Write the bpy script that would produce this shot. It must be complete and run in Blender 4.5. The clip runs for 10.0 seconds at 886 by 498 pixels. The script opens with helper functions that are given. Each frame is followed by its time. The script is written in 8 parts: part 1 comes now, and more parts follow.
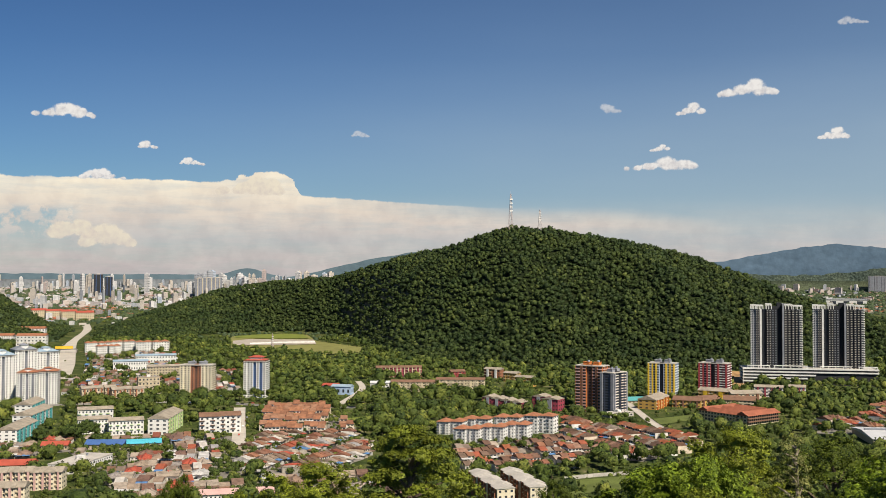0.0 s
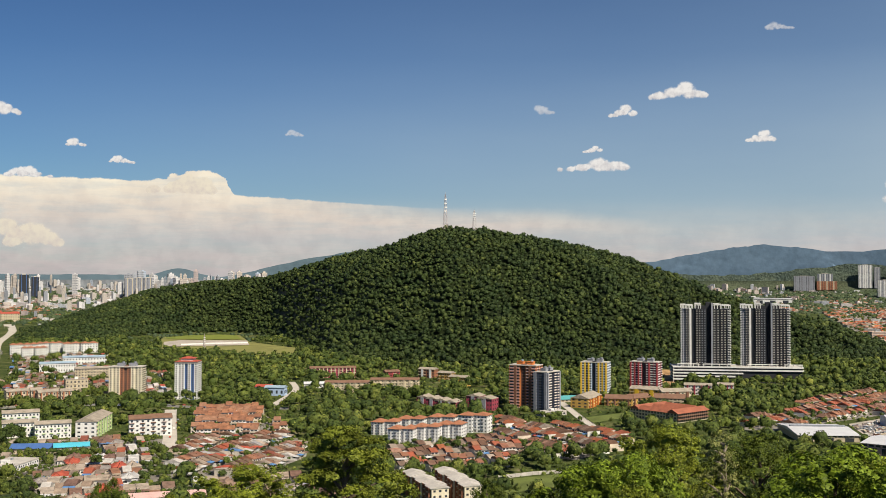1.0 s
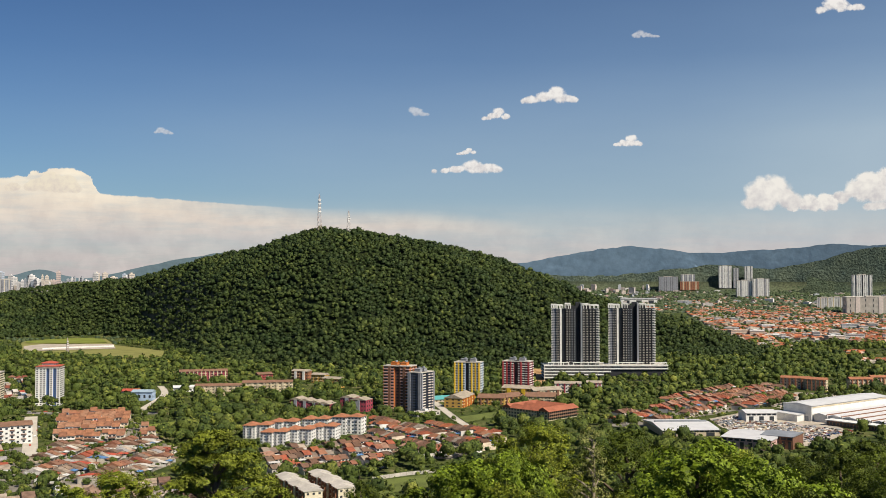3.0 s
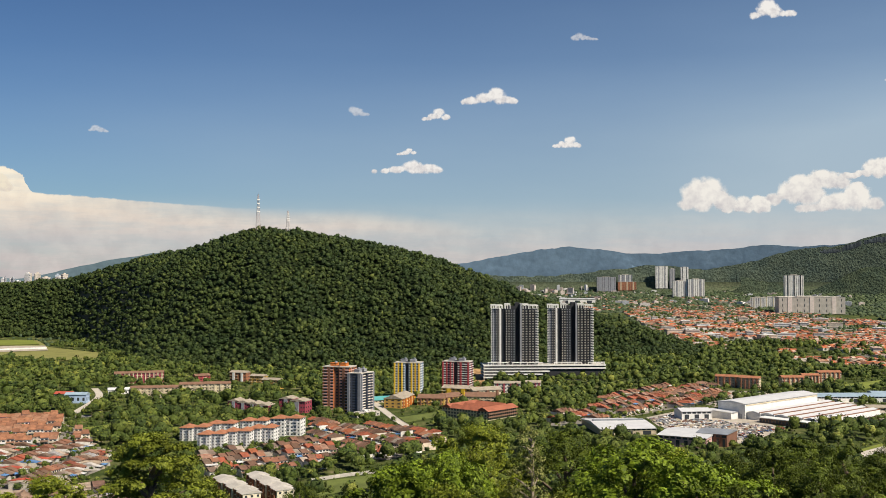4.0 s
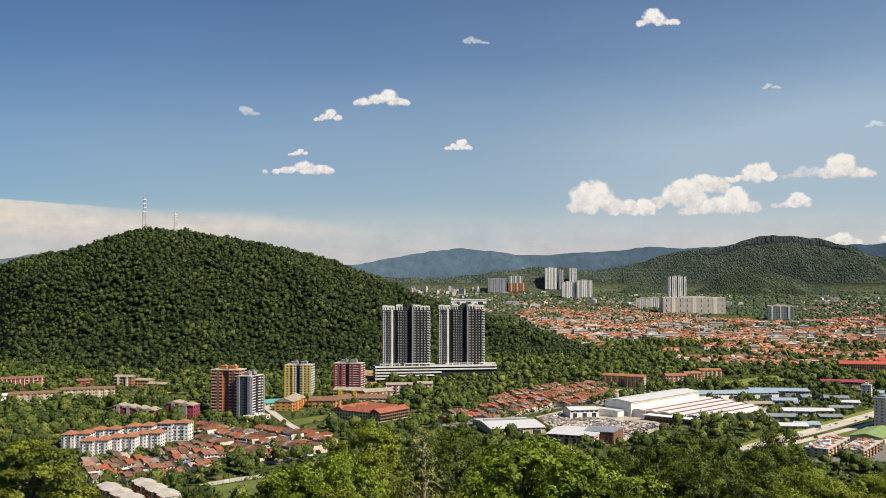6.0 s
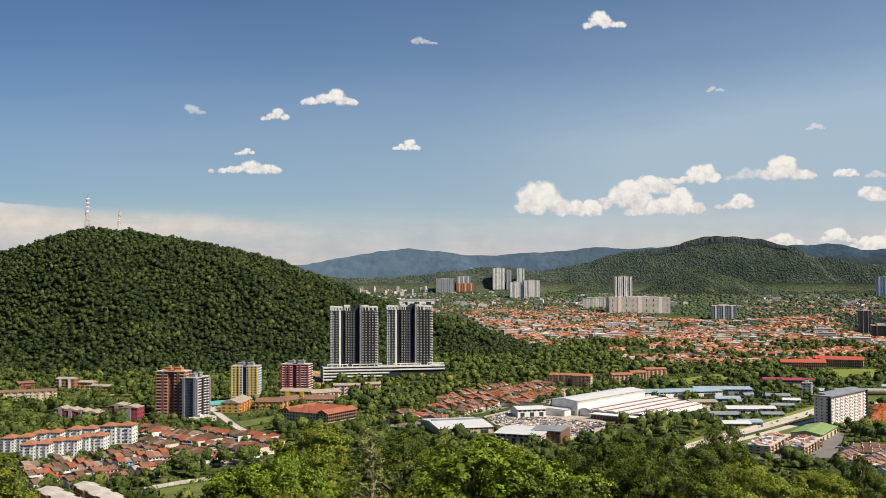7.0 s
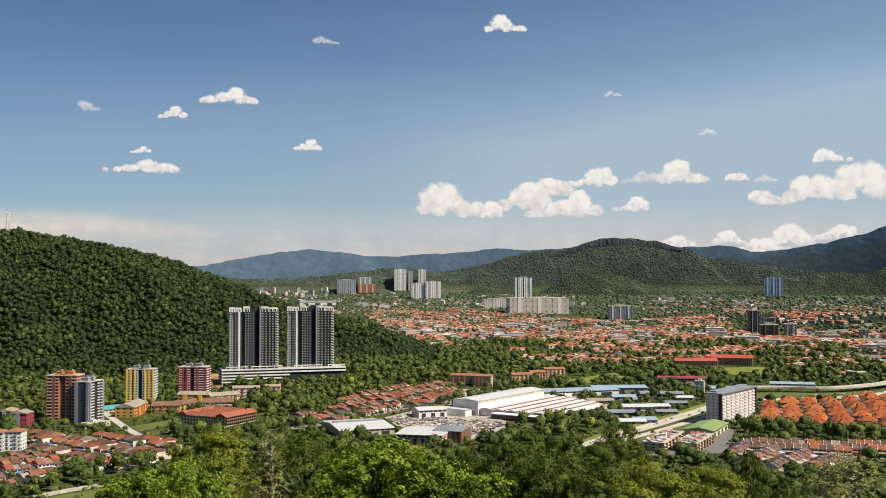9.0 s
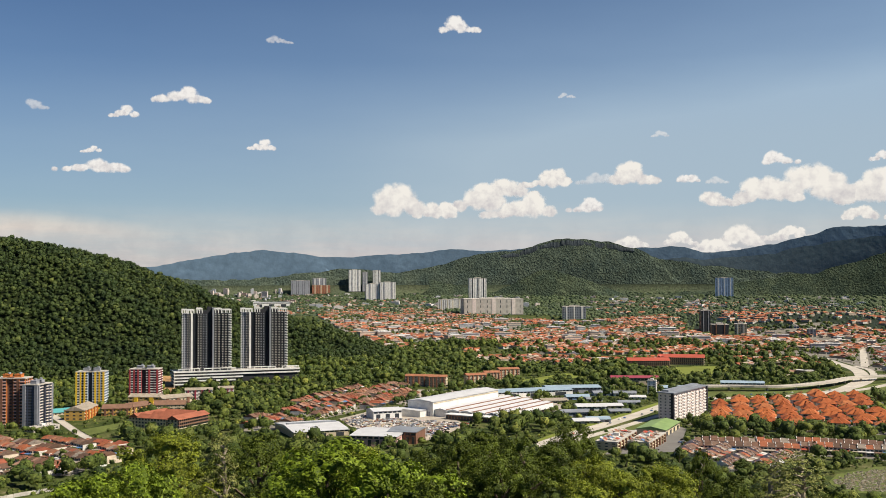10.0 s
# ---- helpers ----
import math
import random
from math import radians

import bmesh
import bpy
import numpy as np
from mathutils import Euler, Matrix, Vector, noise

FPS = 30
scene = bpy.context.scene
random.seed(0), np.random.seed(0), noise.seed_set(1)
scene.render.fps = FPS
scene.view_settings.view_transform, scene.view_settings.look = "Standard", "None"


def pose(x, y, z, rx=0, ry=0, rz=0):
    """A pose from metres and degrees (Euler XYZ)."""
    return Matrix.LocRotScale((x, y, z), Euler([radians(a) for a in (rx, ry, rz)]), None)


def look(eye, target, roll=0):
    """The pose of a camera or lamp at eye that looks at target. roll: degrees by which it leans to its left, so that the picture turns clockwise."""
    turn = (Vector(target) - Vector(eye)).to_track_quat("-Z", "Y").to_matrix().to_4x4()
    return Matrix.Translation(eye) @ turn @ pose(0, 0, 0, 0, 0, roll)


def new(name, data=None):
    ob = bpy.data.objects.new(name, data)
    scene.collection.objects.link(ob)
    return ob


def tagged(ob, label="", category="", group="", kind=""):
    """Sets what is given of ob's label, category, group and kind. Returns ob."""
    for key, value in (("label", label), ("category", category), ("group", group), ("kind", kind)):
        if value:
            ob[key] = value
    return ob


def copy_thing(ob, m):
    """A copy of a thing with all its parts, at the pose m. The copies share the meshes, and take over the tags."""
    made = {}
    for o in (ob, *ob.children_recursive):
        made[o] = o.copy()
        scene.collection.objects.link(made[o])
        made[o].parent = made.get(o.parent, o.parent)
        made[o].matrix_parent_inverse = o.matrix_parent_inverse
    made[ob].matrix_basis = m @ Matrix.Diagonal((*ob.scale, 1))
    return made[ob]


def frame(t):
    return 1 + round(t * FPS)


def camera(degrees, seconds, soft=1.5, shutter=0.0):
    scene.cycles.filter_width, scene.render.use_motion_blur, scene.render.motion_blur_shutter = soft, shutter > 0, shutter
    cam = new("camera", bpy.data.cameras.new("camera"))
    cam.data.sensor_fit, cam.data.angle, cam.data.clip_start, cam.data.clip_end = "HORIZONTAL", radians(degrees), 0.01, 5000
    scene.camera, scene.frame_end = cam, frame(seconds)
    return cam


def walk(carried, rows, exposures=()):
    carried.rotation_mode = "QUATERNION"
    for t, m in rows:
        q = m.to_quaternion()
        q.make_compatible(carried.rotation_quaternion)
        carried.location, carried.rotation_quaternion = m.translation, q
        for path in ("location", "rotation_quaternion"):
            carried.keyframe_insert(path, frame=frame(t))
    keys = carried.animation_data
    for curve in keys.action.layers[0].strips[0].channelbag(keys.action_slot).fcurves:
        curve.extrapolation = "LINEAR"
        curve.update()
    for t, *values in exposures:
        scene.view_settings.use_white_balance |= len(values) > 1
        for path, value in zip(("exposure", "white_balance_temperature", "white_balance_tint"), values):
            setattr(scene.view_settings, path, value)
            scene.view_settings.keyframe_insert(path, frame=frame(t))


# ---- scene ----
# ---- camera: it turns on one spot high over the valley ----
cam = camera(46.47, 10.0, soft=0.7)
EYE_Z = 152.0
TURNS = [
    (0, -0.000, 1.500, -0.150),
    (0.5, -1.815, 1.509, -0.113),
    (1, -3.628, 1.513, -0.127),
    (1.5, -5.406, 1.529, -0.036),
    (2, -7.198, 1.530, -0.070),
    (2.5, -8.901, 1.555, -0.062),
    (4, -13.921, 1.600, -0.035),
    (4.5, -15.487, 1.617, -0.047),
    (5, -16.962, 1.637, -0.009),
    (5.5, -18.420, 1.663, 0.007),
    (7, -22.791, 1.689, 0.091),
    (7.5, -24.126, 1.700, 0.058),
    (8, -25.534, 1.709, 0.035),
    (8.5, -26.894, 1.717, 0.063),
    (9, -28.249, 1.736, 0.120),
    (9.5, -29.573, 1.762, 0.161),
    (10, -30.764, 1.771, 0.194),
]
walk(cam, [(t, pose(0, 0, EYE_Z, 90 + p, r, y)) for t, y, p, r in TURNS],
     exposures=[(0.0, 0.41), (4.0, 0.47), (7.0, 0.50), (10.0, 0.49)])

# ---- world and sun ----
SUN_ELEVATION, SUN_AZIMUTH = 48.0, 143.0     # azimuth clockwise from +y
world = bpy.data.worlds.new("sky")
scene.world = world
world.use_nodes = True
wn, wl = world.node_tree.nodes, world.node_tree.links
sky = wn.new("ShaderNodeTexSky")
sky.sky_type = "NISHITA"
sky.sun_disc = False
sky.sun_elevation = radians(SUN_ELEVATION)
sky.sun_rotation = radians(SUN_AZIMUTH)
sky.altitude = 100
sky.air_density, sky.dust_density, sky.ozone_density = 1.0, 0.3, 2.0
wn["Background"].inputs["Strength"].default_value = 0.0218
deep = wn.new("ShaderNodeGamma")                # a deeper, bluer tropical sky
deep.inputs["Gamma"].default_value = 1.38
cool = wn.new("ShaderNodeMix")
cool.data_type, cool.blend_type = "RGBA", "MULTIPLY"
cool.inputs[0].default_value = 1.0
cool.inputs[7].default_value = (0.57, 0.83, 1.08, 1.0)
wl.new(sky.outputs["Color"], deep.inputs["Color"])
wl.new(deep.outputs["Color"], cool.inputs[6])
wl.new(cool.outputs[2], wn["Background"].inputs["Color"])
sun = new("sun", bpy.data.lights.new("sun", "SUN"))
sun.data.energy, sun.data.angle, sun.data.color = 5.0, radians(0.5), (1.0, 0.90, 0.75)
a, e = radians(SUN_AZIMUTH), radians(SUN_ELEVATION)
sun.matrix_world = look((0, 0, 0), (-math.sin(a) * math.cos(e), -math.cos(a) * math.cos(e), -math.sin(e)))
# ---- small tools ----
rng = np.random.default_rng(7)


def near_far(d):
    """Beyond 2.5 km the valley is drawn together, all to one scale with its distance."""
    d = np.asarray(d, float)
    return np.where(d < 2500, d, 2500 + 2300 * (1 - np.exp(-np.maximum(d - 2500, 0) / 2300)))


def bend(x, y, z):
    """World coordinates of a place in true metres."""
    d = np.hypot(x, y)
    s = np.where(d < 2500, 1.0, near_far(d) / np.maximum(d, 1.0))
    return x * s, y * s, EYE_Z + (z - EYE_Z) * s


def at_polar(az, d):
    a = np.radians(az)
    return d * np.sin(a), d * np.cos(a)


def ground_mesh(name, verts, faces, mats=(), slots=None, smooth=False):
    me = bpy.data.meshes.new(name)
    me.from_pydata(np.asarray(verts, float).tolist() if not isinstance(verts, list) else verts, [], faces if isinstance(faces, list) else np.asarray(faces).tolist())
    for m in mats:
        me.materials.append(m)
    if slots is not None:
        me.polygons.foreach_set("material_index", np.asarray(slots, np.int32))
    if smooth:
        me.polygons.foreach_set("use_smooth", np.ones(len(me.polygons), bool))
    me.update()
    return me


class Geo:
    """Gathers boxes, roofs and tubes into one mesh."""

    def __init__(self):
        self.v, self.f, self.s, self.slot = [], [], [], 0

    def add(self, verts, faces):
        n = len(self.v)
        self.v += [tuple(p) for p in verts]
        self.f += [tuple(n + i for i in q) for q in faces]
        self.s += [self.slot] * len(faces)
        return self

    def box(self, x0, x1, y0, y1, z0, z1):
        return self.add([(x0, y0, z0), (x1, y0, z0), (x1, y1, z0), (x0, y1, z0), (x0, y0, z1), (x1, y0, z1), (x1, y1, z1), (x0, y1, z1)],
                        [(0, 3, 2, 1), (4, 5, 6, 7), (0, 1, 5, 4), (1, 2, 6, 5), (2, 3, 7, 6), (3, 0, 4, 7)])

    def gable(self, x0, x1, y0, y1, z, h, axis="x", t=0.25):
        """A pitched roof, its ridge along axis, with a closed underside."""
        if axis == "x":
            m = (y0 + y1) / 2
            p = [(x0, y0, z), (x1, y0, z), (x1, y1, z), (x0, y1, z), (x0, m, z + h), (x1, m, z + h)]
        else:
            m = (x0 + x1) / 2
            p = [(x1, y0, z), (x1, y1, z), (x0, y1, z), (x0, y0, z), (m, y0, z + h), (m, y1, z + h)]
        q = [(a, b, c - t) for a, b, c in p[:4]]
        return self.add(p + q, [(0, 1, 5, 4), (2, 3, 4, 5), (1, 2, 5), (3, 0, 4), (6, 9, 8, 7), (0, 6, 7, 1), (1, 7, 8, 2), (2, 8, 9, 3), (3, 9, 6, 0)])

    def hip(self, x0, x1, y0, y1, z, h, t=0.25):
        i = min(x1 - x0, y1 - y0) / 2
        if x1 - x0 >= y1 - y0:
            a, b = (x0 + i, (y0 + y1) / 2, z + h), (x1 - i + 0.01, (y0 + y1) / 2, z + h)
            top = [(0, 1, 5, 4), (2, 3, 4, 5), (1, 2, 5), (3, 0, 4)]
        else:
            a, b = ((x0 + x1) / 2, y0 + i, z + h), ((x0 + x1) / 2, y1 - i + 0.01, z + h)
            top = [(1, 2, 5, 4), (3, 0, 4, 5), (0, 1, 4), (2, 3, 5)]
        p = [(x0, y0, z), (x1, y0, z), (x1, y1, z), (x0, y1, z), a, b]
        q = [(c, d, f - t) for c, d, f in p[:4]]
        return self.add(p + q, top + [(6, 9, 8, 7), (0, 6, 7, 1), (1, 7, 8, 2), (2, 8, 9, 3), (3, 9, 6, 0)])

    def shed(self, x0, x1, y0, y1, z0, z1, t=0.2):
        """A lean-to roof, low at y0."""
        return self.add([(x0, y0, z0), (x1, y0, z0), (x1, y1, z1), (x0, y1, z1), (x0, y0, z0 - t), (x1, y0, z0 - t), (x1, y1, z1 - t), (x0, y1, z1 - t)],
                        [(0, 1, 2, 3), (7, 6, 5, 4), (0, 4, 5, 1), (1, 5, 6, 2), (2, 6, 7, 3), (3, 7, 4, 0)])

    def tube(self, a, b, ra, rb, n=7):
        a, b = Vector(a), Vector(b)
        q = (b - a).to_track_quat("Z", "Y")
        ring = [Vector((math.cos(i * math.tau / n), math.sin(i * math.tau / n), 0)) for i in range(n)]
        v = [a + q @ (p * ra) for p in ring] + [b + q @ (p * rb) for p in ring]
        f = [(i, (i + 1) % n, n + (i + 1) % n, n + i) for i in range(n)]
        return self.add(v, f + [tuple(range(n, 2 * n)), tuple(reversed(range(n)))])

    def mesh(self, name, *mats):
        return ground_mesh(name, self.v, self.f, mats, self.s if len(mats) > 1 else None)


def part(name, geo, mats, parent, label="", kind=""):
    mats = mats if isinstance(mats, (tuple, list)) else (mats,)
    ob = new(name, geo.mesh(name, *mats) if isinstance(geo, Geo) else geo)
    ob.parent = parent
    return tagged(ob, label, kind=kind)


def spot(az, dist, yaw=0.0, z=0.0):
    """A place on the valley floor, its -y side towards the viewer, turned by yaw."""
    x, y = at_polar(az, dist)
    s = float(near_far(dist) / dist)
    bx, by, bz = bend(x, y, z)
    return pose(float(bx), float(by), float(bz), 0, 0, yaw - az) @ Matrix.Diagonal((s, s, s, 1))


# ground already taken, in cells of 3 m
CELL, TX, TY = 3.0, -1700.0, -100.0
taken = np.zeros((1500, 1300), np.uint8)


def cells(x, y):
    return np.clip(((np.asarray(x) - TX) / CELL).astype(int), 0, 1499), np.clip(((np.asarray(y) - TY) / CELL).astype(int), 0, 1299)


def take(m, x0, x1, y0, y1, margin=2.0, val=1):
    """Marks a rectangle of a thing's own plan as built on."""
    g = np.stack(np.meshgrid(np.arange(x0 - margin, x1 + margin + 0.1, 1.5), np.arange(y0 - margin, y1 + margin + 0.1, 1.5)), -1).reshape(-1, 2)
    a = np.array([[m[0][0], m[0][1]], [m[1][0], m[1][1]]])
    p = g @ a.T + np.array([m[0][3], m[1][3]])
    i, j = cells(p[:, 0], p[:, 1])
    taken[i, j] = np.where(taken[i, j] == 0, 4, taken[i, j]) if val == 4 else val


def is_free(m, x0, x1, y0, y1):
    g = np.stack(np.meshgrid(np.linspace(x0, x1, 5), np.linspace(y0, y1, 5)), -1).reshape(-1, 2)
    a = np.array([[m[0][0], m[0][1]], [m[1][0], m[1][1]]])
    p = g @ a.T + np.array([m[0][3], m[1][3]])
    i, j = cells(p[:, 0], p[:, 1])
    return not taken[i, j].any()


def inside(poly, x, y):
    x, y = np.asarray(x, float), np.asarray(y, float)
    hit = np.zeros(x.shape, bool)
    for (ax, ay), (bx, by) in zip(poly, poly[1:] + poly[:1]):
        c = (ay > y) != (by > y)
        hit ^= c & (x < (bx - ax) * (y - ay) / ((by - ay) or 1e-9) + ax)
    return hit
# ---- materials ----
def material(name):
    m = bpy.data.materials.new(name)
    m.use_nodes = True
    return m, m.node_tree.nodes, m.node_tree.links, m.node_tree.nodes["Principled BSDF"]


def noise_node(n, l, scale, detail=4.0, where=None, rough=0.55):
    t = n.new("ShaderNodeTexNoise")
    t.inputs["Scale"].default_value, t.inputs["Detail"].default_value, t.inputs["Roughness"].default_value = scale, detail, rough
    if where is None:
        where = n.new("ShaderNodeNewGeometry").outputs["Position"]
    l.new(where, t.inputs["Vector"])
    return t


def ramp_node(n, l, source, stops, mode="LINEAR"):
    r = n.new("ShaderNodeValToRGB")
    r.color_ramp.interpolation = mode
    while len(r.color_ramp.elements) < len(stops):
        r.color_ramp.elements.new(0.5)
    for el, (p, c) in zip(r.color_ramp.elements, stops):
        el.position, el.color = p, c
    l.new(source, r.inputs["Fac"])
    return r


def mix_node(n, l, a, b, fac, mode="MIX"):
    m = n.new("ShaderNodeMix")
    m.data_type, m.blend_type = "RGBA", mode
    for sock, v in ((m.inputs[0], fac), (m.inputs[6], a), (m.inputs[7], b)):
        if hasattr(v, "is_linked"):
            l.new(v, sock)
        else:
            sock.default_value = v
    return m.outputs[2]


def bump_node(n, l, b, height, strength, distance):
    u = n.new("ShaderNodeBump")
    u.inputs["Strength"].default_value, u.inputs["Distance"].default_value = strength, distance
    l.new(height, u.inputs["Height"])
    l.new(u.outputs["Normal"], b.inputs["Normal"])


def grey(v):
    return (v, v, v, 1.0)


def paint(name, col, rough=0.7, stain=0.25, scale=0.12, fine=1.5, metal=0.0, bump=0.15, spec=0.3):
    """A plain surface with weather stains, grain and a little relief."""
    m, n, l, b = material(name)
    big, small = noise_node(n, l, scale, 5), noise_node(n, l, fine, 4)
    g1 = ramp_node(n, l, big.outputs["Fac"], [(0.3, grey(1 - stain)), (0.7, grey(1.0))])
    g2 = ramp_node(n, l, small.outputs["Fac"], [(0.25, grey(1 - stain * 0.7)), (0.65, grey(1.0))])
    c = mix_node(n, l, mix_node(n, l, col, g1.outputs["Color"], 1.0, "MULTIPLY"), g2.outputs["Color"], 1.0, "MULTIPLY")
    l.new(c, b.inputs["Base Color"])
    b.inputs["Roughness"].default_value, b.inputs["Metallic"].default_value, b.inputs["Specular IOR Level"].default_value = rough, metal, spec
    bump_node(n, l, b, small.outputs["Fac"], bump, 0.2)
    return m


def choice(name, cols, rough=0.75, by="object", stain=0.35, ribs=0.0, bump=0.3):
    """One of several colours, picked for each piece, with stains over it."""
    m, n, l, b = material(name)
    src = n.new("ShaderNodeObjectInfo").outputs["Random"] if by == "object" else n.new("ShaderNodeNewGeometry").outputs["Random Per Island"]
    pick = ramp_node(n, l, src, [(i / len(cols), c) for i, c in enumerate(cols)], "CONSTANT")
    big, small = noise_node(n, l, 0.25, 5), noise_node(n, l, 2.2, 3)
    g1 = ramp_node(n, l, big.outputs["Fac"], [(0.3, grey(1 - stain)), (0.68, grey(1.05))])
    g2 = ramp_node(n, l, small.outputs["Fac"], [(0.3, grey(1 - stain * 0.6)), (0.65, grey(1.0))])
    c = mix_node(n, l, mix_node(n, l, pick.outputs["Color"], g1.outputs["Color"], 1.0, "MULTIPLY"), g2.outputs["Color"], 1.0, "MULTIPLY")
    l.new(c, b.inputs["Base Color"])
    b.inputs["Roughness"].default_value, b.inputs["Specular IOR Level"].default_value = rough, 0.25
    bump_node(n, l, b, small.outputs["Fac"], bump, 0.25)
    return m


def foliage(name, cols, by="island", scale=0.5, bump=0.8, distance=1.2, rough=0.6, spec=0.15, patch=0.012):
    """Leaves in the mass: colour by clump, light and dark flecks, deep relief."""
    m, n, l, b = material(name)
    if by == "island":
        src = n.new("ShaderNodeNewGeometry").outputs["Random Per Island"]
    else:
        src = n.new("ShaderNodeObjectInfo").outputs["Random"]
    pick = ramp_node(n, l, src, [(i / max(len(cols) - 1, 1), c) for i, c in enumerate(cols)])
    small, large = noise_node(n, l, scale, 5, rough=0.7), noise_node(n, l, patch, 3)
    g = ramp_node(n, l, small.outputs["Fac"], [(0.32, grey(0.45)), (0.5, grey(0.95)), (0.68, grey(1.5))])
    k = ramp_node(n, l, large.outputs["Fac"], [(0.35, (0.66, 0.74, 0.72, 1)), (0.65, (1.25, 1.18, 0.98, 1))])
    c = mix_node(n, l, mix_node(n, l, pick.outputs["Color"], g.outputs["Color"], 1.0, "MULTIPLY"), k.outputs["Color"], 1.0, "MULTIPLY")
    l.new(c, b.inputs["Base Color"])
    b.inputs["Roughness"].default_value, b.inputs["Specular IOR Level"].default_value = rough, spec
    bump_node(n, l, b, small.outputs["Fac"], bump, distance)
    return m


M_forest = foliage("hill_forest_leaves", [(0.018, 0.031, 0.012, 1), (0.032, 0.050, 0.015, 1), (0.044, 0.068, 0.019, 1), (0.025, 0.040, 0.013, 1), (0.058, 0.081, 0.023, 1), (0.036, 0.056, 0.016, 1), (0.095, 0.117, 0.032, 1)], scale=0.42, patch=0.016)
# haze blued into the far leaves' greens
M_farforest = foliage("hazed_far_leaves", [(0.050, 0.074, 0.042, 1), (0.074, 0.100, 0.050, 1), (0.060, 0.086, 0.046, 1)], scale=0.25)
M_crown = foliage("street_tree_leaves", [(0.031, 0.050, 0.014, 1), (0.086, 0.116, 0.023, 1), (0.053, 0.079, 0.017, 1), (0.123, 0.151, 0.033, 1), (0.041, 0.063, 0.016, 1), (0.190, 0.210, 0.046, 1)], scale=0.7, distance=1.2, patch=0.02)
M_bark = paint("bark", (0.16, 0.12, 0.085, 1), 0.9, 0.5, 0.8, 6, bump=0.6)
M_palebark = paint("pale_bark", (0.42, 0.35, 0.26, 1), 0.9, 0.4, 0.8, 6, bump=0.6)
M_wallwhite = paint("white_render", (0.78, 0.77, 0.73, 1), 0.75, 0.22, 0.15, 0.9)
M_wallcream = paint("cream_render", (0.66, 0.56, 0.38, 1), 0.75, 0.25, 0.15, 0.9)
M_palecream = paint("pale_cream_render", (0.76, 0.68, 0.50, 1), 0.75, 0.22, 0.15, 0.9)
M_wallbeige = paint("beige_render", (0.58, 0.49, 0.35, 1), 0.75, 0.28, 0.15, 0.9)
M_wallgrey = paint("grey_render", (0.30, 0.31, 0.34, 1), 0.7, 0.25, 0.15, 0.9)
M_slate = paint("slate_blue_render", (0.085, 0.100, 0.145, 1), 0.7, 0.25, 0.15, 0.9)
M_walldark = paint("charcoal_render", (0.030, 0.031, 0.036, 1), 0.6, 0.2, 0.1, 0.8)
M_orange = paint("orange_render", (0.62, 0.20, 0.05, 1), 0.7, 0.25, 0.15, 0.9)
M_yellow = paint("yellow_render", (0.80, 0.52, 0.04, 1), 0.7, 0.25, 0.15, 0.9)
M_ochre = paint("ochre_render", (0.62, 0.38, 0.10, 1), 0.7, 0.25, 0.15, 0.9)
M_red = paint("red_render", (0.34, 0.055, 0.06, 1), 0.7, 0.25, 0.15, 0.9)
M_maroon = paint("maroon_render", (0.34, 0.06, 0.09, 1), 0.7, 0.25, 0.15, 0.9)
M_blue = paint("blue_render", (0.07, 0.15, 0.36, 1), 0.7, 0.2, 0.15, 0.9)
M_paleblue = paint("pale_blue_render", (0.40, 0.52, 0.70, 1), 0.7, 0.2, 0.15, 0.9)
M_teal = paint("teal_render", (0.10, 0.36, 0.36, 1), 0.7, 0.2, 0.15, 0.9)
M_green = paint("pale_green_render", (0.42, 0.55, 0.25, 1), 0.7, 0.2, 0.15, 0.9)
M_pink = paint("pink_render", (0.62, 0.40, 0.36, 1), 0.7, 0.2, 0.15, 0.9)
M_brown = paint("brown_render", (0.22, 0.11, 0.07, 1), 0.7, 0.25, 0.15, 0.9)
M_concrete = paint("weathered_concrete", (0.55, 0.51, 0.45, 1), 0.85, 0.3, 0.08, 0.7)
M_glass = paint("dark_window_glass", (0.050, 0.057, 0.068, 1), 0.2, 0.3, 0.3, 2, spec=0.5, bump=0.02)
M_tile = paint("terracotta_roof_tiles", (0.40, 0.17, 0.09, 1), 0.8, 0.35, 0.2, 2.0, bump=0.4)
M_tilered = paint("red_roof_sheet", (0.47, 0.100, 0.062, 1), 0.65, 0.25, 0.15, 1.5, bump=0.3)
M_schoolroof = paint("faded_red_roof_tiles", (0.40, 0.135, 0.075, 1), 0.75, 0.35, 0.2, 1.8, bump=0.4)
M_tilebrown = paint("brown_roof_tiles", (0.25, 0.14, 0.09, 1), 0.8, 0.35, 0.2, 2.0, bump=0.4)
M_sheetwhite = paint("white_metal_roof", (0.60, 0.60, 0.60, 1), 0.45, 0.15, 0.1, 1.2)
M_sheetblue = paint("blue_metal_roof", (0.33, 0.43, 0.51, 1), 0.5, 0.25, 0.1, 1.2)
M_sheetcyan = paint("cyan_metal_roof", (0.10, 0.50, 0.62, 1), 0.5, 0.25, 0.1, 1.2)
M_sheetgrey = paint("grey_metal_roof", (0.28, 0.30, 0.33, 1), 0.5, 0.3, 0.1, 1.2)
M_sheetgreen = paint("green_metal_roof", (0.25, 0.36, 0.13, 1), 0.55, 0.25, 0.1, 1.2)
M_asbestos = paint("weathered_cement_roof", (0.42, 0.36, 0.28, 1), 0.85, 0.4, 0.2, 1.5, bump=0.3)
M_steel = paint("painted_steel", (0.55, 0.45, 0.42, 1), 0.5, 0.2, 0.3, 2)
M_asphalt = paint("asphalt", (0.20, 0.19, 0.175, 1), 0.9, 0.3, 0.06, 0.8)
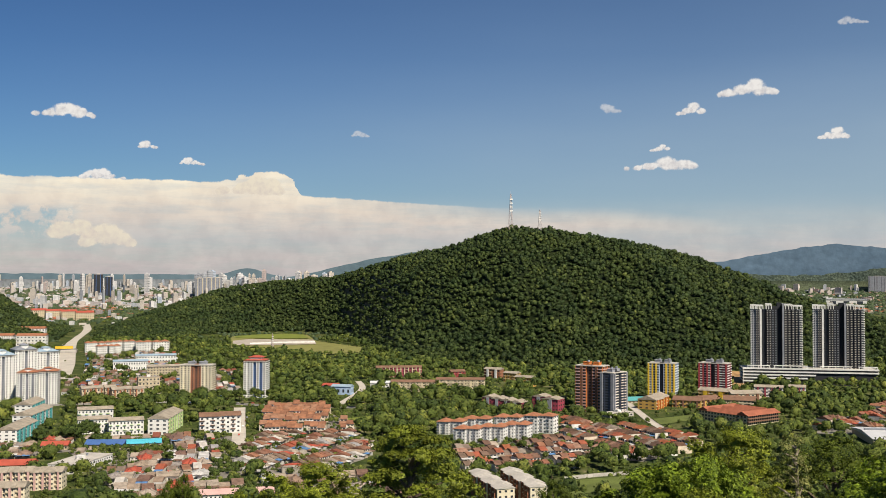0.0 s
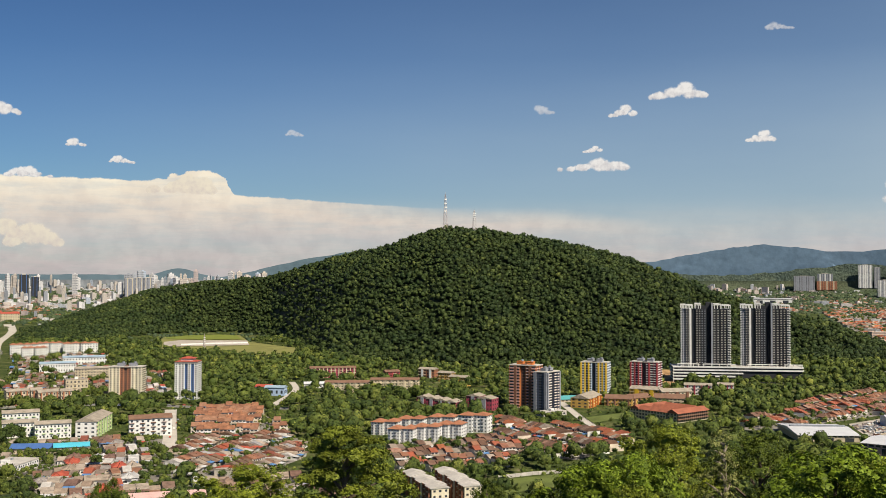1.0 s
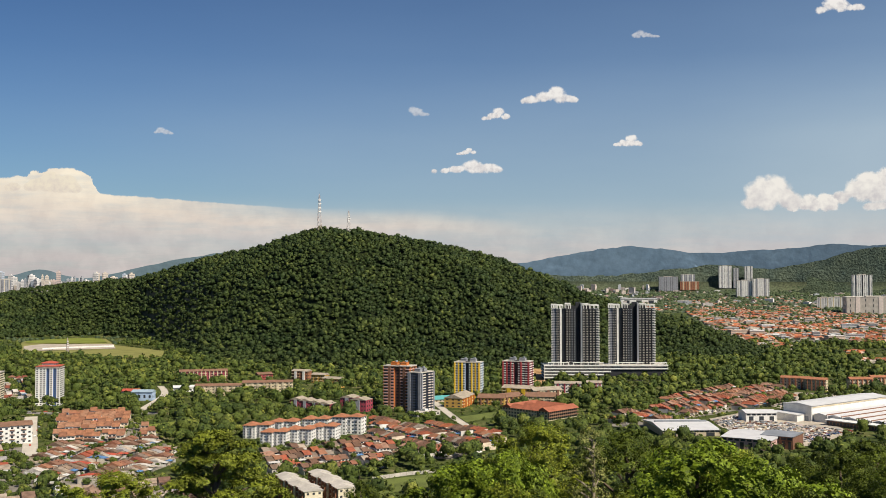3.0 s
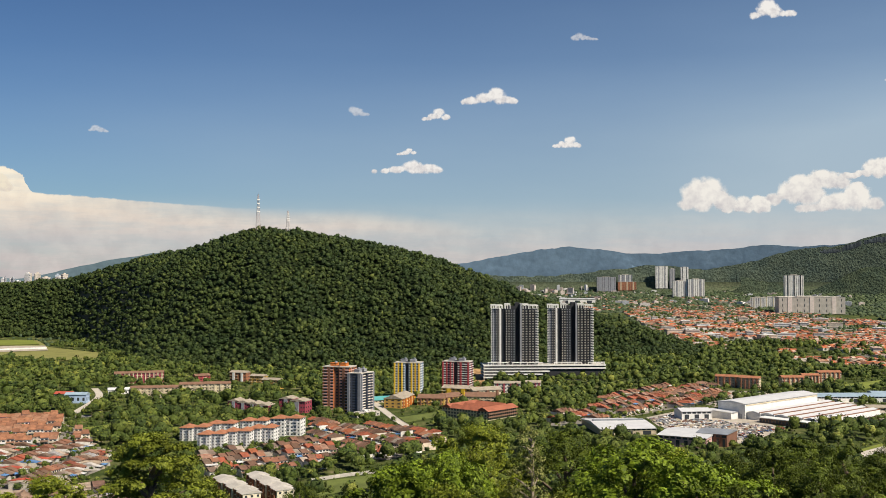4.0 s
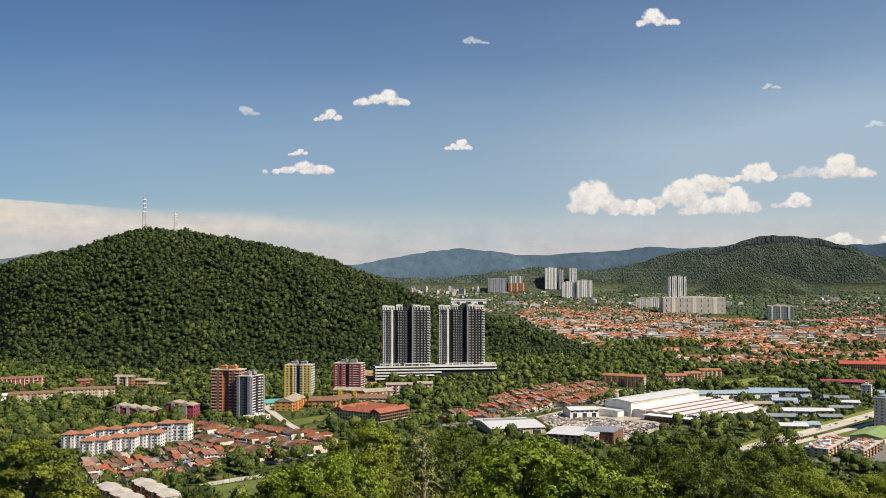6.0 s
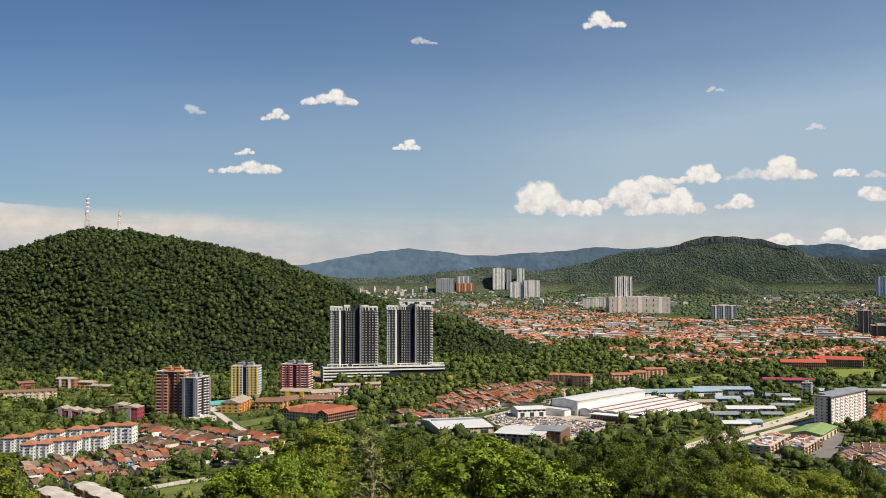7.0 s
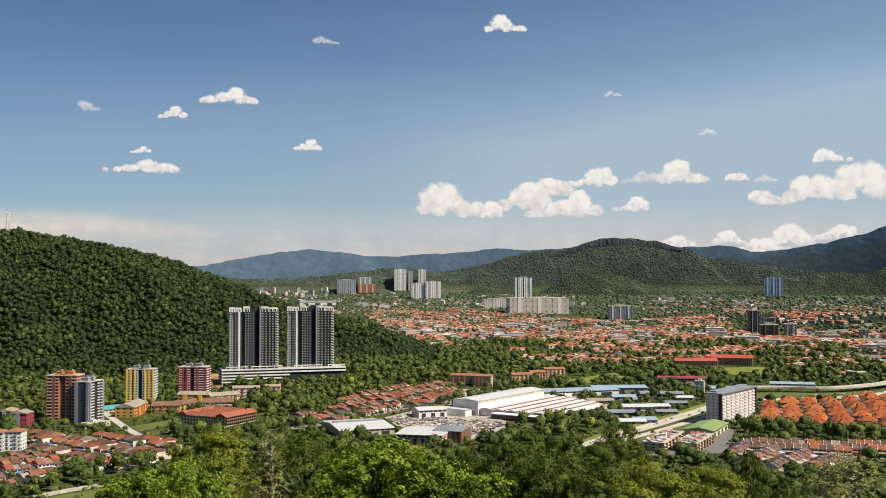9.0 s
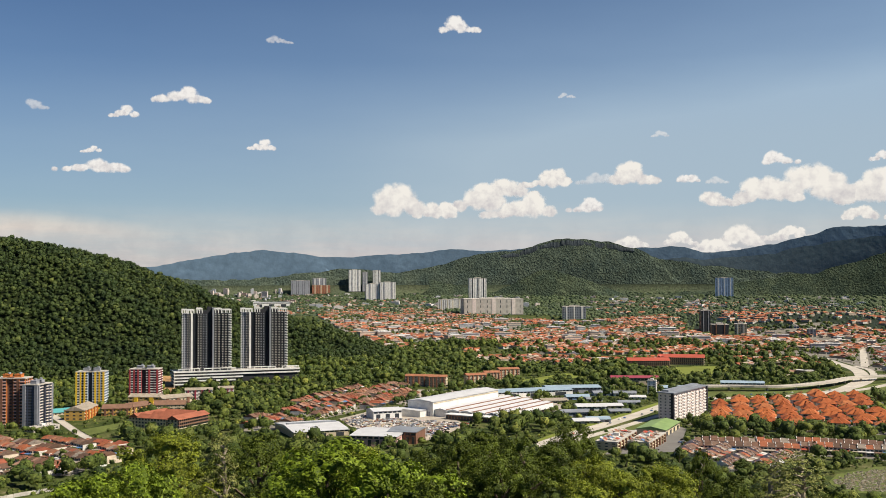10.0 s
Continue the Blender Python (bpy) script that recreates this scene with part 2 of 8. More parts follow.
M_road = paint("pale_concrete_road", (0.56, 0.51, 0.43, 1), 0.9, 0.25, 0.05, 0.5)
M_earth = paint("bare_orange_earth", (0.45, 0.27, 0.12, 1), 0.95, 0.35, 0.05, 0.5, bump=0.5)
M_yard = paint("pale_hardstanding", (0.50, 0.44, 0.36, 1), 0.9, 0.35, 0.06, 0.5)
M_lawn = paint("rough_lawn", (0.15, 0.185, 0.040, 1), 0.95, 0.45, 0.05, 0.5)
M_grass = paint("mown_grass", (0.20, 0.235, 0.036, 1), 0.95, 0.3, 0.03, 0.4)
M_drygrass = paint("dry_grass", (0.25, 0.245, 0.07, 1), 0.95, 0.35, 0.03, 0.4)
M_oldroof = choice("old_terrace_roofs", [(0.22, 0.125, 0.08, 1), (0.17, 0.105, 0.07, 1), (0.28, 0.14, 0.085, 1), (0.36, 0.10, 0.055, 1), (0.34, 0.27, 0.21, 1), (0.24, 0.18, 0.14, 1), (0.55, 0.51, 0.46, 1), (0.24, 0.08, 0.05, 1), (0.42, 0.34, 0.27, 1), (0.20, 0.14, 0.10, 1), (0.30, 0.22, 0.16, 1), (0.38, 0.36, 0.35, 1)])
M_brownroof = choice("brown_linked_roofs", [(0.15, 0.085, 0.055, 1), (0.19, 0.105, 0.068, 1), (0.13, 0.08, 0.055, 1), (0.36, 0.12, 0.055, 1), (0.17, 0.10, 0.07, 1), (0.21, 0.135, 0.095, 1), (0.30, 0.25, 0.20, 1), (0.16, 0.09, 0.06, 1)])
M_paleroof = choice("pale_weathered_roofs", [(0.40, 0.31, 0.23, 1), (0.30, 0.20, 0.14, 1), (0.46, 0.38, 0.30, 1), (0.24, 0.14, 0.10, 1), (0.36, 0.26, 0.19, 1), (0.46, 0.10, 0.06, 1), (0.28, 0.18, 0.13, 1), (0.62, 0.60, 0.57, 1), (0.30, 0.15, 0.10, 1), (0.34, 0.30, 0.27, 1), (0.22, 0.13, 0.10, 1), (0.42, 0.34, 0.26, 1)], stain=0.5)
M_terracotta = choice("weathered_terracotta_roofs", [(0.30, 0.14, 0.08, 1), (0.25, 0.13, 0.085, 1), (0.35, 0.165, 0.095, 1), (0.22, 0.125, 0.085, 1), (0.36, 0.11, 0.06, 1), (0.36, 0.21, 0.145, 1), (0.29, 0.13, 0.08, 1)], stain=0.4)
M_clay = choice("clay_villa_roofs", [(0.34, 0.155, 0.085, 1), (0.40, 0.185, 0.10, 1), (0.29, 0.135, 0.078, 1), (0.36, 0.19, 0.115, 1)], stain=0.45)
M_villaroof = choice("orange_villa_roofs", [(0.46, 0.130, 0.036, 1), (0.52, 0.155, 0.048, 1), (0.38, 0.100, 0.030, 1), (0.48, 0.165, 0.060, 1), (0.42, 0.115, 0.034, 1)], stain=0.4)
M_palewalls = choice("house_walls", [(0.76, 0.73, 0.66, 1), (0.80, 0.79, 0.76, 1), (0.70, 0.63, 0.52, 1), (0.74, 0.70, 0.62, 1), (0.72, 0.60, 0.46, 1)], stain=0.3)
M_porch = choice("porch_roofs", [(0.42, 0.36, 0.28, 1), (0.30, 0.16, 0.10, 1), (0.55, 0.52, 0.47, 1), (0.48, 0.10, 0.06, 1), (0.22, 0.14, 0.10, 1), (0.65, 0.64, 0.62, 1), (0.12, 0.25, 0.48, 1), (0.38, 0.30, 0.22, 1)])
M_farroof = choice("far_house_roofs", [(0.366, 0.123, 0.055, 1), (0.464, 0.129, 0.050, 1), (0.293, 0.140, 0.077, 1), (0.488, 0.162, 0.068, 1), (0.220, 0.123, 0.083, 1), (0.537, 0.414, 0.319, 1), (0.317, 0.090, 0.044, 1), (0.366, 0.213, 0.143, 1)], by="island")
M_greyroof = choice("blue_grey_house_roofs", [(0.34, 0.38, 0.43, 1), (0.42, 0.46, 0.50, 1), (0.30, 0.34, 0.40, 1), (0.48, 0.46, 0.43, 1)], by="island")
# wall colours lightened so that the far blocks look hazy
M_cityblocks = choice("hazed_city_blocks", [(0.70, 0.68, 0.67, 1), (0.60, 0.52, 0.46, 1), (0.46, 0.48, 0.51, 1), (0.64, 0.55, 0.49, 1), (0.42, 0.31, 0.27, 1), (0.74, 0.73, 0.72, 1), (0.50, 0.46, 0.44, 1)], by="island", stain=0.35)
M_townfloor = paint("town_streets", (0.26, 0.235, 0.19, 1), 0.95, 0.45, 0.02, 0.15)
M_farwall = choice("far_house_walls", [(0.46, 0.40, 0.32, 1), (0.60, 0.57, 0.52, 1), (0.38, 0.32, 0.25, 1)], by="island")


M_oldroof_mass = choice("old_terrace_roofs_mass", [(0.22, 0.125, 0.08, 1), (0.17, 0.105, 0.07, 1), (0.28, 0.14, 0.085, 1), (0.36, 0.10, 0.055, 1), (0.34, 0.27, 0.21, 1), (0.24, 0.18, 0.14, 1), (0.55, 0.51, 0.46, 1), (0.24, 0.08, 0.05, 1), (0.42, 0.34, 0.27, 1), (0.20, 0.14, 0.10, 1), (0.30, 0.22, 0.16, 1), (0.38, 0.36, 0.35, 1)], by="island")
M_porch_mass = choice("porch_roofs_mass", [(0.42, 0.36, 0.28, 1), (0.30, 0.16, 0.10, 1), (0.55, 0.52, 0.47, 1), (0.48, 0.10, 0.06, 1), (0.22, 0.14, 0.10, 1), (0.65, 0.64, 0.62, 1), (0.12, 0.25, 0.48, 1)], by="island")


def valley_floor():
    """Rough grass and scrub with worn and built-over patches."""
    m, n, l, b = material("valley_floor")
    big, mid, small = noise_node(n, l, 0.004, 5), noise_node(n, l, 0.03, 5, rough=0.65), noise_node(n, l, 0.35, 4)
    c1 = ramp_node(n, l, mid.outputs["Fac"], [(0.3, (0.030, 0.046, 0.012, 1)), (0.5, (0.060, 0.080, 0.020, 1)), (0.62, (0.12, 0.125, 0.045, 1)), (0.74, (0.26, 0.22, 0.14, 1))])
    c2 = ramp_node(n, l, small.outputs["Fac"], [(0.3, grey(0.55)), (0.7, grey(1.2))])
    l.new(mix_node(n, l, c1.outputs["Color"], c2.outputs["Color"], 1.0, "MULTIPLY"), b.inputs["Base Color"])
    b.inputs["Roughness"].default_value, b.inputs["Specular IOR Level"].default_value = 0.95, 0.1
    bump_node(n, l, b, small.outputs["Fac"], 0.8, 1.0)
    return m


M_floor = valley_floor()
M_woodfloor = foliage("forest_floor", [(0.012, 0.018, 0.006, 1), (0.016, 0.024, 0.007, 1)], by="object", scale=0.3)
# floor paled and blued to stand for distance haze
M_farfloor = foliage("hazed_woodland_floor", [(0.066, 0.082, 0.052, 1), (0.074, 0.090, 0.058, 1)], by="object", scale=0.12, bump=0.7, patch=0.004)
# far tower paints, desaturated to carry the distance haze
F_white = paint("hazed_white_towers", (0.66, 0.65, 0.64, 1), 0.8, 0.15, 0.02, 0.2)
F_cream = paint("hazed_cream_towers", (0.58, 0.52, 0.45, 1), 0.8, 0.15, 0.02, 0.2)
F_grey = paint("hazed_grey_towers", (0.36, 0.38, 0.41, 1), 0.8, 0.15, 0.02, 0.2)
F_pink = paint("hazed_pink_towers", (0.54, 0.45, 0.42, 1), 0.8, 0.15, 0.02, 0.2)
F_dark = paint("hazed_glass_towers", (0.10, 0.12, 0.16, 1), 0.4, 0.15, 0.02, 0.2)
F_blue = paint("hazed_pale_blue_towers", (0.44, 0.50, 0.58, 1), 0.8, 0.15, 0.02, 0.2)
F_window = paint("far_windows", (0.16, 0.17, 0.19, 1), 0.4, 0.2, 0.05, 0.5)
M_slab = paint("pale_pink_render", (0.76, 0.66, 0.60, 1), 0.75, 0.2, 0.15, 0.9)


def ridge_paint(name, dark, light, scale, relief, fleck=0.2):
    m, n, l, b = material(name)
    t, u = noise_node(n, l, scale, 6, rough=0.65), noise_node(n, l, scale * 9, 4)
    c = ramp_node(n, l, t.outputs["Fac"], [(0.35, dark), (0.65, light)])
    g = ramp_node(n, l, u.outputs["Fac"], [(0.3, grey(1 - fleck)), (0.7, grey(1 + fleck * 0.7))])
    l.new(mix_node(n, l, c.outputs["Color"], g.outputs["Color"], 1.0, "MULTIPLY"), b.inputs["Base Color"])
    b.inputs["Roughness"].default_value, b.inputs["Specular IOR Level"].default_value = 1.0, 0.0
    bump_node(n, l, b, u.outputs["Fac"], relief, 8.0)
    return m


# distance haze painted as blue into the three mountain materials
M_ridgepale = ridge_paint("pale_haze_blue_ridge", (0.104, 0.160, 0.222, 1), (0.118, 0.176, 0.238, 1), 0.004, 0.25, 0.16)
# haze greyed into the wooded ridge and spur greens
M_ridgemid = ridge_paint("hazed_wooded_ridge", (0.060, 0.082, 0.068, 1), (0.090, 0.112, 0.080, 1), 0.012, 1.0, 0.45)
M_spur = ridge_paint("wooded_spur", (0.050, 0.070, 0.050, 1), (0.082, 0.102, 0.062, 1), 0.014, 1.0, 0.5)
M_ridgeleft = ridge_paint("dark_haze_blue_ridge", (0.082, 0.122, 0.146, 1), (0.096, 0.138, 0.162, 1), 0.004, 0.2, 0.12)
# grey of far haze put into the plain's ground colour
M_cityhaze = paint("hazed_city_ground", (0.20, 0.22, 0.235, 1), 0.95, 0.5, 0.01, 0.08)
M_ridgenear = ridge_paint("haze_blue_green_ridge", (0.118, 0.158, 0.178, 1), (0.134, 0.176, 0.194, 1), 0.004, 0.2, 0.15)
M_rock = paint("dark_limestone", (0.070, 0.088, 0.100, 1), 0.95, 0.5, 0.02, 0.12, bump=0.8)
M_street = paint("pale_worn_street", (0.27, 0.245, 0.205, 1), 0.92, 0.35, 0.05, 0.6)
M_charcoal = paint("mid_grey_render", (0.13, 0.135, 0.15, 1), 0.6, 0.2, 0.1, 0.8)
# ---- the land ----
def spline(points):
    """A smooth curve through a few (angle, value) pairs."""
    p = np.array(points, float)
    fine = np.arange(-180, 180.01, 0.2)
    v = np.interp(fine, p[:, 0], p[:, 1])
    k = np.hanning(11)
    v = np.convolve(np.pad(v, 5, "edge"), k / k.sum(), "valid")
    return lambda az: np.interp(az, fine, v)


# wooded hill: foot and ridge distance, and the ridge's height above the valley, round the viewer
hill_foot = spline([(-24, 2500), (-18, 2330), (-14.8, 2420), (-11.8, 2700), (-8, 2780), (-5.7, 2600), (-4.2, 2250), (-2.6, 1850), (-1, 1720), (2, 1690), (6.7, 1610), (12.8, 1630), (16.3, 1660), (22, 1840), (27, 1930), (30, 2000)])
hill_top = spline([(-24, 2900), (-18, 2850), (-12, 3200), (-6, 2950), (-3, 2600), (0, 2380), (4, 2250), (8, 2250), (14, 2200), (19, 2150), (24, 2150), (30, 2120)])
hill_rise = spline([(-24, 0), (-20.5, 0), (-18.3, 4), (-14.8, 58), (-11.9, 108), (-8.8, 130), (-5.8, 145), (-2.6, 190), (0.5, 212), (2.1, 237), (3.6, 252), (5, 250), (6.3, 245), (9.8, 222), (12.8, 196), (15.8, 155), (18.6, 112), (20, 95), (22, 74), (24.2, 56), (26.8, 18), (28.2, 0), (32, 0)])


def rise(az, d):
    """Height of the land above the valley floor, true metres."""
    az, d = np.asarray(az, float), np.asarray(d, float)
    f, t, h = hill_foot(az), hill_top(az), hill_rise(az)
    u = np.clip((d - f) / (t - f), 0, 1)
    w = np.clip((d - t) / (0.9 * (t - f)), 0, 1)
    z = h * (0.35 * u + 0.65 * u * u * (3 - 2 * u)) * (1 - w * w * (3 - 2 * w))
    x, y = at_polar(az, d)
    fold = np.sin(x * 0.021 + 1.3 * np.sin(y * 0.006)) * 0.6 + np.sin(x * 0.047 + y * 0.013) * 0.3
    fold = fold + 0.35 * np.sin(x * 0.083 - y * 0.031 + np.sin(y * 0.02))
    z = z + np.where(z > 12, np.minimum(z * 0.14, 13) * fold * (1 - u ** 4), 0)
    # slope under the viewer
    near = np.maximum(136 - 0.27 * d, 0)
    near = near + np.where(near > 5, 2.0 * np.sin(x * 0.05) * np.sin(y * 0.04 + 1), 0)
    # low wooded rise at the far left and far right
    z = z + 108 * np.exp(-((az + 24.2) / 2.6) ** 2 - ((d - 2900) / 330) ** 2)
    z = z + 28 * np.exp(-((az - 47) / 6.0) ** 2 - ((d - 3900) / 500) ** 2)
    z = z + 42 * np.exp(-((az - 51.5) / 4.0) ** 2 - ((d - 3350) / 380) ** 2)
    return np.maximum(z, near)


def land():
    az = np.unique(np.concatenate([np.arange(-180, -34, 6.0), np.arange(-34, 64, 0.4), np.arange(64, 180.1, 6.0)]))
    az[-1] = 180
    d = np.concatenate([[0, 15, 40], np.arange(70, 760, 30), np.arange(760, 1500, 60), np.arange(1500, 3100, 32), [3200, 3350, 3500, 3700, 3900, 4200, 4600, 5200, 6000, 7200, 9000, 12000, 18000, 40000]])
    A, D = np.meshgrid(az, d, indexing="ij")
    x, y = at_polar(A, D)
    v = np.stack(bend(x, y, rise(A, D)), -1).reshape(-1, 3)
    nd = len(d)
    i = np.arange(len(az) - 1)[:, None] * nd + np.arange(nd - 1)[None]
    f = np.stack([i, i + nd, i + nd + 1, i + 1], -1).reshape(-1, 4)[:, ::-1]
    ac, dc = (az[1:] + az[:-1]) / 2, (d[1:] + d[:-1]) / 2
    AC, DC = np.meshgrid(ac, dc, indexing="ij")
    hc = rise(AC, DC)
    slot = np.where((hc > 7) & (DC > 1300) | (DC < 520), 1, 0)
    # far rings take the floor paints with haze mixed in
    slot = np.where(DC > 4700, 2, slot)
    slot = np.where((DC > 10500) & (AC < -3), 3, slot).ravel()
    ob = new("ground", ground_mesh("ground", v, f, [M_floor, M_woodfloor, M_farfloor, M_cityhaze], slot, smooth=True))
    tagged(ob, "green valley floor with grass, scrub and a hill", "ground", kind="structure")


land()


def ridge(name, profile, d0, d1, mat, label, rough=0.12, step=0.12):
    """A long ridge seen far off: profile gives its crest in degrees over the eye's level, by angle."""
    crest = spline(profile)
    az = np.arange(profile[0][0], profile[-1][0], step)
    u = np.linspace(0, 1, 26)
    A, U = np.meshgrid(az, u, indexing="ij")
    D = d0 + (d1 - d0) * U
    top = EYE_Z + d1 * np.tan(np.radians(crest(A)))
    wob = np.array([noise.fractal((a * 0.9, 3.1, 0), 1.0, 2.0, 5) for a in az])[:, None]
    fold = np.array([[noise.fractal((a * 0.55, uu * 2.2, 7.7), 1.0, 2.0, 4) for uu in u] for a in az])
    base = 15.0
    z = base + (top - base) * (U ** 0.8) * (1 + rough * fold * np.minimum(1, 4 * U * (1 - U))) + wob * rough * 75 * U ** 2
    x, y = at_polar(A + 1.2 * fold * (1 - U), D)
    v = np.stack([x, y, z], -1).reshape(-1, 3)
    n = len(u)
    i = np.arange(len(az) - 1)[:, None] * n + np.arange(n - 1)[None]
    f = np.stack([i, i + n, i + n + 1, i + 1], -1).reshape(-1, 4)[:, ::-1]
    ob = new(name, ground_mesh(name, v, f, [mat], smooth=True))
    tagged(ob, label, "mountain ridge", kind="structure")
    return v.reshape(len(az), n, 3)


ridge("backdrop_mountains_left", [(-45, 0.1), (-30, 0.12), (-14, 0.05), (-12.2, 0.02), (-10.8, 0.47), (-9.6, 0.12), (-8.9, -0.1), (-7.6, 0.05), (-5.1, 0.70), (-2.6, 1.18), (-1.7, 1.3), (1, 1.4), (6, 0.8), (12, 0.7), (14, 0.7)], 4845, 4890, M_ridgeleft, "mountains painted hazy blue low on the horizon", 0.05)
ridge("backdrop_mountains_middle", [(10, 0.5), (15.2, 0.80), (17.1, 1.20), (18.9, 1.52), (21.0, 1.74), (23.8, 1.40), (25.0, 1.26), (27.5, 1.48), (29.7, 1.55), (30.5, 1.65), (31.0, 1.83), (31.6, 1.68), (32.1, 1.74), (32.8, 1.62), (34.7, 1.75), (36.0, 1.88), (38, 1.7), (41.5, 1.70), (43.3, 1.90), (45.4, 1.43), (46.6, 1.60), (49.4, 2.05), (51.7, 2.75), (54.0, 2.75), (60, 2.9), (66, 2.2)], 4860, 4895, M_ridgepale, "long mountain range painted hazy blue on the horizon", 0.11)
ridge("backdrop_mountains_right", [(40, 0.6), (42, 1.0), (43.6, 1.25), (45, 1.1), (46.6, 1.25), (48.4, 1.35), (50, 1.75), (51.5, 1.95), (53, 2.2), (56, 2.3), (64, 1.6)], 4843, 4858, M_ridgenear, "nearer mountain slopes painted hazy blue on the horizon", 0.10)
ridge("wooded_ridge_middle", [(14, 0.15), (20, 0.1), (24, 0.55), (26, 0.7), (27.8, 0.45), (29.2, 0.6), (30.6, 0.86), (32.8, 1.52), (34, 1.6), (35.3, 1.78), (37.0, 2.30), (37.8, 2.34), (40.3, 2.12), (42.1, 1.34), (43.6, 1.02), (46.5, 0.62), (49.1, 0.35), (51, 0.2), (54, 0.1), (62, 0.1)], 4785, 4840, M_ridgemid, "wooded ridge in haze-greyed dark green with a rocky crest", 0.16)


# ---- woods: many small crowns ----
def dome(n1, rings, seed, tufts=0):
    """An uneven leafy dome of unit size, with loose tufts standing off it."""
    r = np.random.default_rng(seed)
    v, f = [], []
    for k in range(rings):
        el = -0.45 + (math.pi / 2 + 0.45) * k / rings
        for i in range(n1):
            a = math.tau * (i + 0.5 * (k % 2)) / n1
            q = r.uniform(0.62, 1.08)
            v.append((math.cos(a) * math.cos(el) * q, math.sin(a) * math.cos(el) * q, math.sin(el) * q))
    v.append((0, 0, 0.95))
    for k in range(rings - 1):
        for i in range(n1):
            a, b, c, d = k * n1 + i, k * n1 + (i + 1) % n1, (k + 1) * n1 + i, (k + 1) * n1 + (i + 1) % n1
            f += [(a, b, d), (a, d, c)] if k % 2 else [(a, b, c), (b, d, c)]
    k = (rings - 1) * n1
    f += [(k + i, k + (i + 1) % n1, rings * n1) for i in range(n1)]
    for _ in range(tufts):
        a, el = r.uniform(0, math.tau), math.asin(r.uniform(-0.25, 1.0))
        c = np.array([math.cos(a) * math.cos(el), math.sin(a) * math.cos(el), math.sin(el)]) * r.uniform(0.8, 1.18)
        b = len(v)
        for _ in range(3):
            v.append(tuple(c + r.normal(0, 0.17, 3)))
        f.append((b, b + 1, b + 2))
    return np.array(v), np.array(f)


def leafball(seed, tufts, size):
    """A small core with leaf clumps lying over it like scales, uneven in outline."""
    r = np.random.default_rng(seed)
    cv, cf = dome(6, 3, seed)
    lobes = [(r.uniform(0, math.tau), r.uniform(-0.1, 0.9), r.uniform(0.75, 1.2)) for _ in range(5)]
    v, f = [tuple(p) for p in cv * 0.92], [tuple(q) for q in cf]
    for _ in range(tufts):
        a, el = r.uniform(0, math.tau), math.asin(r.uniform(-0.35, 1.0))
        n = np.array([math.cos(a) * math.cos(el), math.sin(a) * math.cos(el), math.sin(el)])
        q = 0.80 + 0.22 * max(w * max(0.0, float(n @ np.array([math.cos(b) * math.cos(e), math.sin(b) * math.cos(e), math.sin(e)]))) ** 3 for b, e, w in lobes) + r.uniform(-0.06, 0.08)
        m = n + r.normal(0, 0.30, 3)
        m /= np.linalg.norm(m)
        t = np.cross(m, r.normal(0, 1, 3))
        t /= np.linalg.norm(t)
        b = np.cross(m, t)
        s = size * r.uniform(0.7, 1.35)
        k = len(v)
        v += [tuple(n * q + t * s * 0.6), tuple(n * q - t * s * 0.35 + b * s * 0.55), tuple(n * q - t * s * 0.35 - b * s * 0.55)]
        f.append((k, k + 1, k + 2))
    return np.array(v), np.array(f)


def lobed(seed, tufts, size, lobes=6, deep=0.42):
    """A crown of several leafy heads: a shaded core under overlapping leaf clumps."""
    r = np.random.default_rng(seed)
    heads = []
    for q in range(lobes):
        a, el = q * 2.39996 + r.uniform(-0.5, 0.5), math.asin(r.uniform(-0.15, 0.98))
        heads.append((np.array([math.cos(a) * math.cos(el), math.sin(a) * math.cos(el), math.sin(el)]), r.uniform(0.75, 1.15)))

    def reach(n):
        return 0.60 + deep * max(w * max(0.0, float(n @ h)) ** 5 for h, w in heads)

    cv, cf = dome(7, 3, seed)
    cv = np.array([p / np.linalg.norm(p) * reach(p / np.linalg.norm(p)) * 0.9 for p in cv])
    v, f = [tuple(p) for p in cv], [tuple(q) for q in cf]
    for _ in range(tufts):
        a, el = r.uniform(0, math.tau), math.asin(r.uniform(-0.35, 1.0))
        n = np.array([math.cos(a) * math.cos(el), math.sin(a) * math.cos(el), math.sin(el)])
        q = reach(n) + r.uniform(-0.04, 0.08)
        m = n + r.normal(0, 0.34, 3)
        m /= np.linalg.norm(m)
        t = np.cross(m, r.normal(0, 1, 3))
        t /= np.linalg.norm(t)
        b = np.cross(m, t)
        s = size * r.uniform(0.6, 1.4)
        k = len(v)
        v += [tuple(n * q + t * s * 0.6), tuple(n * q - t * s * 0.35 + b * s * 0.55), tuple(n * q - t * s * 0.35 - b * s * 0.55)]
        f.append((k, k + 1, k + 2))
    return np.array(v), np.array(f)


VALLEY_DOMES = [lobed(120 + s, 50, 0.25, 7) for s in range(14)]
HILL_DOMES = [lobed(220 + s, 22, 0.36, 4, 0.38) for s in range(14)]
DOMES = [dome(6, 3, s, 14) for s in range(12)]
BUSHY_DOMES = [leafball(80 + s, 62, 0.31) for s in range(6)]
PLAIN_DOMES = [dome(5, 2, 50 + s, 4) for s in range(6)]


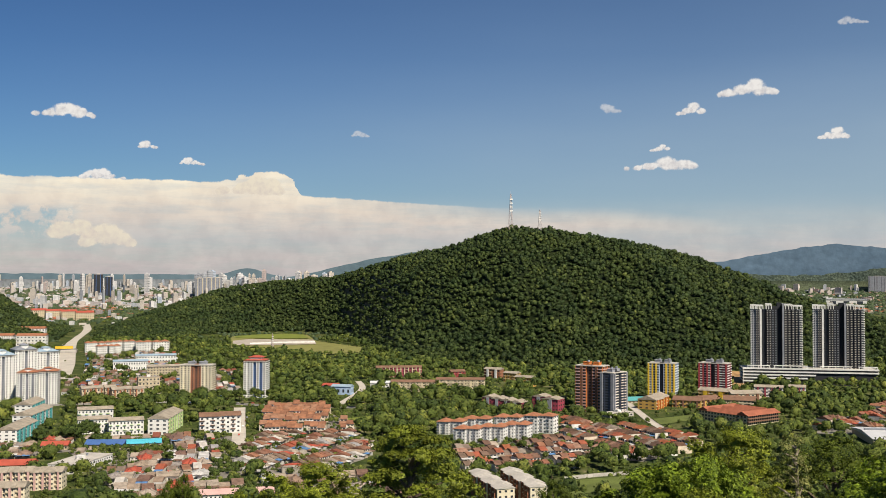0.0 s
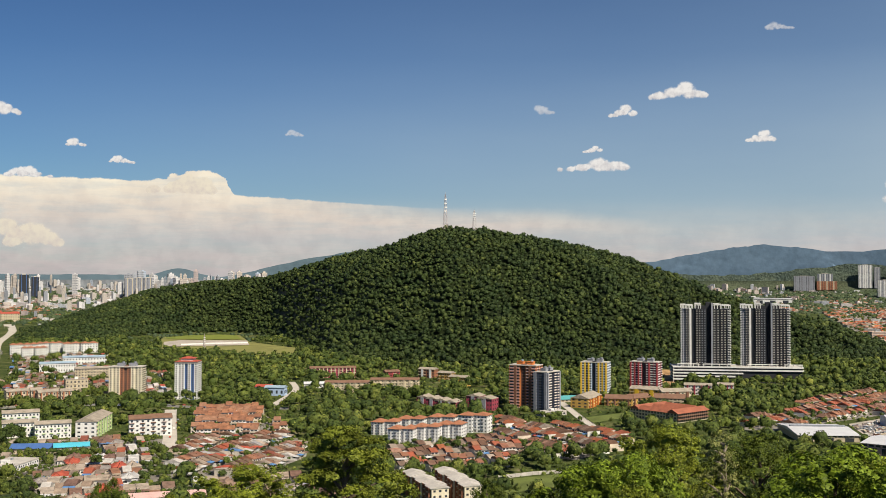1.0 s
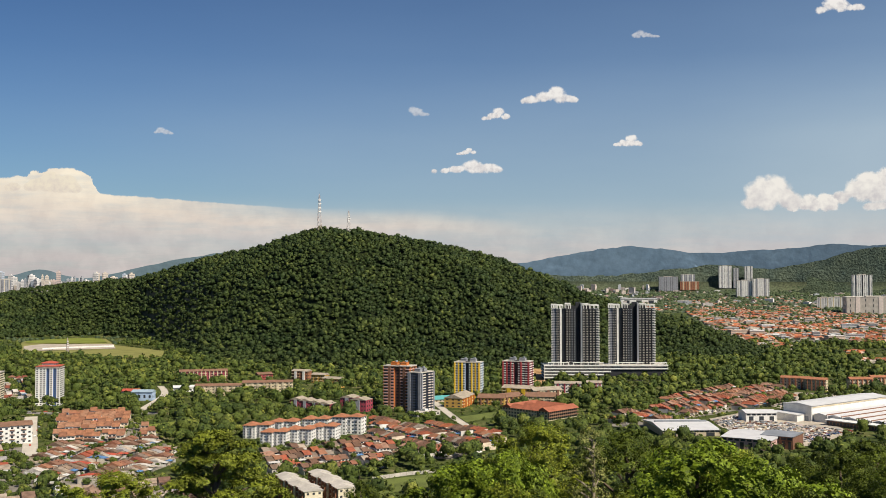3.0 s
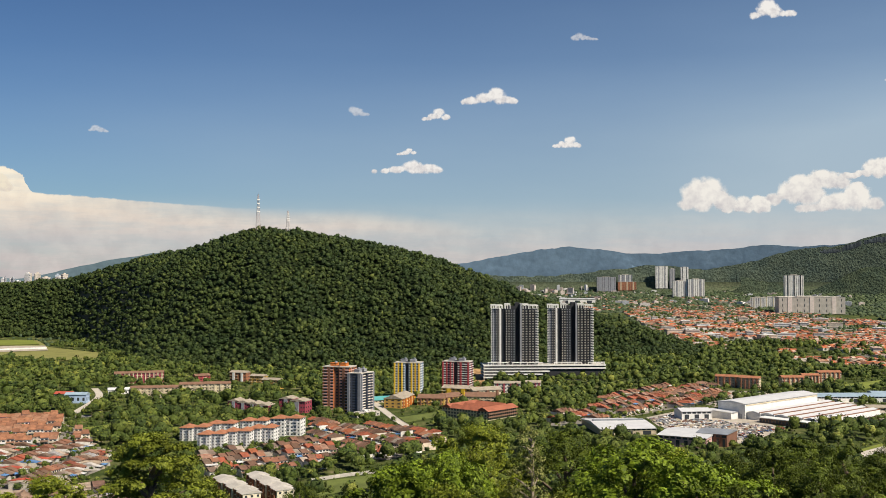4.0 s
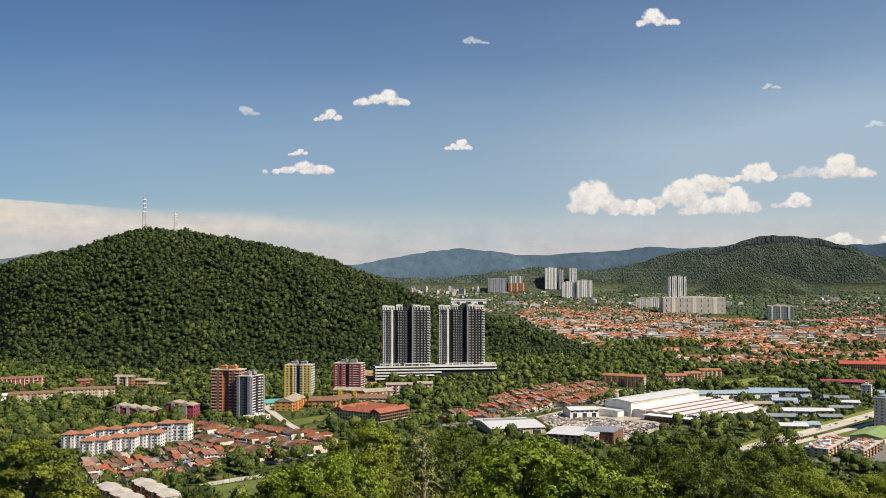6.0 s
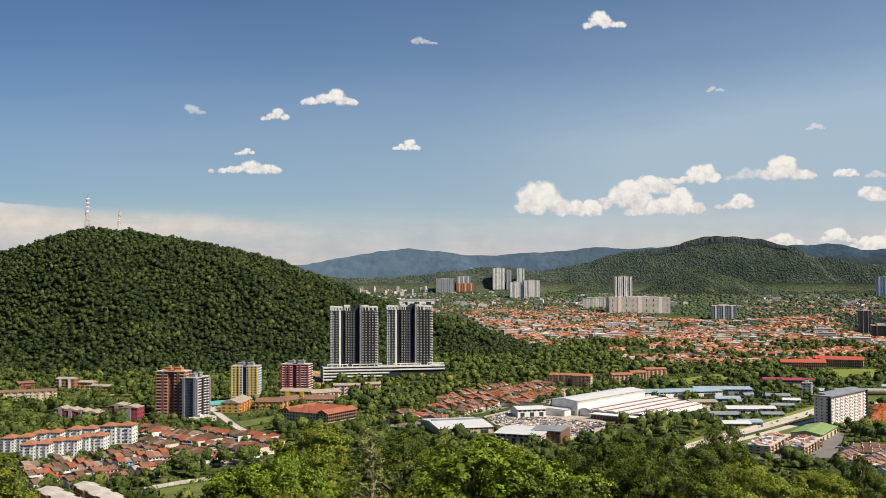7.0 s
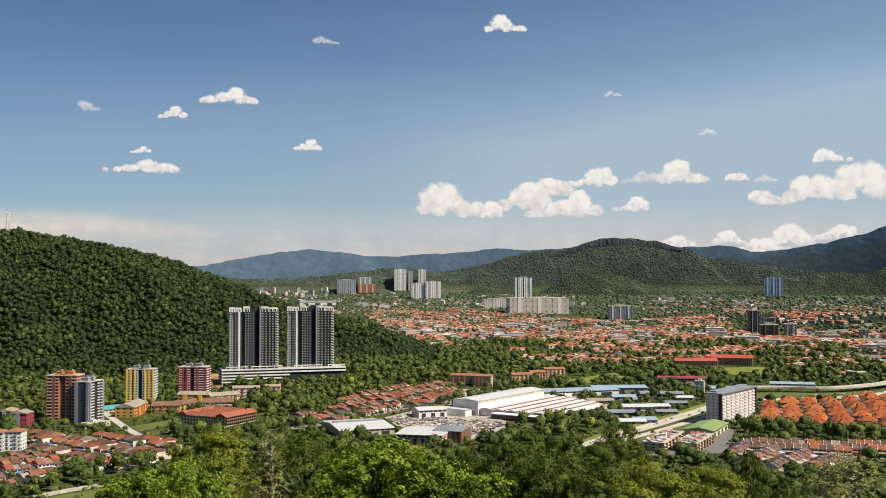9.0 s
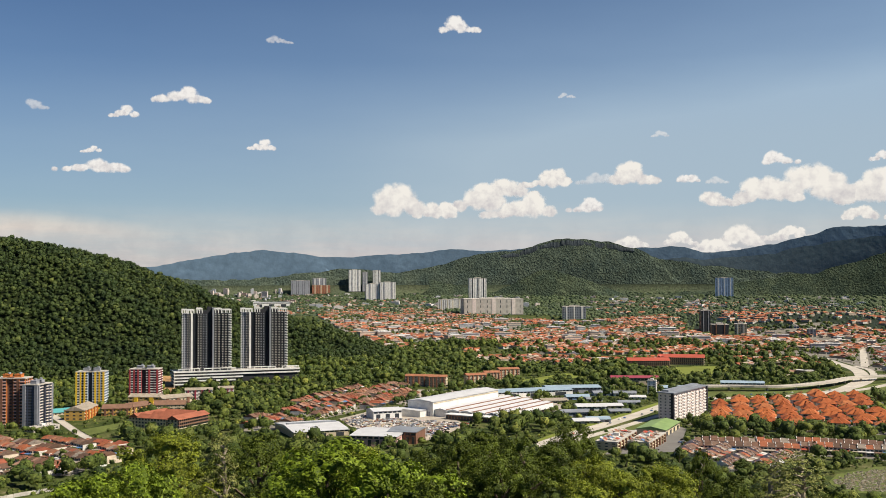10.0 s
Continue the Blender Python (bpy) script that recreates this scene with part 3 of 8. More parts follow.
def crowns(name, x, y, z, rad, high, mat, label, category="forest", forms=None):
    """One sheet of tree crowns, each with two smaller clumps at its side; true metres."""
    V, F, n = [], [], 0
    forms = forms or DOMES
    pick = rng.integers(0, len(forms), len(x))
    turn = rng.uniform(0, math.tau, len(x))
    for k, (dv, df) in enumerate(forms):
        m = pick == k
        if not m.any():
            continue
        c, s = np.cos(turn[m])[:, None], np.sin(turn[m])[:, None]
        px = x[m][:, None] + rad[m][:, None] * (dv[None, :, 0] * c - dv[None, :, 1] * s)
        py = y[m][:, None] + rad[m][:, None] * (dv[None, :, 0] * s + dv[None, :, 1] * c)
        pz = z[m][:, None] + high[m][:, None] * dv[None, :, 2]
        V.append(np.stack(bend(px, py, pz), -1).reshape(-1, 3))
        F.append((df[None] + (n + np.arange(m.sum()) * len(dv))[:, None, None]).reshape(-1, 3))
        n += m.sum() * len(dv)
    ob = new(name, ground_mesh(name, np.concatenate(V), np.concatenate(F), [mat], smooth=True))
    return tagged(ob, label, category, kind="stuff")
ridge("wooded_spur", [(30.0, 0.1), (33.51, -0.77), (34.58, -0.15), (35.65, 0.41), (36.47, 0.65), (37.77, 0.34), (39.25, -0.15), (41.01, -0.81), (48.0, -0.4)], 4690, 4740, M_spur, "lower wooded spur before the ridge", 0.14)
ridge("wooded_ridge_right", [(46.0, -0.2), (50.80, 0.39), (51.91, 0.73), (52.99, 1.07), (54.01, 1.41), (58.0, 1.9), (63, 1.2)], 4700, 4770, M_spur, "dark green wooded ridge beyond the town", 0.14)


def crest_rocks(az0, az1):
    """A fluted limestone wall along the crest, broken and uneven."""
    az = np.arange(az0, az1, 0.035)
    n = len(az)
    top = spline([(33.6, 1.52), (34.4, 1.60), (35.3, 1.80), (36.2, 2.12), (37.0, 2.31), (37.8, 2.36), (38.8, 2.27), (40.3, 2.12), (41.4, 1.70)])(az)
    jag = np.array([noise.fractal((a * 3.1, 0.4, 2.0), 1.0, 2.0, 5) for a in az])
    flute = np.array([noise.fractal((a * 7.0, 5.0, 1.0), 1.0, 2.0, 4) for a in az])
    foot = np.array([noise.fractal((a * 1.3, 9.0, 4.0), 1.0, 2.0, 4) for a in az])
    edge = np.clip(np.minimum(az - az0, az1 - az) / 1.2, 0, 1)
    rows = []
    for k, (u, back) in enumerate(((0.0, 6.0), (0.0, 0.5), (0.35, -1.8), (0.7, -3.4), (1.0, -3.2))):
        e = top + (0.10 * jag - 0.05) * edge - u * np.maximum(0.10, 0.34 + 0.3 * foot) * (0.3 + 0.7 * edge) - 0.10
        d = 4837 + back + 3.0 * flute * (1.0 - u)
        x, y = at_polar(az, d)
        rows.append(np.stack([x, y, EYE_Z + d * np.tan(np.radians(e))], -1))
    v = np.stack(rows, 1).reshape(-1, 3)
    i = np.arange(n - 1)[:, None] * 5 + np.arange(4)[None]
    f = np.stack([i, i + 1, i + 6, i + 5], -1).reshape(-1, 4)
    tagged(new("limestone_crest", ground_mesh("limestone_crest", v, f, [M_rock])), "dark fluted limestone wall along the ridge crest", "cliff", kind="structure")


crest_rocks(34.0, 41.3)
# ---- roads, fields, yards and the clearing ----
def patch(name, poly, mat, label, category, dz=0.12, cells_ahead=8, block=1):
    """A surface that follows the ground inside a simple outline."""
    bm = bmesh.new()
    vs = [bm.verts.new((x, y, 0)) for x, y in poly]
    bm.faces.new(vs)
    for _ in range(6):
        long = [e for e in bm.edges if e.calc_length() > 60]
        if not long:
            break
        bmesh.ops.subdivide_edges(bm, edges=long, cuts=1, use_grid_fill=True)
        bmesh.ops.triangulate(bm, faces=bm.faces[:])
    for v in bm.verts:
        d = math.hypot(v.co.x, v.co.y)
        v.co.z = height_at(v.co.x, v.co.y) + dz
    bmesh.ops.recalc_face_normals(bm, faces=bm.faces[:])
    if sum(f.normal.z for f in bm.faces) < 0:
        bmesh.ops.reverse_faces(bm, faces=bm.faces[:])
    me = bpy.data.meshes.new(name)
    bm.to_mesh(me)
    bm.free()
    me.materials.append(mat)
    if block:
        xs, ys = [p[0] for p in poly], [p[1] for p in poly]
        gx, gy = np.meshgrid(np.arange(min(xs), max(xs), 2.0), np.arange(min(ys), max(ys), 2.0))
        ok = inside(poly, gx, gy)
        i, j = cells(gx[ok], gy[ok])
        taken[i, j] = np.maximum(taken[i, j], block)
    return tagged(new(name, me), label, category, kind="structure")


def height_at(x, y):
    """Ground height at a place in the world."""
    w = math.hypot(x, y)
    d = w if w < 2500 else 2500 - 2300 * math.log(max(1e-4, 1 - (w - 2500) / 2300))
    s = w / d if d > 1 else 1.0
    return EYE_Z + (float(rise(math.degrees(math.atan2(x, y)), d)) - EYE_Z) * s


def road(name, pts, width, mat, label, lift=None, block=2, verge=3.0, dz=0.22):
    """A road along a few points; lift raises it on piers."""
    p = [Vector((x, y, 0)) for x, y in pts]
    line = []
    for i in range(len(p) - 1):
        a, b, c, d = p[max(i - 1, 0)], p[i], p[i + 1], p[min(i + 2, len(p) - 1)]
        n = max(2, int((c - b).length / 14))
        for k in range(n):
            t = k / n
            line.append(0.5 * (2 * b + (c - a) * t + (2 * a - 5 * b + 4 * c - d) * t * t + (3 * b - a - 3 * c + d) * t ** 3))
    line.append(p[-1])
    g, edge = Geo(), Geo()
    rows = []
    for i, q in enumerate(line):
        t = (line[min(i + 1, len(line) - 1)] - line[max(i - 1, 0)]).normalized()
        n = Vector((-t.y, t.x, 0))
        z = height_at(q.x, q.y) + (dz if lift is None else lift)
        rows.append((q + n * width / 2, q - n * width / 2, z, n))
        for s in np.arange(-width / 2 - verge, width / 2 + verge + 0.1, 2.5):
            for along in np.arange(-7.5, 7.6, 2.5):
                u = q + n * float(s) + t * float(along)
                i_, j_ = cells(u.x, u.y)
                taken[i_, j_] = block
    for (a, b, z, n), (c, d, w, m) in zip(rows, rows[1:]):
        v = [(a.x, a.y, z), (b.x, b.y, z), (d.x, d.y, w), (c.x, c.y, w)]
        g.add([*v, *[(x, y, h - (0.3 if lift is None else 1.6)) for x, y, h in v]], [(0, 1, 2, 3), (7, 6, 5, 4), (0, 3, 7, 4), (1, 5, 6, 2)])
        for (s, e), q in (((a, c), -n), ((b, d), n)):
            hi = 0.9 if lift is not None else 0.25
            edge.add([(s.x, s.y, z), (e.x, e.y, w), (e.x, e.y, w + hi), (s.x, s.y, z + hi), (s.x + q.x * 0.4, s.y + q.y * 0.4, z), (e.x + q.x * 0.4, e.y + q.y * 0.4, w), (e.x + q.x * 0.4, e.y + q.y * 0.4, w + hi), (s.x + q.x * 0.4, s.y + q.y * 0.4, z + hi)],
                     [(0, 1, 2, 3), (7, 6, 5, 4), (3, 2, 6, 7)])
    root = tagged(new(name, g.mesh(name, mat)), label, "road", kind="structure")
    part("kerb" if lift is None else "parapet", edge, M_concrete, root)
    if lift is not None:
        for i in range(1, len(rows), 3):
            c = (rows[i][0] + rows[i][1]) / 2
            part("pier", Geo().box(c.x - 1.2, c.x + 1.2, c.y - 1.2, c.y + 1.2, 0, rows[i][2] - 1.5), M_concrete, root)
    return root


# clearing with dry grass, a cut slope and a long low wall on the hill's flank
def clearing(name, pts, mat, label, dz):
    return patch(name, pts, mat, label, "ground", dz)


CLEAR = [(-509, 2480), (-520, 2560), (-470, 2640), (-400, 2670), (-345, 2630), (-291, 2382), (-171, 2181), (-161, 1994), (-243, 1991), (-340, 2046), (-442, 2154)]
patch("clearing", CLEAR, M_drygrass, "dry grass clearing on the hill flank", "grass field", 1.5)
patch("grass_slope", [(-500, 2490), (-512, 2550), (-466, 2625), (-402, 2655), (-352, 2618), (-320, 2470), (-400, 2452)], M_grass, "bright green grass slope above the clearing", "grass bank", 2.6)
patch("cut_earth", [(-482, 2375), (-458, 2438), (-302, 2424), (-277, 2266), (-418, 2224), (-452, 2223)], M_yard, "pale terraced ground in the clearing", "bare ground", 2.2)
patch("sports_field", [(1275, 1347), (1351, 1325), (1238, 1214), (1169, 1211), (1196, 1265)], M_grass, "bright mown green sports field", "sports field", 0.3)
patch("playing_field", [(93, 770), (145, 792), (140, 750), (89, 719)], M_lawn, "mown playing field behind a wall", "playing field", 0.3)
patch("village_green", [(224, 1105), (278, 1142), (273, 1106), (224, 1063)], M_lawn, "small mown green beside flats", "lawn", 0.3)
patch("meadow", [(904, 1294), (1039, 1355), (1058, 1306), (941, 1249), (865, 1229)], M_grass, "open green meadow", "meadow", 0.3)
patch("meadow_left", [(-107, 1099), (-64, 1135), (-56, 1100), (-94, 1058)], M_grass, "strip of green meadow among trees", "meadow", 0.3)
patch("scrap_yard", [(486, 1042), (575, 1105), (596, 995), (583, 927), (490, 850), (458, 930)], M_yard, "pale dusty scrap yard", "yard", 0.3, block=3)
patch("factory_yard", [(606, 1133), (605, 950), (708, 924), (771, 995), (804, 1203), (711, 1263)], M_yard, "pale concrete factory yard", "yard", 0.2, block=0)
patch("building_site", [(452, 1620), (471, 1621), (403, 1380), (379, 1353)], M_earth, "bare orange earth of a building site", "bare ground", 0.6)
patch("canal_verge", [(571, 746), (693, 820), (805, 880), (784, 854), (680, 791), (585, 723)], M_lawn, "rough grass verge beside the concrete road", "grass", 0.2, block=3)
patch("workshop_yard", [(680, 791), (784, 854), (754, 782), (648, 683), (584, 706)], M_asphalt, "grey paved yard round workshops", "yard", 0.2, block=3)
road("road_canal", [(555, 771), (630, 813), (723, 860), (852, 930), (929, 978)], 17, M_road, "pale concrete road with a drain beside it", verge=10)
road("road_canal_lane", [(547, 747), (619, 786), (701, 824), (808, 878)], 9, M_road, "pale concrete lane", dz=0.34)
road("road_flyover", [(1014, 1051), (1068, 1025), (1121, 983), (1216, 985), (1311, 1011), (1391, 1002)], 15, M_road, "pale concrete flyover curving through the town", lift=6.5, verge=18)
road("road_highway", [(968, 968), (1026, 946), (1102, 929), (1204, 947), (1351, 1027), (1487, 1141), (1602, 1284), (1718, 1418)], 22, M_road, "pale highway leading to the town", verge=12)
road("road_town", [(1547, 1169), (1774, 1343), (2143, 1632)], 14, M_road, "straight pale town road", dz=0.64)
road("road_hillside", [(-560, 1510), (-624, 1709), (-661, 1818), (-722, 1991), (-790, 2185), (-848, 2361), (-892, 2530), (-955, 2764), (-1081, 3112)], 29, M_road, "wide pale road climbing past trees", verge=12)
road("road_main", [(-526, 1184), (-427, 1217), (-327, 1241), (-201, 1212), (-93, 1193)], 14, M_asphalt, "grey tree-lined main road", verge=2)
road("road_side", [(-233, 1190), (-213, 1084), (-194, 988), (-182, 923)], 13, M_road, "pale broad side street", verge=2, dz=0.36)
road("road_tower", [(222, 1253), (218, 1092), (220, 1032)], 9, M_road, "pale lane between flats")
road("road_estate", [(-122, 1224), (-108, 1382), (-122, 1493)], 9, M_road, "pale lane to workshops")


def long_wall(name, pts, h, label):
    g = Geo()
    for (ax, ay), (bx, by) in zip(pts, pts[1:]):
        a, b = Vector((ax, ay, 0)), Vector((bx, by, 0))
        n = int((b - a).length / 6) + 1
        for i in range(n):
            p, q = a.lerp(b, i / n), a.lerp(b, (i + 0.97) / n)
            z = height_at(p.x, p.y) - 0.3
            g.add([(p.x, p.y, z), (q.x, q.y, z), (q.x, q.y + 0.4, z), (p.x, p.y + 0.4, z), (p.x, p.y, z + h), (q.x, q.y, z + h), (q.x, q.y + 0.4, z + h), (p.x, p.y + 0.4, z + h)],
                  [(0, 3, 2, 1), (4, 5, 6, 7), (0, 1, 5, 4), (1, 2, 6, 5), (2, 3, 7, 6), (3, 0, 4, 7)])
    ob = new(name, g.mesh(name, M_concrete))
    return tagged(ob, label, "wall")


long_wall("field_wall", [(91, 774), (119, 788), (148, 797)], 3.0, "long pale concrete wall of the playing field")


def grass_bank(name, pts, label):
    return patch(name, pts, M_grass, label, "grass bank", 0.12, block=0)


road("road_slip", [(1189, 940), (1262, 964), (1381, 1029), (1497, 1121), (1551, 1195)], 11, M_road, "pale slip road curving off the highway", verge=9, dz=0.36)
road("road_slip_outer", [(1186, 924), (1269, 941), (1389, 982)], 11, M_road, "pale slip road beside the flyover", verge=9, dz=0.50)
grass_bank("drain_bank", [(572, 799), (659, 851), (762, 901), (891, 973), (861, 937), (734, 869), (636, 819), (551, 766)], "grassy bank beside the concrete road")

RETAIN = long_wall("retaining_wall", [(-422, 2261), (-357, 2301), (-287, 2323)], 5.5, "long white retaining wall in the hillside clearing")
RETAIN.data.materials[0] = M_wallwhite


# ---- burial ground on the slope's foot ----
GRAVES = [(651, 524), (685, 535), (718, 537), (752, 528), (672, 472), (648, 477), (634, 495)]
patch("burial_lawn", [(642, 519), (678, 539), (727, 543), (761, 534), (665, 467), (641, 472), (627, 490)], M_lawn, "green lawn round the burial ground", "lawn", 0.3, block=3)


def graves():
    g = Geo()
    xs, ys = [p[0] for p in GRAVES], [p[1] for p in GRAVES]
    for x in np.arange(min(xs), max(xs), 2.3):
        for y in np.arange(min(ys), max(ys), 3.6):
            px, py = x + rng.uniform(-0.8, 0.8), y + rng.uniform(-0.8, 0.8) + 4 * math.sin(x * 0.05)
            if not inside(GRAVES, px, py) or rng.random() < 0.25:
                continue
            h, w = rng.uniform(0.7, 1.5), rng.uniform(0.5, 0.9)
            g.box(px - w, px + w, py - 0.2, py + 0.2, 0, h)
            g.box(px - w, px + w, py - 2.2, py - 0.25, 0, 0.45)
            g.box(px - w * 1.3, px + w * 1.3, py + 0.25, py + 0.6, 0, 0.6)
    tagged(new("headstones", g.mesh("headstones", M_stones)), "rows of small grey headstones on a lawn", "graves", kind="stuff")


M_stones = choice("weathered_headstones", [(0.27, 0.24, 0.19, 1), (0.38, 0.34, 0.28, 1), (0.18, 0.16, 0.13, 1), (0.30, 0.24, 0.17, 1), (0.20, 0.19, 0.12, 1)], by="island")
graves()
patch("highway_verge", [(1006, 1039), (1078, 993), (1191, 965), (1337, 974), (1182, 862), (1076, 907), (1007, 928), (925, 952)], M_lawn, "rough grass strip beside the highway", "grass", 0.1, block=1)
# ---- apartment blocks ----
def window_set(g, w, d, z0, z1, floors, cols, side_cols, ww=0.40, wh=0.38, proud=0.07, sides="flr"):
    """Window panes on the faces of a block, row by row."""
    fh, cw, sw = (z1 - z0) / floors, w / cols, d / max(side_cols, 1)
    for k in range(floors):
        a, b = z0 + fh * (k + 0.28), z0 + fh * (k + 0.28 + wh)
        for i in range(cols):
            m = -w / 2 + cw * (i + 0.5)
            if "f" in sides:
                g.box(m - cw * ww / 2, m + cw * ww / 2, -d / 2 - proud, -d / 2 + 0.02, a, b)
            if "b" in sides:
                g.box(m - cw * ww / 2, m + cw * ww / 2, d / 2 - 0.02, d / 2 + proud, a, b)
        for i in range(side_cols):
            m = -d / 2 + sw * (i + 0.5)
            if "l" in sides:
                g.box(-w / 2 - proud, -w / 2 + 0.02, m - sw * ww / 2, m + sw * ww / 2, a, b)
            if "r" in sides:
                g.box(w / 2 - 0.02, w / 2 + proud, m - sw * ww / 2, m + sw * ww / 2, a, b)


def set_back(dist, h, far):
    """The middle of a thing whose front foot is at dist, and its height on the same line of sight."""
    return dist + far, EYE_Z + (dist + far) * (h - EYE_Z) / dist


def by_edge(edge, depth):
    """Placement and width of a block whose long face runs from one ground point to another, facing right of that way."""
    (ax, ay), (bx, by) = edge
    w = math.hypot(bx - ax, by - ay)
    c, q = (bx - ax) / w, (by - ay) / w
    x, y = (ax + bx) / 2 - q * depth / 2, (ay + by) / 2 + c * depth / 2
    return pose(x, y, 0, 0, 0, math.degrees(math.atan2(by - ay, bx - ax))), w


def top_thing(name, m, label, category, group=""):
    ob = new(name)
    ob.matrix_basis = m
    return tagged(ob, label, category, group)


def flats(label, az, dist, w, h, depth=13, yaw=0, floors=4, cols=8, wall=None, roof=None, roof_kind="gable", band=None, fins=0, fin_mat=None, steps=1, step_y=0.0, name="apartment_block", group="", balcony=True, ridge_h=None, heading=None, sheds=0, edge=None):
    """A low walk-up block in one or more steps, with windows, balconies and a pitched roof."""
    if edge:
        m, w = by_edge(edge, depth)
    else:
        if heading is None:
            dist, h = set_back(dist, h, depth / 2 * abs(math.cos(radians(yaw))))
        m = spot(az, dist, yaw if heading is None else heading + az)
    root = top_thing(name, m, label, "apartment block", group)
    take(m, -w / 2 - 3, w / 2 + 3, -depth / 2 - abs(step_y) * steps / 2 - 15, 0, val=4)
    take(m, -w / 2, w / 2, -depth / 2 - abs(step_y) * steps / 2, depth / 2 + abs(step_y) * steps / 2)
    rh = ridge_h or depth * 0.2
    eave = h - rh
    sw = w / steps
    for s in range(steps):
        x0, oy = -w / 2 + s * sw, (s % 2) * step_y
        c = x0 + sw / 2
        one, wone, lone = Geo(), Geo(), Geo()
        one.box(-sw / 2, sw / 2, -depth / 2, depth / 2, 0, eave)
        n = max(2, round(cols / steps))
        window_set(wone, sw, depth, 0, eave, floors, n, 3)
        fh = eave / floors
        if balcony:
            for k in range(1, floors):
                for i in range(0, n, 2):
                    mx = -sw / 2 + sw / n * (i + 0.5)
                    lone.box(mx - sw / n * 0.46, mx + sw / n * 0.46, -depth / 2 - 1.1, -depth / 2 - 0.05, fh * k - 0.1, fh * k + 0.5)
        for q in (one, wone, lone):
            q.v = [(x + c, y + oy, z) for x, y, z in q.v]
        shell = part("wall", one, wall, root)
        part("window", wone, M_glass, shell, "rows of dark windows", "stuff")
        if lone.v:
            part("balcony", lone, band or M_wallcream, shell, "pale balcony fronts", "stuff")
        cap = Geo()
        if roof_kind == "gable":
            cap.gable(x0 - 0.5, x0 + sw + 0.5, oy - depth / 2 - 1.0, oy + depth / 2 + 1.0, eave, rh)
        elif roof_kind == "cross":
            cap.gable(x0 - 0.2, x0 + sw + 0.2, oy - depth / 2 - 0.8, oy + depth / 2 + 0.8, eave, rh, axis="y")
        elif roof_kind == "hip":
            cap.hip(x0 - 0.7, x0 + sw + 0.7, oy - depth / 2 - 1.0, oy + depth / 2 + 1.0, eave, rh)
        else:
            cap.box(x0 - 0.2, x0 + sw + 0.2, oy - depth / 2 - 0.3, oy + depth / 2 + 0.3, eave, eave + 0.7)
        part("roof", cap, roof, root)
        for i in range(fins):
            fx = x0 + sw * (i + 0.5) / fins
            part("pier", Geo().box(fx - sw / fins * 0.12, fx + sw / fins * 0.12, oy - depth / 2 - 1.4, oy - depth / 2 - 0.03, 0, eave - 0.3), fin_mat or M_brown, shell)
        if roof_kind == "flat":
            part("stair_house", Geo().box(c - 2.2, c + 2.2, oy - 2.5, oy + 2.5, eave + 0.7, eave + 3.0), M_wallwhite, root)
            for q in range(3):
                tx = x0 + sw * rng.uniform(0.1, 0.9)
                part("water_tank", Geo().tube((tx, oy + 3, eave + 0.7), (tx, oy + 3, eave + 2.2), 0.9, 0.9, 8), M_sheetgrey, root)
    for i in range(sheds):
        x, y, q = rng.uniform(-w / 2 + 3, w / 2 - 3), rng.uniform(-depth / 2 + 2, depth / 2 - 2), rng.uniform(1.5, 3.4)
        part("roof_shed", Geo().shed(x - q, x + q, y - 1.6, y + 1.6, eave + 0.72, eave + rng.uniform(1.6, 2.8)), M_porch, root)
    return root


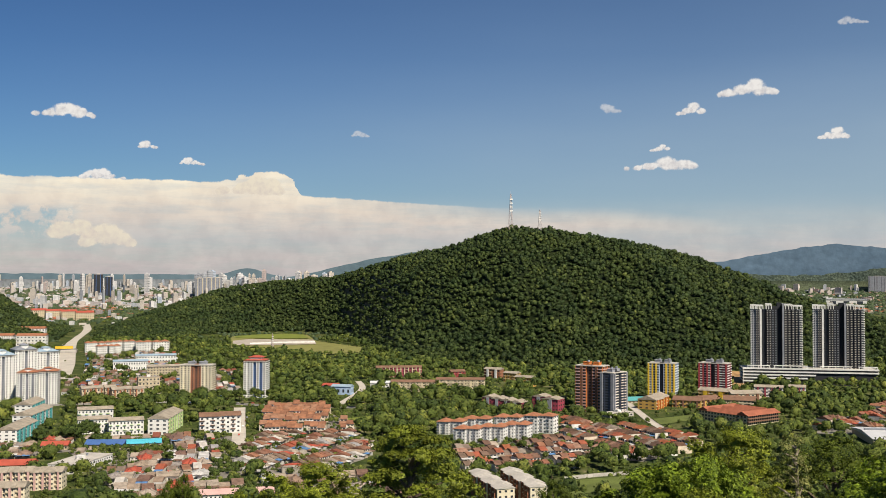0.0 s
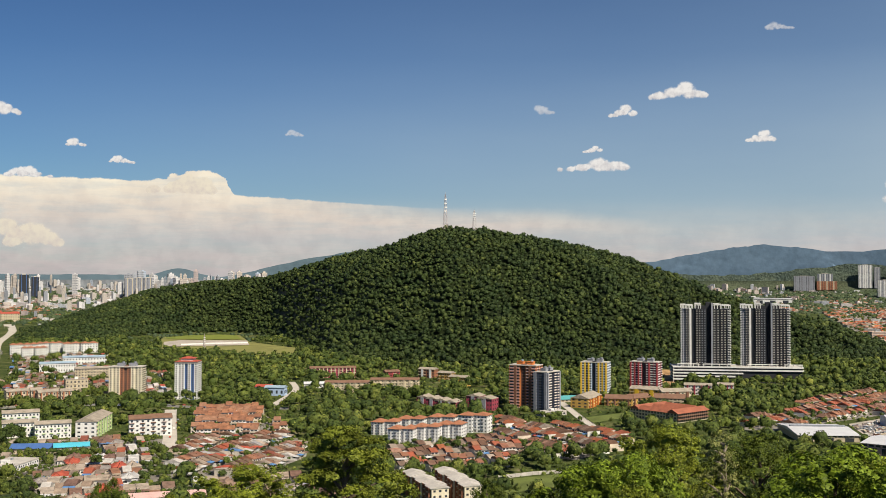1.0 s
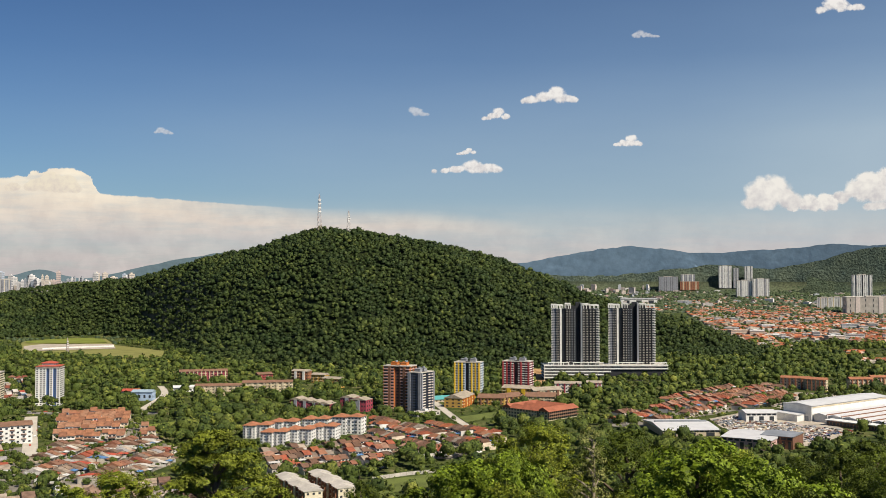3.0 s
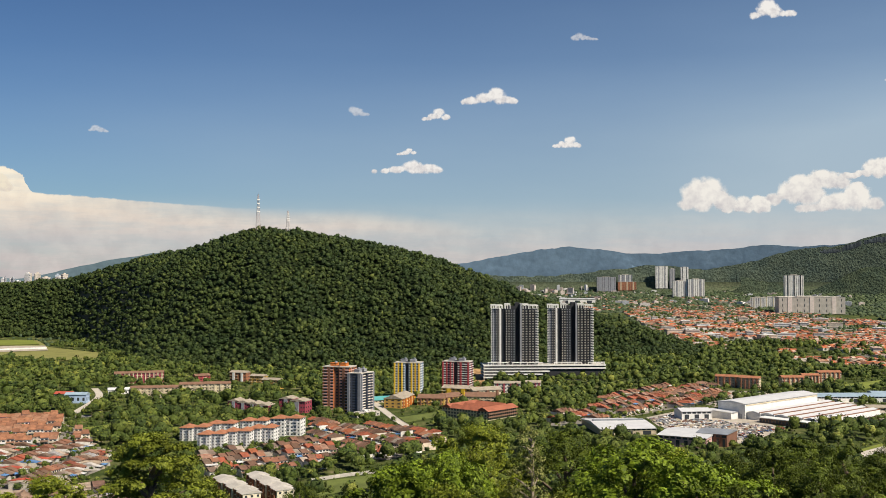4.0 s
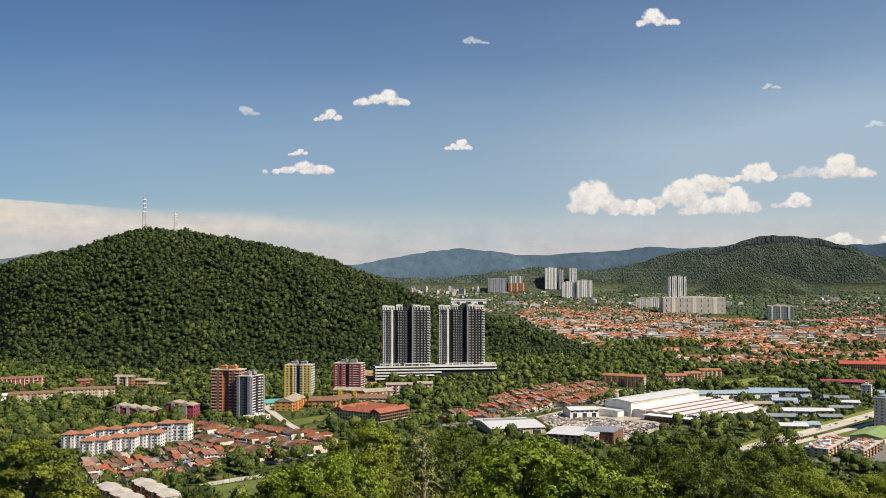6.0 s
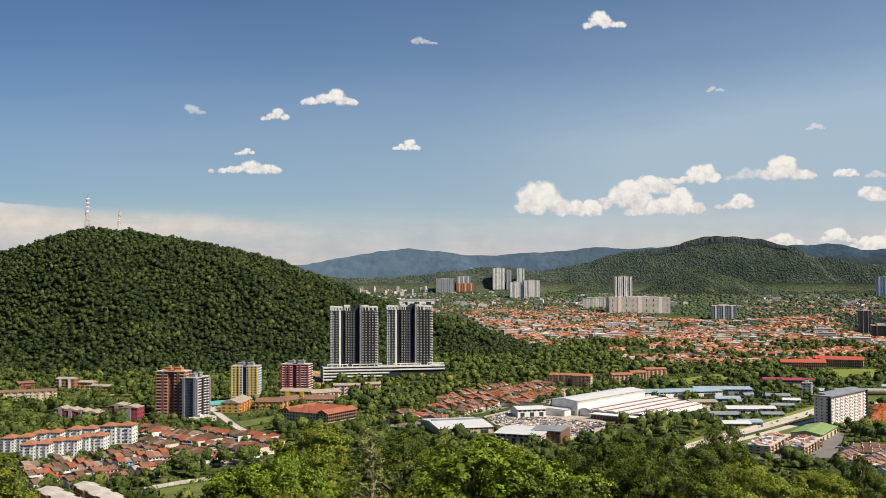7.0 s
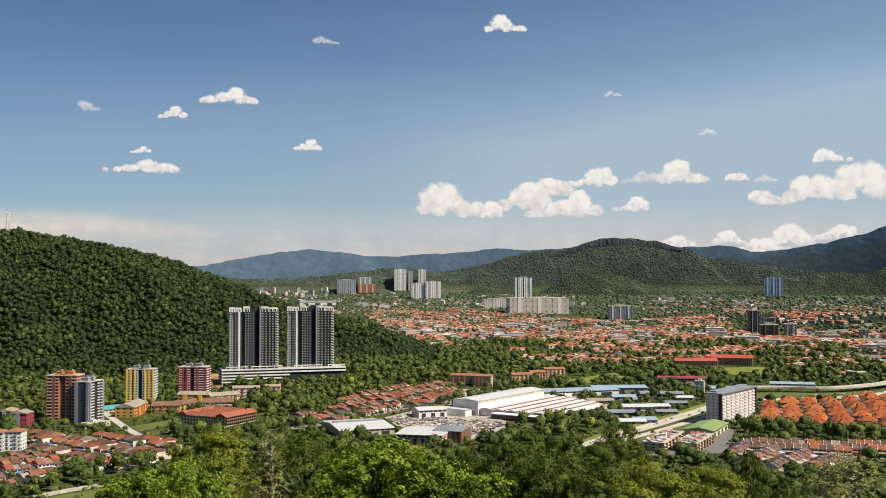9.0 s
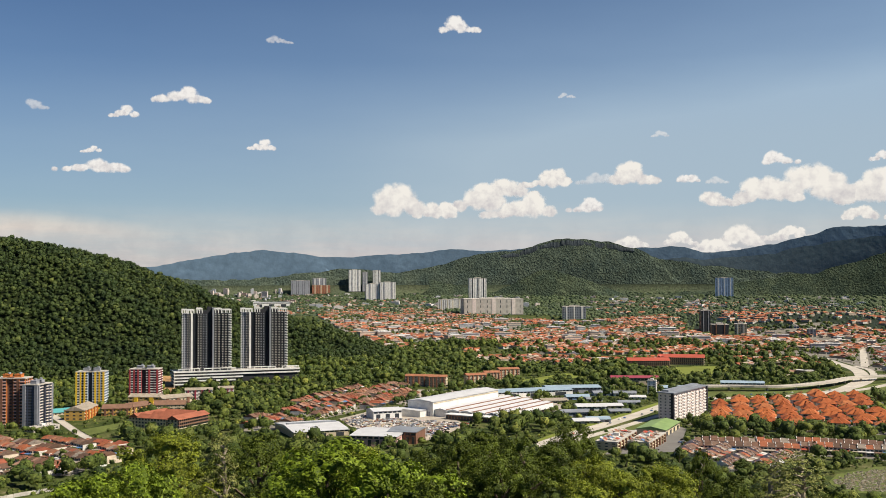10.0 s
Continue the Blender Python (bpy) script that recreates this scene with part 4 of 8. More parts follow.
def tower(label, az, dist, w, h, depth=22, yaw=0, floors=14, cols=6, wall=None, accent=None, ledge=None, recess=2.2, tanks=2, tank_mat=None, crown=None, accent_cols=(0,), name="apartment_tower", ledges=True, base=None, group="", pane=0.36, edge=None, side=None):
    """A point block: wings either side of recessed cores, banded with balconies, with coloured fins and tanks on the roof."""
    if edge:
        m, w = by_edge(edge, depth)
    else:
        dist, h = set_back(dist, h, depth / 2)
        m = spot(az, dist, yaw)
    root = top_thing(name, m, label, "apartment tower", group)
    take(m, -w / 2 - 3, w / 2 + 3, -depth / 2 - 12, 0, val=4)
    take(m, -w / 2, w / 2, -depth / 2, depth / 2)
    fh, cw = h / floors, w / cols
    gap = cols // 2 if cols % 2 else -1
    core, win, led, fin = Geo(), Geo(), Geo(), Geo()
    for i in range(cols):
        x0, x1 = -w / 2 + cw * i, -w / 2 + cw * (i + 1)
        if i == gap:
            core.box(x0, x1, -depth / 2 + recess, depth / 2 - recess, 0, h + 1.5)
            for k in range(floors):
                win.box(x0 + cw * 0.3, x1 - cw * 0.3, -depth / 2 + recess - 0.06, -depth / 2 + recess + 0.05, fh * (k + 0.35), fh * (k + 0.75))
            continue
        push = 0.9 if i % 2 else 0.0
        y0 = -depth / 2 + push
        part("bay", Geo().box(x0, x1, y0, depth / 2 - push, 0, h), accent if i in accent_cols and not ledges else wall, root)
        c = (x0 + x1) / 2
        for k in range(floors):
            z = fh * k
            win.box(c - cw * pane, c + cw * pane, y0 - 0.08, y0 + 0.05, z + fh * 0.36, z + fh * 0.86)
            if ledges:
                led.box(c - cw * 0.42, c + cw * 0.42, y0 - 1.1, y0 - 0.03, z + 0.02, z + fh * 0.30)
        if i in accent_cols and ledges:
            e = x0 if i < cols / 2 else x1 - cw * 0.38
            fin.box(e, e + cw * 0.38, y0 - 1.5, y0 + 0.4, 0.05, h - 0.05)
    n = max(3, round(depth / 5.5))
    for sx in (-1, 1):
        for j in range(n):
            yy = -depth / 2 + depth * (j + 0.5) / n
            for k in range(floors):
                win.box(sx * w / 2 - 0.08, sx * w / 2 + 0.08, yy - depth / n * 0.34, yy + depth / n * 0.34, fh * (k + 0.36), fh * (k + 0.84))
                if ledges and j != n // 2 and not side:
                    led.box(sx * (w / 2 + 0.45) - 0.42, sx * (w / 2 + 0.45) + 0.42, yy - depth / n * 0.42, yy + depth / n * 0.42, fh * k + 0.02, fh * (k + 0.29))
        if side:
            part("end_wall", Geo().box(sx * (w / 2 + 0.5) - 0.45, sx * (w / 2 + 0.5) + 0.45, -depth / 2, -depth / 2 + depth * 0.2, 0.1, h - 0.1).box(sx * (w / 2 + 0.5) - 0.45, sx * (w / 2 + 0.5) + 0.45, depth * 0.3, depth / 2, 0.1, h - 0.1), side, root)
    if core.v:
        part("core", core, base or M_walldark, root)
    if fin.v:
        part("fin", fin, accent, root, "bright painted vertical fins", "stuff")
    part("window", win, M_glass, root, "rows of dark windows", "stuff")
    if led.v:
        part("balcony", led, ledge or M_wallwhite, root, "pale ledges at every floor", "stuff")
    part("roof", Geo().box(-w / 2 - 0.4, w / 2 + 0.4, -depth / 2 - 0.4, depth / 2 + 0.4, h, h + 0.9), M_concrete, root)
    if crown:
        c = Geo().hip(-w * 0.50, w * 0.50, -depth * 0.52, depth * 0.52, h + 2.4, 2.2)
        part("crown_roof", c, crown, root, "terracotta hipped roofs")
        part("upper_crown_roof", Geo().hip(-w * 0.34, w * 0.34, -depth * 0.36, depth * 0.36, h + 6.0, 2.2), crown, root, "terracotta hipped roofs")
        part("attic", Geo().box(-w * 0.40, w * 0.40, -depth * 0.42, depth * 0.42, h + 0.9, h + 2.5).box(-w * 0.27, w * 0.27, -depth * 0.3, depth * 0.3, h + 3.4, h + 6.1), wall, root)
    for i in range(tanks):
        c = (i - (tanks - 1) / 2) * w * 0.36
        t = Geo().box(c - w * 0.11, c + w * 0.11, -depth * 0.2, depth * 0.2, h + 0.9, h + 4.0)
        t.box(c - w * 0.12, c + w * 0.12, -depth * 0.22, depth * 0.22, h + 4.0, h + 4.4)
        part("tank_room", t, tank_mat or M_wallgrey, root)
        part("water_tank", Geo().tube((c + w * 0.05, 0, h + 4.4), (c + w * 0.05, 0, h + 6.2), 1.6, 1.6, 8), M_sheetblue if tank_mat else M_sheetgrey, root)
    return root


tower("orange and brown apartment tower below the hill", 8.22, 1172, 33.0, 52.0, yaw=-22, depth=20, floors=15, cols=5, wall=M_orange, accent=M_brown, ledge=M_pink, accent_cols=(1, 3), tank_mat=M_orange, base=M_brown)
tower("grey apartment tower with pale balconies below the hill", 9.10, 1136, 32.6, 45.0, edge=((188, 1139), (206, 1160)), depth=17, floors=15, cols=5, wall=M_slate, accent=M_wallgrey, ledge=M_slab, accent_cols=(0, 4), side=M_wallgrey)
tower("yellow, white and blue painted apartment tower", 12.03, 1312, 33.5, 44.7, yaw=-14, depth=20, floors=14, cols=7, wall=M_paleblue, accent=M_yellow, ledge=M_wallwhite, accent_cols=(0, 1, 2, 4, 5, 6), base=M_walldark)
tower("red and grey painted apartment tower", 14.74, 1347, 36.0, 43.3, yaw=-16, depth=20, floors=14, cols=7, wall=M_red, accent=M_red, ledge=M_wallwhite, accent_cols=(0, 1, 2, 4, 6), base=M_walldark)
tower("white apartment tower with blue bays and red crown", -10.19, 1310, 28.0, 45.0, yaw=-14, depth=22, floors=18, cols=7, wall=M_wallwhite, accent=M_blue, ledge=M_wallwhite, accent_cols=(5,), tanks=0, crown=M_tilered, base=M_blue, ledges=False, pane=0.24)
tower("beige apartment tower with a brown middle", -13.31, 1323, 40.0, 40.7, yaw=-16, depth=20, floors=15, cols=9, wall=M_palecream, accent=M_tile, ledge=M_palecream, accent_cols=(3, 5), base=M_brown, pane=0.2, ledges=False)


def white_condo(label, az, dist, w, h, depth, yaw, floors, cols, roof, accent=None):
    r = tower(label, az, dist, w, h * 0.93, depth=depth, yaw=yaw, floors=floors, cols=cols, wall=M_wallwhite, accent=accent or M_wallwhite, tanks=0, group="white condominium towers", base=M_wallgrey, ledges=False, accent_cols=(1, 5), pane=0.17)
    for i in range(2):
        x = -w / 2 + w * (i + 0.5) / 2
        part("roof_cap", Geo().hip(x - w * 0.26, x + w * 0.26, -depth * 0.55, depth * 0.55, h * 0.93 + 0.9, h * 0.06), roof, r)
    part("lift_house", Geo().box(-w * 0.16, w * 0.16, -depth * 0.2, depth * 0.3, h * 0.93 + 0.9, h * 1.03), M_wallwhite, r)
    part("lift_house_roof", Geo().hip(-w * 0.2, w * 0.2, -depth * 0.25, depth * 0.35, h * 1.03, h * 0.03), roof, r)


white_condo("tall white condominium tower with pale roofs", -23.12, 1322, 28.1, 60.9, 22, 14, 18, 7, M_sheetblue)
white_condo("tall white condominium tower with pale roofs", -22.05, 1397, 26.9, 62.1, 24, 14, 18, 7, M_sheetgrey)
white_condo("tall white condominium tower with pale roofs", -20.99, 1441, 28.1, 55.7, 22, 14, 17, 7, M_sheetblue)
white_condo("white condominium tower with small terracotta roofs", -21.82, 1293, 22.5, 41.2, 18, -10, 15, 7, M_tile, M_wallgrey)
white_condo("white condominium tower with small terracotta roofs", -20.86, 1302, 23.6, 41.1, 20, -10, 15, 7, M_tile)


# ---- the pair of tall dark towers on their podium ----
def dark_tower(label, az, dist, w, h, podium, yaw):
    m = spot(az, dist, yaw)
    root = top_thing("residential_tower", m, label, "apartment tower", "pair of dark towers")
    take(m, -w / 2, w / 2, -16, 16)
    floors = 34
    z0 = podium
    fh = (h - 6 - z0) / floors
    # bays: from, to, front, wall, window columns, balcony fronts, added height
    lay = [(0.00, 0.09, -10.0, M_wallgrey, 2, None, 0), (0.09, 0.17, -10.6, M_charcoal, 2, M_concrete, 0), (0.17, 0.21, -12.5, M_wallwhite, 0, None, 0),
           (0.21, 0.30, -8.5, M_walldark, 1, None, 0), (0.30, 0.41, -11.0, M_walldark, 2, M_concrete, 0), (0.41, 0.52, -9.0, M_walldark, 2, M_wallgrey, 2),
           (0.52, 0.615, -4.0, M_walldark, 0, None, 9), (0.615, 0.65, -12.5, M_wallgrey, 0, None, 8), (0.65, 0.80, -10.0, M_walldark, 2, M_concrete, 0),
           (0.80, 0.935, -10.8, M_walldark, 2, M_concrete, 0), (0.935, 1.00, -12.5, M_charcoal, 1, M_wallwhite, 0)]
    win, fronts = Geo(), {}
    for a, b, y0, mat, n, front, add in lay:
        x0, x1 = (a - 0.5) * w, (b - 0.5) * w
        part("bay", Geo().box(x0, x1, y0, 14, z0, h - 6 + add), mat, root)
        for k in range(floors):
            z = z0 + fh * k
            for i in range(n):
                c, hw = x0 + (x1 - x0) * (i + 0.5) / n, (x1 - x0) / n * 0.30
                win.box(c - hw, c + hw, y0 - 0.06, y0 + 0.05, z + fh * 0.30, z + fh * 0.88)
                if front:
                    fronts.setdefault(front.name, (front, Geo()))[1].box(c - hw * 1.05, c + hw * 0.5, y0 - 1.4, y0 - 0.03, z + 0.02, z + fh * 0.30)
    edge = Geo()
    for k in range(floors):
        z = z0 + fh * k
        for sx in (-1, 1):
            for j in range(5):
                yy = -7 + 4.6 * j
                win.box(sx * w / 2 - 0.07, sx * w / 2 + 0.07, yy - 1.2, yy + 1.2, z + fh * 0.3, z + fh * 0.85)
        edge.box(w / 2 - 1.2, w / 2 + 1.0, -13.8, -9.0, z + fh * 0.05, z + fh * 0.42)
        edge.box(-w / 2 - 1.0, -w / 2 + 0.6, -11.6, -8.0, z + fh * 0.05, z + fh * 0.42)
    part("window", win, M_glass, root, "columns of dark glass", "stuff")
    for front, g in fronts.values():
        part("balcony", g, front, root, "thin pale balcony fronts", "stuff")
    part("edge_balcony", edge, M_wallwhite, root, "white balcony fronts at the corners", "stuff")
    for a, b, top in ((0.0, 0.10, 0.5), (0.12, 0.235, 0.0), (0.30, 0.40, 2.0), (0.68, 0.80, 1.5), (0.83, 1.0, 0.0)):
        for y0 in (-13, 11):
            g = Geo()
            for x in np.linspace((a - 0.5) * w, (b - 0.5) * w, 3):
                g.box(x - 0.5, x + 0.5, y0, y0 + 1, h - 6, h - 0.8 + top)
            g.box((a - 0.5) * w - 0.5, (b - 0.5) * w + 0.5, y0 - 0.2, y0 + 1.2, h - 1.8 + top, h + top)
            part("roof_frame", g, M_wallwhite, root, "white open roof frame")
    part("plant_room", Geo().box(-0.2 * w, 0.3 * w, -6, 8, h - 6, h - 2), M_walldark, root)


dark_tower("tall dark grey residential tower with white corners", 17.86, 1556, 69.0, 111.9, 22.5, 4)
dark_tower("tall dark grey residential tower with white corners", 20.92, 1583, 67.5, 112.1, 22.5, 4)


def podium(label, edge, depth, h):
    """Open parking decks with white parapets, and a garden deck with pergolas on top."""
    m, w = by_edge(edge, depth)
    root = top_thing("parking_podium", m, label, "parking podium")
    take(m, -w / 2, w / 2, -depth / 2, depth / 2)
    f, b = -depth / 2, depth / 2
    part("core", Geo().box(-w / 2 + 1.5, w / 2 - 1.5, f + 2.2, b - 0.5, 0, h - 0.6), M_walldark, root)
    for k in range(5):
        z = h * (0.17 + 0.195 * k)
        x1 = w / 2 if k > 2 else w * (0.10 - 0.06 * (3 - k))
        part("deck_band", Geo().box(-w / 2, x1, f, f + 1.2, z, z + 2.0).box(-w / 2, -w / 2 + 0.9, f + 1.25, b, z, z + 2.0).box(x1 - 0.9, x1, f + 1.25, b, z, z + 2.0), M_wallwhite, root, "white parapet band")
    part("column", Geo().box(-w / 2 + 0.2, -w / 2 + 1.3, f + 0.3, f + 1.4, 0, h - 0.1), M_concrete, root)
    part("deck", Geo().box(-w / 2 + 0.9, w / 2 - 0.9, f + 1.2, b, h - 0.6, h), M_concrete, root)
    for a, c in ((-0.46, -0.30), (-0.26, -0.02), (0.08, 0.30), (0.36, 0.49)):
        g = Geo()
        for x in np.linspace(a * w, c * w, 5):
            g.box(x - 0.5, x + 0.5, f + 3.0, f + 4.0, h, h + 3.4)
        g.box(a * w - 0.8, c * w + 0.8, f + 2.6, f + 7.0, h + 3.4, h + 4.2)
        part("pergola", g, M_wallwhite, root)


podium("low wide white banded parking podium under dark towers", ((426, 1469), (606, 1436)), 48, 22.5)

def footbridge(label, az, dist, w, yaw=0.0):
    """A covered footbridge across the road with a broad yellow board along it."""
    root = top_thing("footbridge", spot(az, dist, yaw), label, "footbridge")
    part("deck", Geo().box(-w / 2, w / 2, -1.2, 1.2, 6.0, 6.6), M_concrete, root)
    part("railing", Geo().box(-w / 2, w / 2, -1.3, -1.2, 6.6, 7.8).box(-w / 2, w / 2, 1.2, 1.3, 6.6, 7.8), M_walldark, root)
    part("roof", Geo().box(-w / 2, w / 2, -1.5, 1.5, 9.0, 9.3), M_sheetgrey, root)
    for x in (-w / 2 + 0.6, 0, w / 2 - 0.6):
        part("post", Geo().box(x - 0.5, x + 0.5, -0.8, 0.8, 0, 9.0), M_concrete, root)
    for sx in (-1, 1):
        g = Geo()
        for k in range(12):
            g.box(sx * (w / 2 + 1.2) - 1.1, sx * (w / 2 + 1.2) + 1.1, 1.4 + 1.0 * (11 - k), 2.4 + 1.0 * (11 - k), 0.5 * k, 0.5 * k + 0.5)
        part("stair", g, M_concrete, root)
    part("board", Geo().box(-w * 0.50, w * 0.32, -1.75, -1.45, 8.2, 13.5), M_yellow, root, "broad yellow board")


footbridge("roofed footbridge with a broad yellow board over a road", -20.02, 2150, 40)

# ---- walk-up blocks in the valley ----
for args in ((0.48, 992, 24.3, 16.2,), (1.91, 1007, 24.7, 16.9,), (3.63, 1016, 24.8, 17.6,), (5.38, 1005, 28.2, 20.7,), (1.40, 939, 22.5, 17.3,), (2.77, 947, 22.7, 18.0,), (4.09, 958, 22.3, 18.7,)):
    flats("white five-storey flats with terracotta roofs", *args, depth=15, yaw=-20, floors=5, cols=8, wall=M_wallwhite, roof=M_tile, roof_kind="hip", ridge_h=2.8, steps=2, step_y=5.0, band=M_wallgrey, group="white flats")
for args in ((2.67, 1213, 14.5, 14.0,), (3.17, 1198, 14.3, 13.8,), (3.67, 1184, 14.2, 13.6,), (4.19, 1170, 15.9, 13.4,), (5.47, 1203, 16.9, 16.5,), (6.08, 1174, 20.4, 17.0,)):
    flats("maroon three-storey flats with weathered pale roofs", *args, depth=18, yaw=-24, floors=3, cols=6, wall=M_maroon, roof=M_asbestos, roof_kind="cross", ridge_h=2.6, steps=1, fins=1, fin_mat=M_wallgrey, band=M_maroon, group="maroon flats", balcony=False)
flats("dark brown walk-up flats at the hill's foot", -2.44, 1554, 68.6, 17.8, yaw=4, floors=4, cols=14, wall=M_maroon, roof=M_tilebrown, fins=6, fin_mat=M_wallcream, steps=2)
for args in ((-1.64, 1357, 57.7, 16.2,), (0.99, 1372, 64.4, 17.9,)):
    flats("cream four-storey flats with weathered roofs", *args, yaw=-4, floors=4, cols=14, wall=M_wallcream, roof=M_tilebrown, fins=4, fin_mat=M_wallbeige, band=M_palecream, group="cream flats", steps=2, step_y=2)
flats("small red-brown flats at the hill's foot", 0.78, 1538, 22.7, 13.4, yaw=20, floors=3, cols=4, wall=M_red, roof=M_tilebrown)
flats("terracotta and white flats at the hill's foot", 2.83, 1549, 27.0, 16.0, yaw=-28, floors=3, cols=6, wall=M_tile, roof=M_asbestos, fins=2, fin_mat=M_wallwhite)
for args in ((3.84, 1494, 21.9, 15.5,), (4.57, 1434, 28.0, 15.5,)):
    flats("yellow flats at the hill's foot", *args, yaw=-30, floors=3, cols=6, wall=M_ochre, roof=M_asbestos, group="yellow flats", band=M_wallcream)
flats("ochre three-storey flats with tiled roofs", 0, 0, 0, 15.5, edge=((243, 1180), (270, 1222)), depth=22, floors=3, cols=8, wall=M_ochre, roof=M_asbestos, fins=3, fin_mat=M_orange, steps=2, step_y=3)
flats("ochre two-storey shop flats with brown roofs", 0, 0, 0, 12.5, edge=((268, 1208), (298, 1196)), depth=20, floors=2, cols=8, wall=M_ochre, roof=M_tilebrown, fins=4, fin_mat=M_brown, group="ochre shop flats")
flats("ochre two-storey shop flats with brown roofs", 0, 0, 0, 12.5, edge=((300, 1204), (328, 1218)), depth=20, floors=2, cols=8, wall=M_ochre, roof=M_tilebrown, fins=4, fin_mat=M_brown, group="ochre shop flats")
flats("long flats with a broad brown roof behind the school", 0, 0, 0, 11.0, edge=((332, 1226), (366, 1214)), depth=22, floors=2, cols=8, wall=M_wallbeige, roof=M_tilebrown)
flats("low hall with a green metal roof below the tower", 0, 0, 0, 7.0, edge=((222, 1240), (246, 1246)), depth=18, floors=1, cols=5, wall=M_wallbeige, roof=M_teal, name="hall", balcony=False)
flats("low grey deck at the foot of a grey tower", 0, 0, 0, 5.0, edge=((180, 1112), (208, 1128)), depth=14, floors=1, cols=5, wall=M_concrete, roof=M_concrete, roof_kind="flat", name="parking_deck", balcony=False, ridge_h=0.7)
for args in ((17.48, 1373, 34.8, 15.7,), (18.91, 1392, 20.4, 15.1,)):
    flats("white flats with ochre roof behind trees", *args, yaw=0, floors=3, cols=8, wall=M_wallwhite, roof=M_asbestos, fins=4, fin_mat=M_maroon, group="white and red flats")
flats("flats with ochre front below the red tower", 0, 0, 0, 14.5, edge=((318, 1290), (350, 1268)), depth=18, floors=3, cols=6, wall=M_ochre, roof=M_asbestos, fins=2, fin_mat=M_yellow)
flats("cream flats with weathered roofs beside the red tower", 0, 0, 0, 13.0, edge=((352, 1262), (392, 1268)), depth=18, floors=2, cols=8, wall=M_wallcream, roof=M_asbestos, fins=3, fin_mat=M_brown)
for edge in (((19, 733), (37, 672)), ((42, 740), (59, 678))):
    flats("beige stepped four-storey flats with red-brown piers", 0, 0, 0, 16, edge=edge, depth=12, floors=4, cols=14, wall=M_palecream, roof=M_concrete, roof_kind="gable", ridge_h=1.6, steps=6, step_y=-1.6, fins=2, fin_mat=M_tile, band=M_wallcream, group="beige stepped flats")
for args in ((-22.27, 788, 22.8, 17.4,), (-20.78, 784, 20.9, 16.7,), (-22.71, 736, 23.2, 16.9,)):
    flats("cream four-storey flats with flat weathered roofs", *args, depth=14, yaw=-14, floors=4, cols=8, wall=M_palecream, roof=M_asbestos, steps=4, step_y=1.5, fins=1, fin_mat=M_pink, band=M_wallbeige, group="cream stepped flats")
flats("white modern shop building with dark glass", 0, 0, 0, 11.5, edge=((-279, 790), (-268, 842)), depth=24, floors=2, cols=16, wall=M_wallwhite, roof=M_concrete, roof_kind="flat", balcony=False, name="shop_building")
for args in ((-18.54, 1119, 34.6, 17.9,), (-18.59, 1048, 30.3, 17.3,), (-16.99, 1032, 31.9, 17.2,)):
    flats("white walk-up flats with weathered grey roofs", *args, yaw=3, floors=3, cols=10, wall=M_wallwhite, roof=M_asbestos, band=M_green, group="white and green flats")
flats("white flats with a pale green gable", 0, 0, 0, 19.0, edge=((-262, 988), (-264, 1052)), depth=19, floors=4, cols=14, wall=M_wallwhite, fins=6, fin_mat=M_green, roof=M_asbestos)
flats("white four-storey flats with brown roofs", -12.13, 1018, 39.3, 21.1, yaw=4, floors=4, cols=9, wall=M_wallwhite, roof=M_tilebrown, steps=2, step_y=3, band=M_brown, depth=16)
for edge in (((-408, 1026), (-412, 1094)), ((-382, 930), (-388, 992)), ((-440, 1110), (-446, 1160))):
    flats("teal and white flats with weathered roofs", 0, 0, 0, 16.5, edge=edge, depth=18, floors=4, cols=12, wall=M_wallwhite, roof=M_asbestos, fins=5, fin_mat=M_teal, band=M_teal, group="teal flats")
for label, edge, h, dp, wl_, rf in (("low hall with a bright cyan metal roof", ((-276, 906), (-248, 914)), 7.5, 14, M_wallbeige, M_sheetcyan), ("low hall with dark blue roof panels", ((-312, 904), (-279, 906)), 7.5, 16, M_wallbeige, M_blue),
                                    ("house hall with a bright red metal roof", ((-348, 898), (-326, 902)), 7.0, 14, M_wallcream, M_tilered), ("long shed with a bright red metal roof", ((-352, 800), (-318, 806)), 8.0, 16, M_wallcream, M_tilered)):
    flats(label, 0, 0, 0, h, edge=edge, depth=dp, floors=1, cols=6, wall=wl_, roof=rf, name="hall", balcony=False)
for args in ((-18.42, 2144, 50.6, 23.0,), (-17.18, 2163, 47.5, 23.5,), (-15.68, 2148, 65.3, 23.0,), (-17.91, 2078, 45.2, 20.5,)):
    flats("white flats with terracotta roofs near the hill", *args, yaw=6, floors=4, cols=12, wall=M_wallwhite, roof=M_tile, roof_kind="hip", steps=4, step_y=6, group="white and red roofed flats", depth=17, band=M_wallwhite)
for args in ((-21.61, 2600, 56.5, 31.7,), (-21.66, 2284, 58.2, 32.4,), (-22.97, 2413, 40.2, 26.7,)):
    flats("white flats with terracotta roofs", *args, yaw=-14, floors=4, cols=8, wall=M_wallwhite, roof=M_tile, group="white flats with red roofs", depth=22)
for args in ((-16.79, 1724, 53.5, 18.0,), (-15.50, 1869, 68.3, 15.7,)):
    flats("low school block with blue metal roof", *args, yaw=2, floors=2, cols=14, wall=M_wallwhite, roof=M_sheetblue, name="school_block", balcony=False, group="blue roofed school")
flats("grey-brown flats with flat roofs", -15.05, 1607, 50.7, 18.6, yaw=4, floors=4, cols=12, wall=M_wallbeige, roof=M_asbestos)
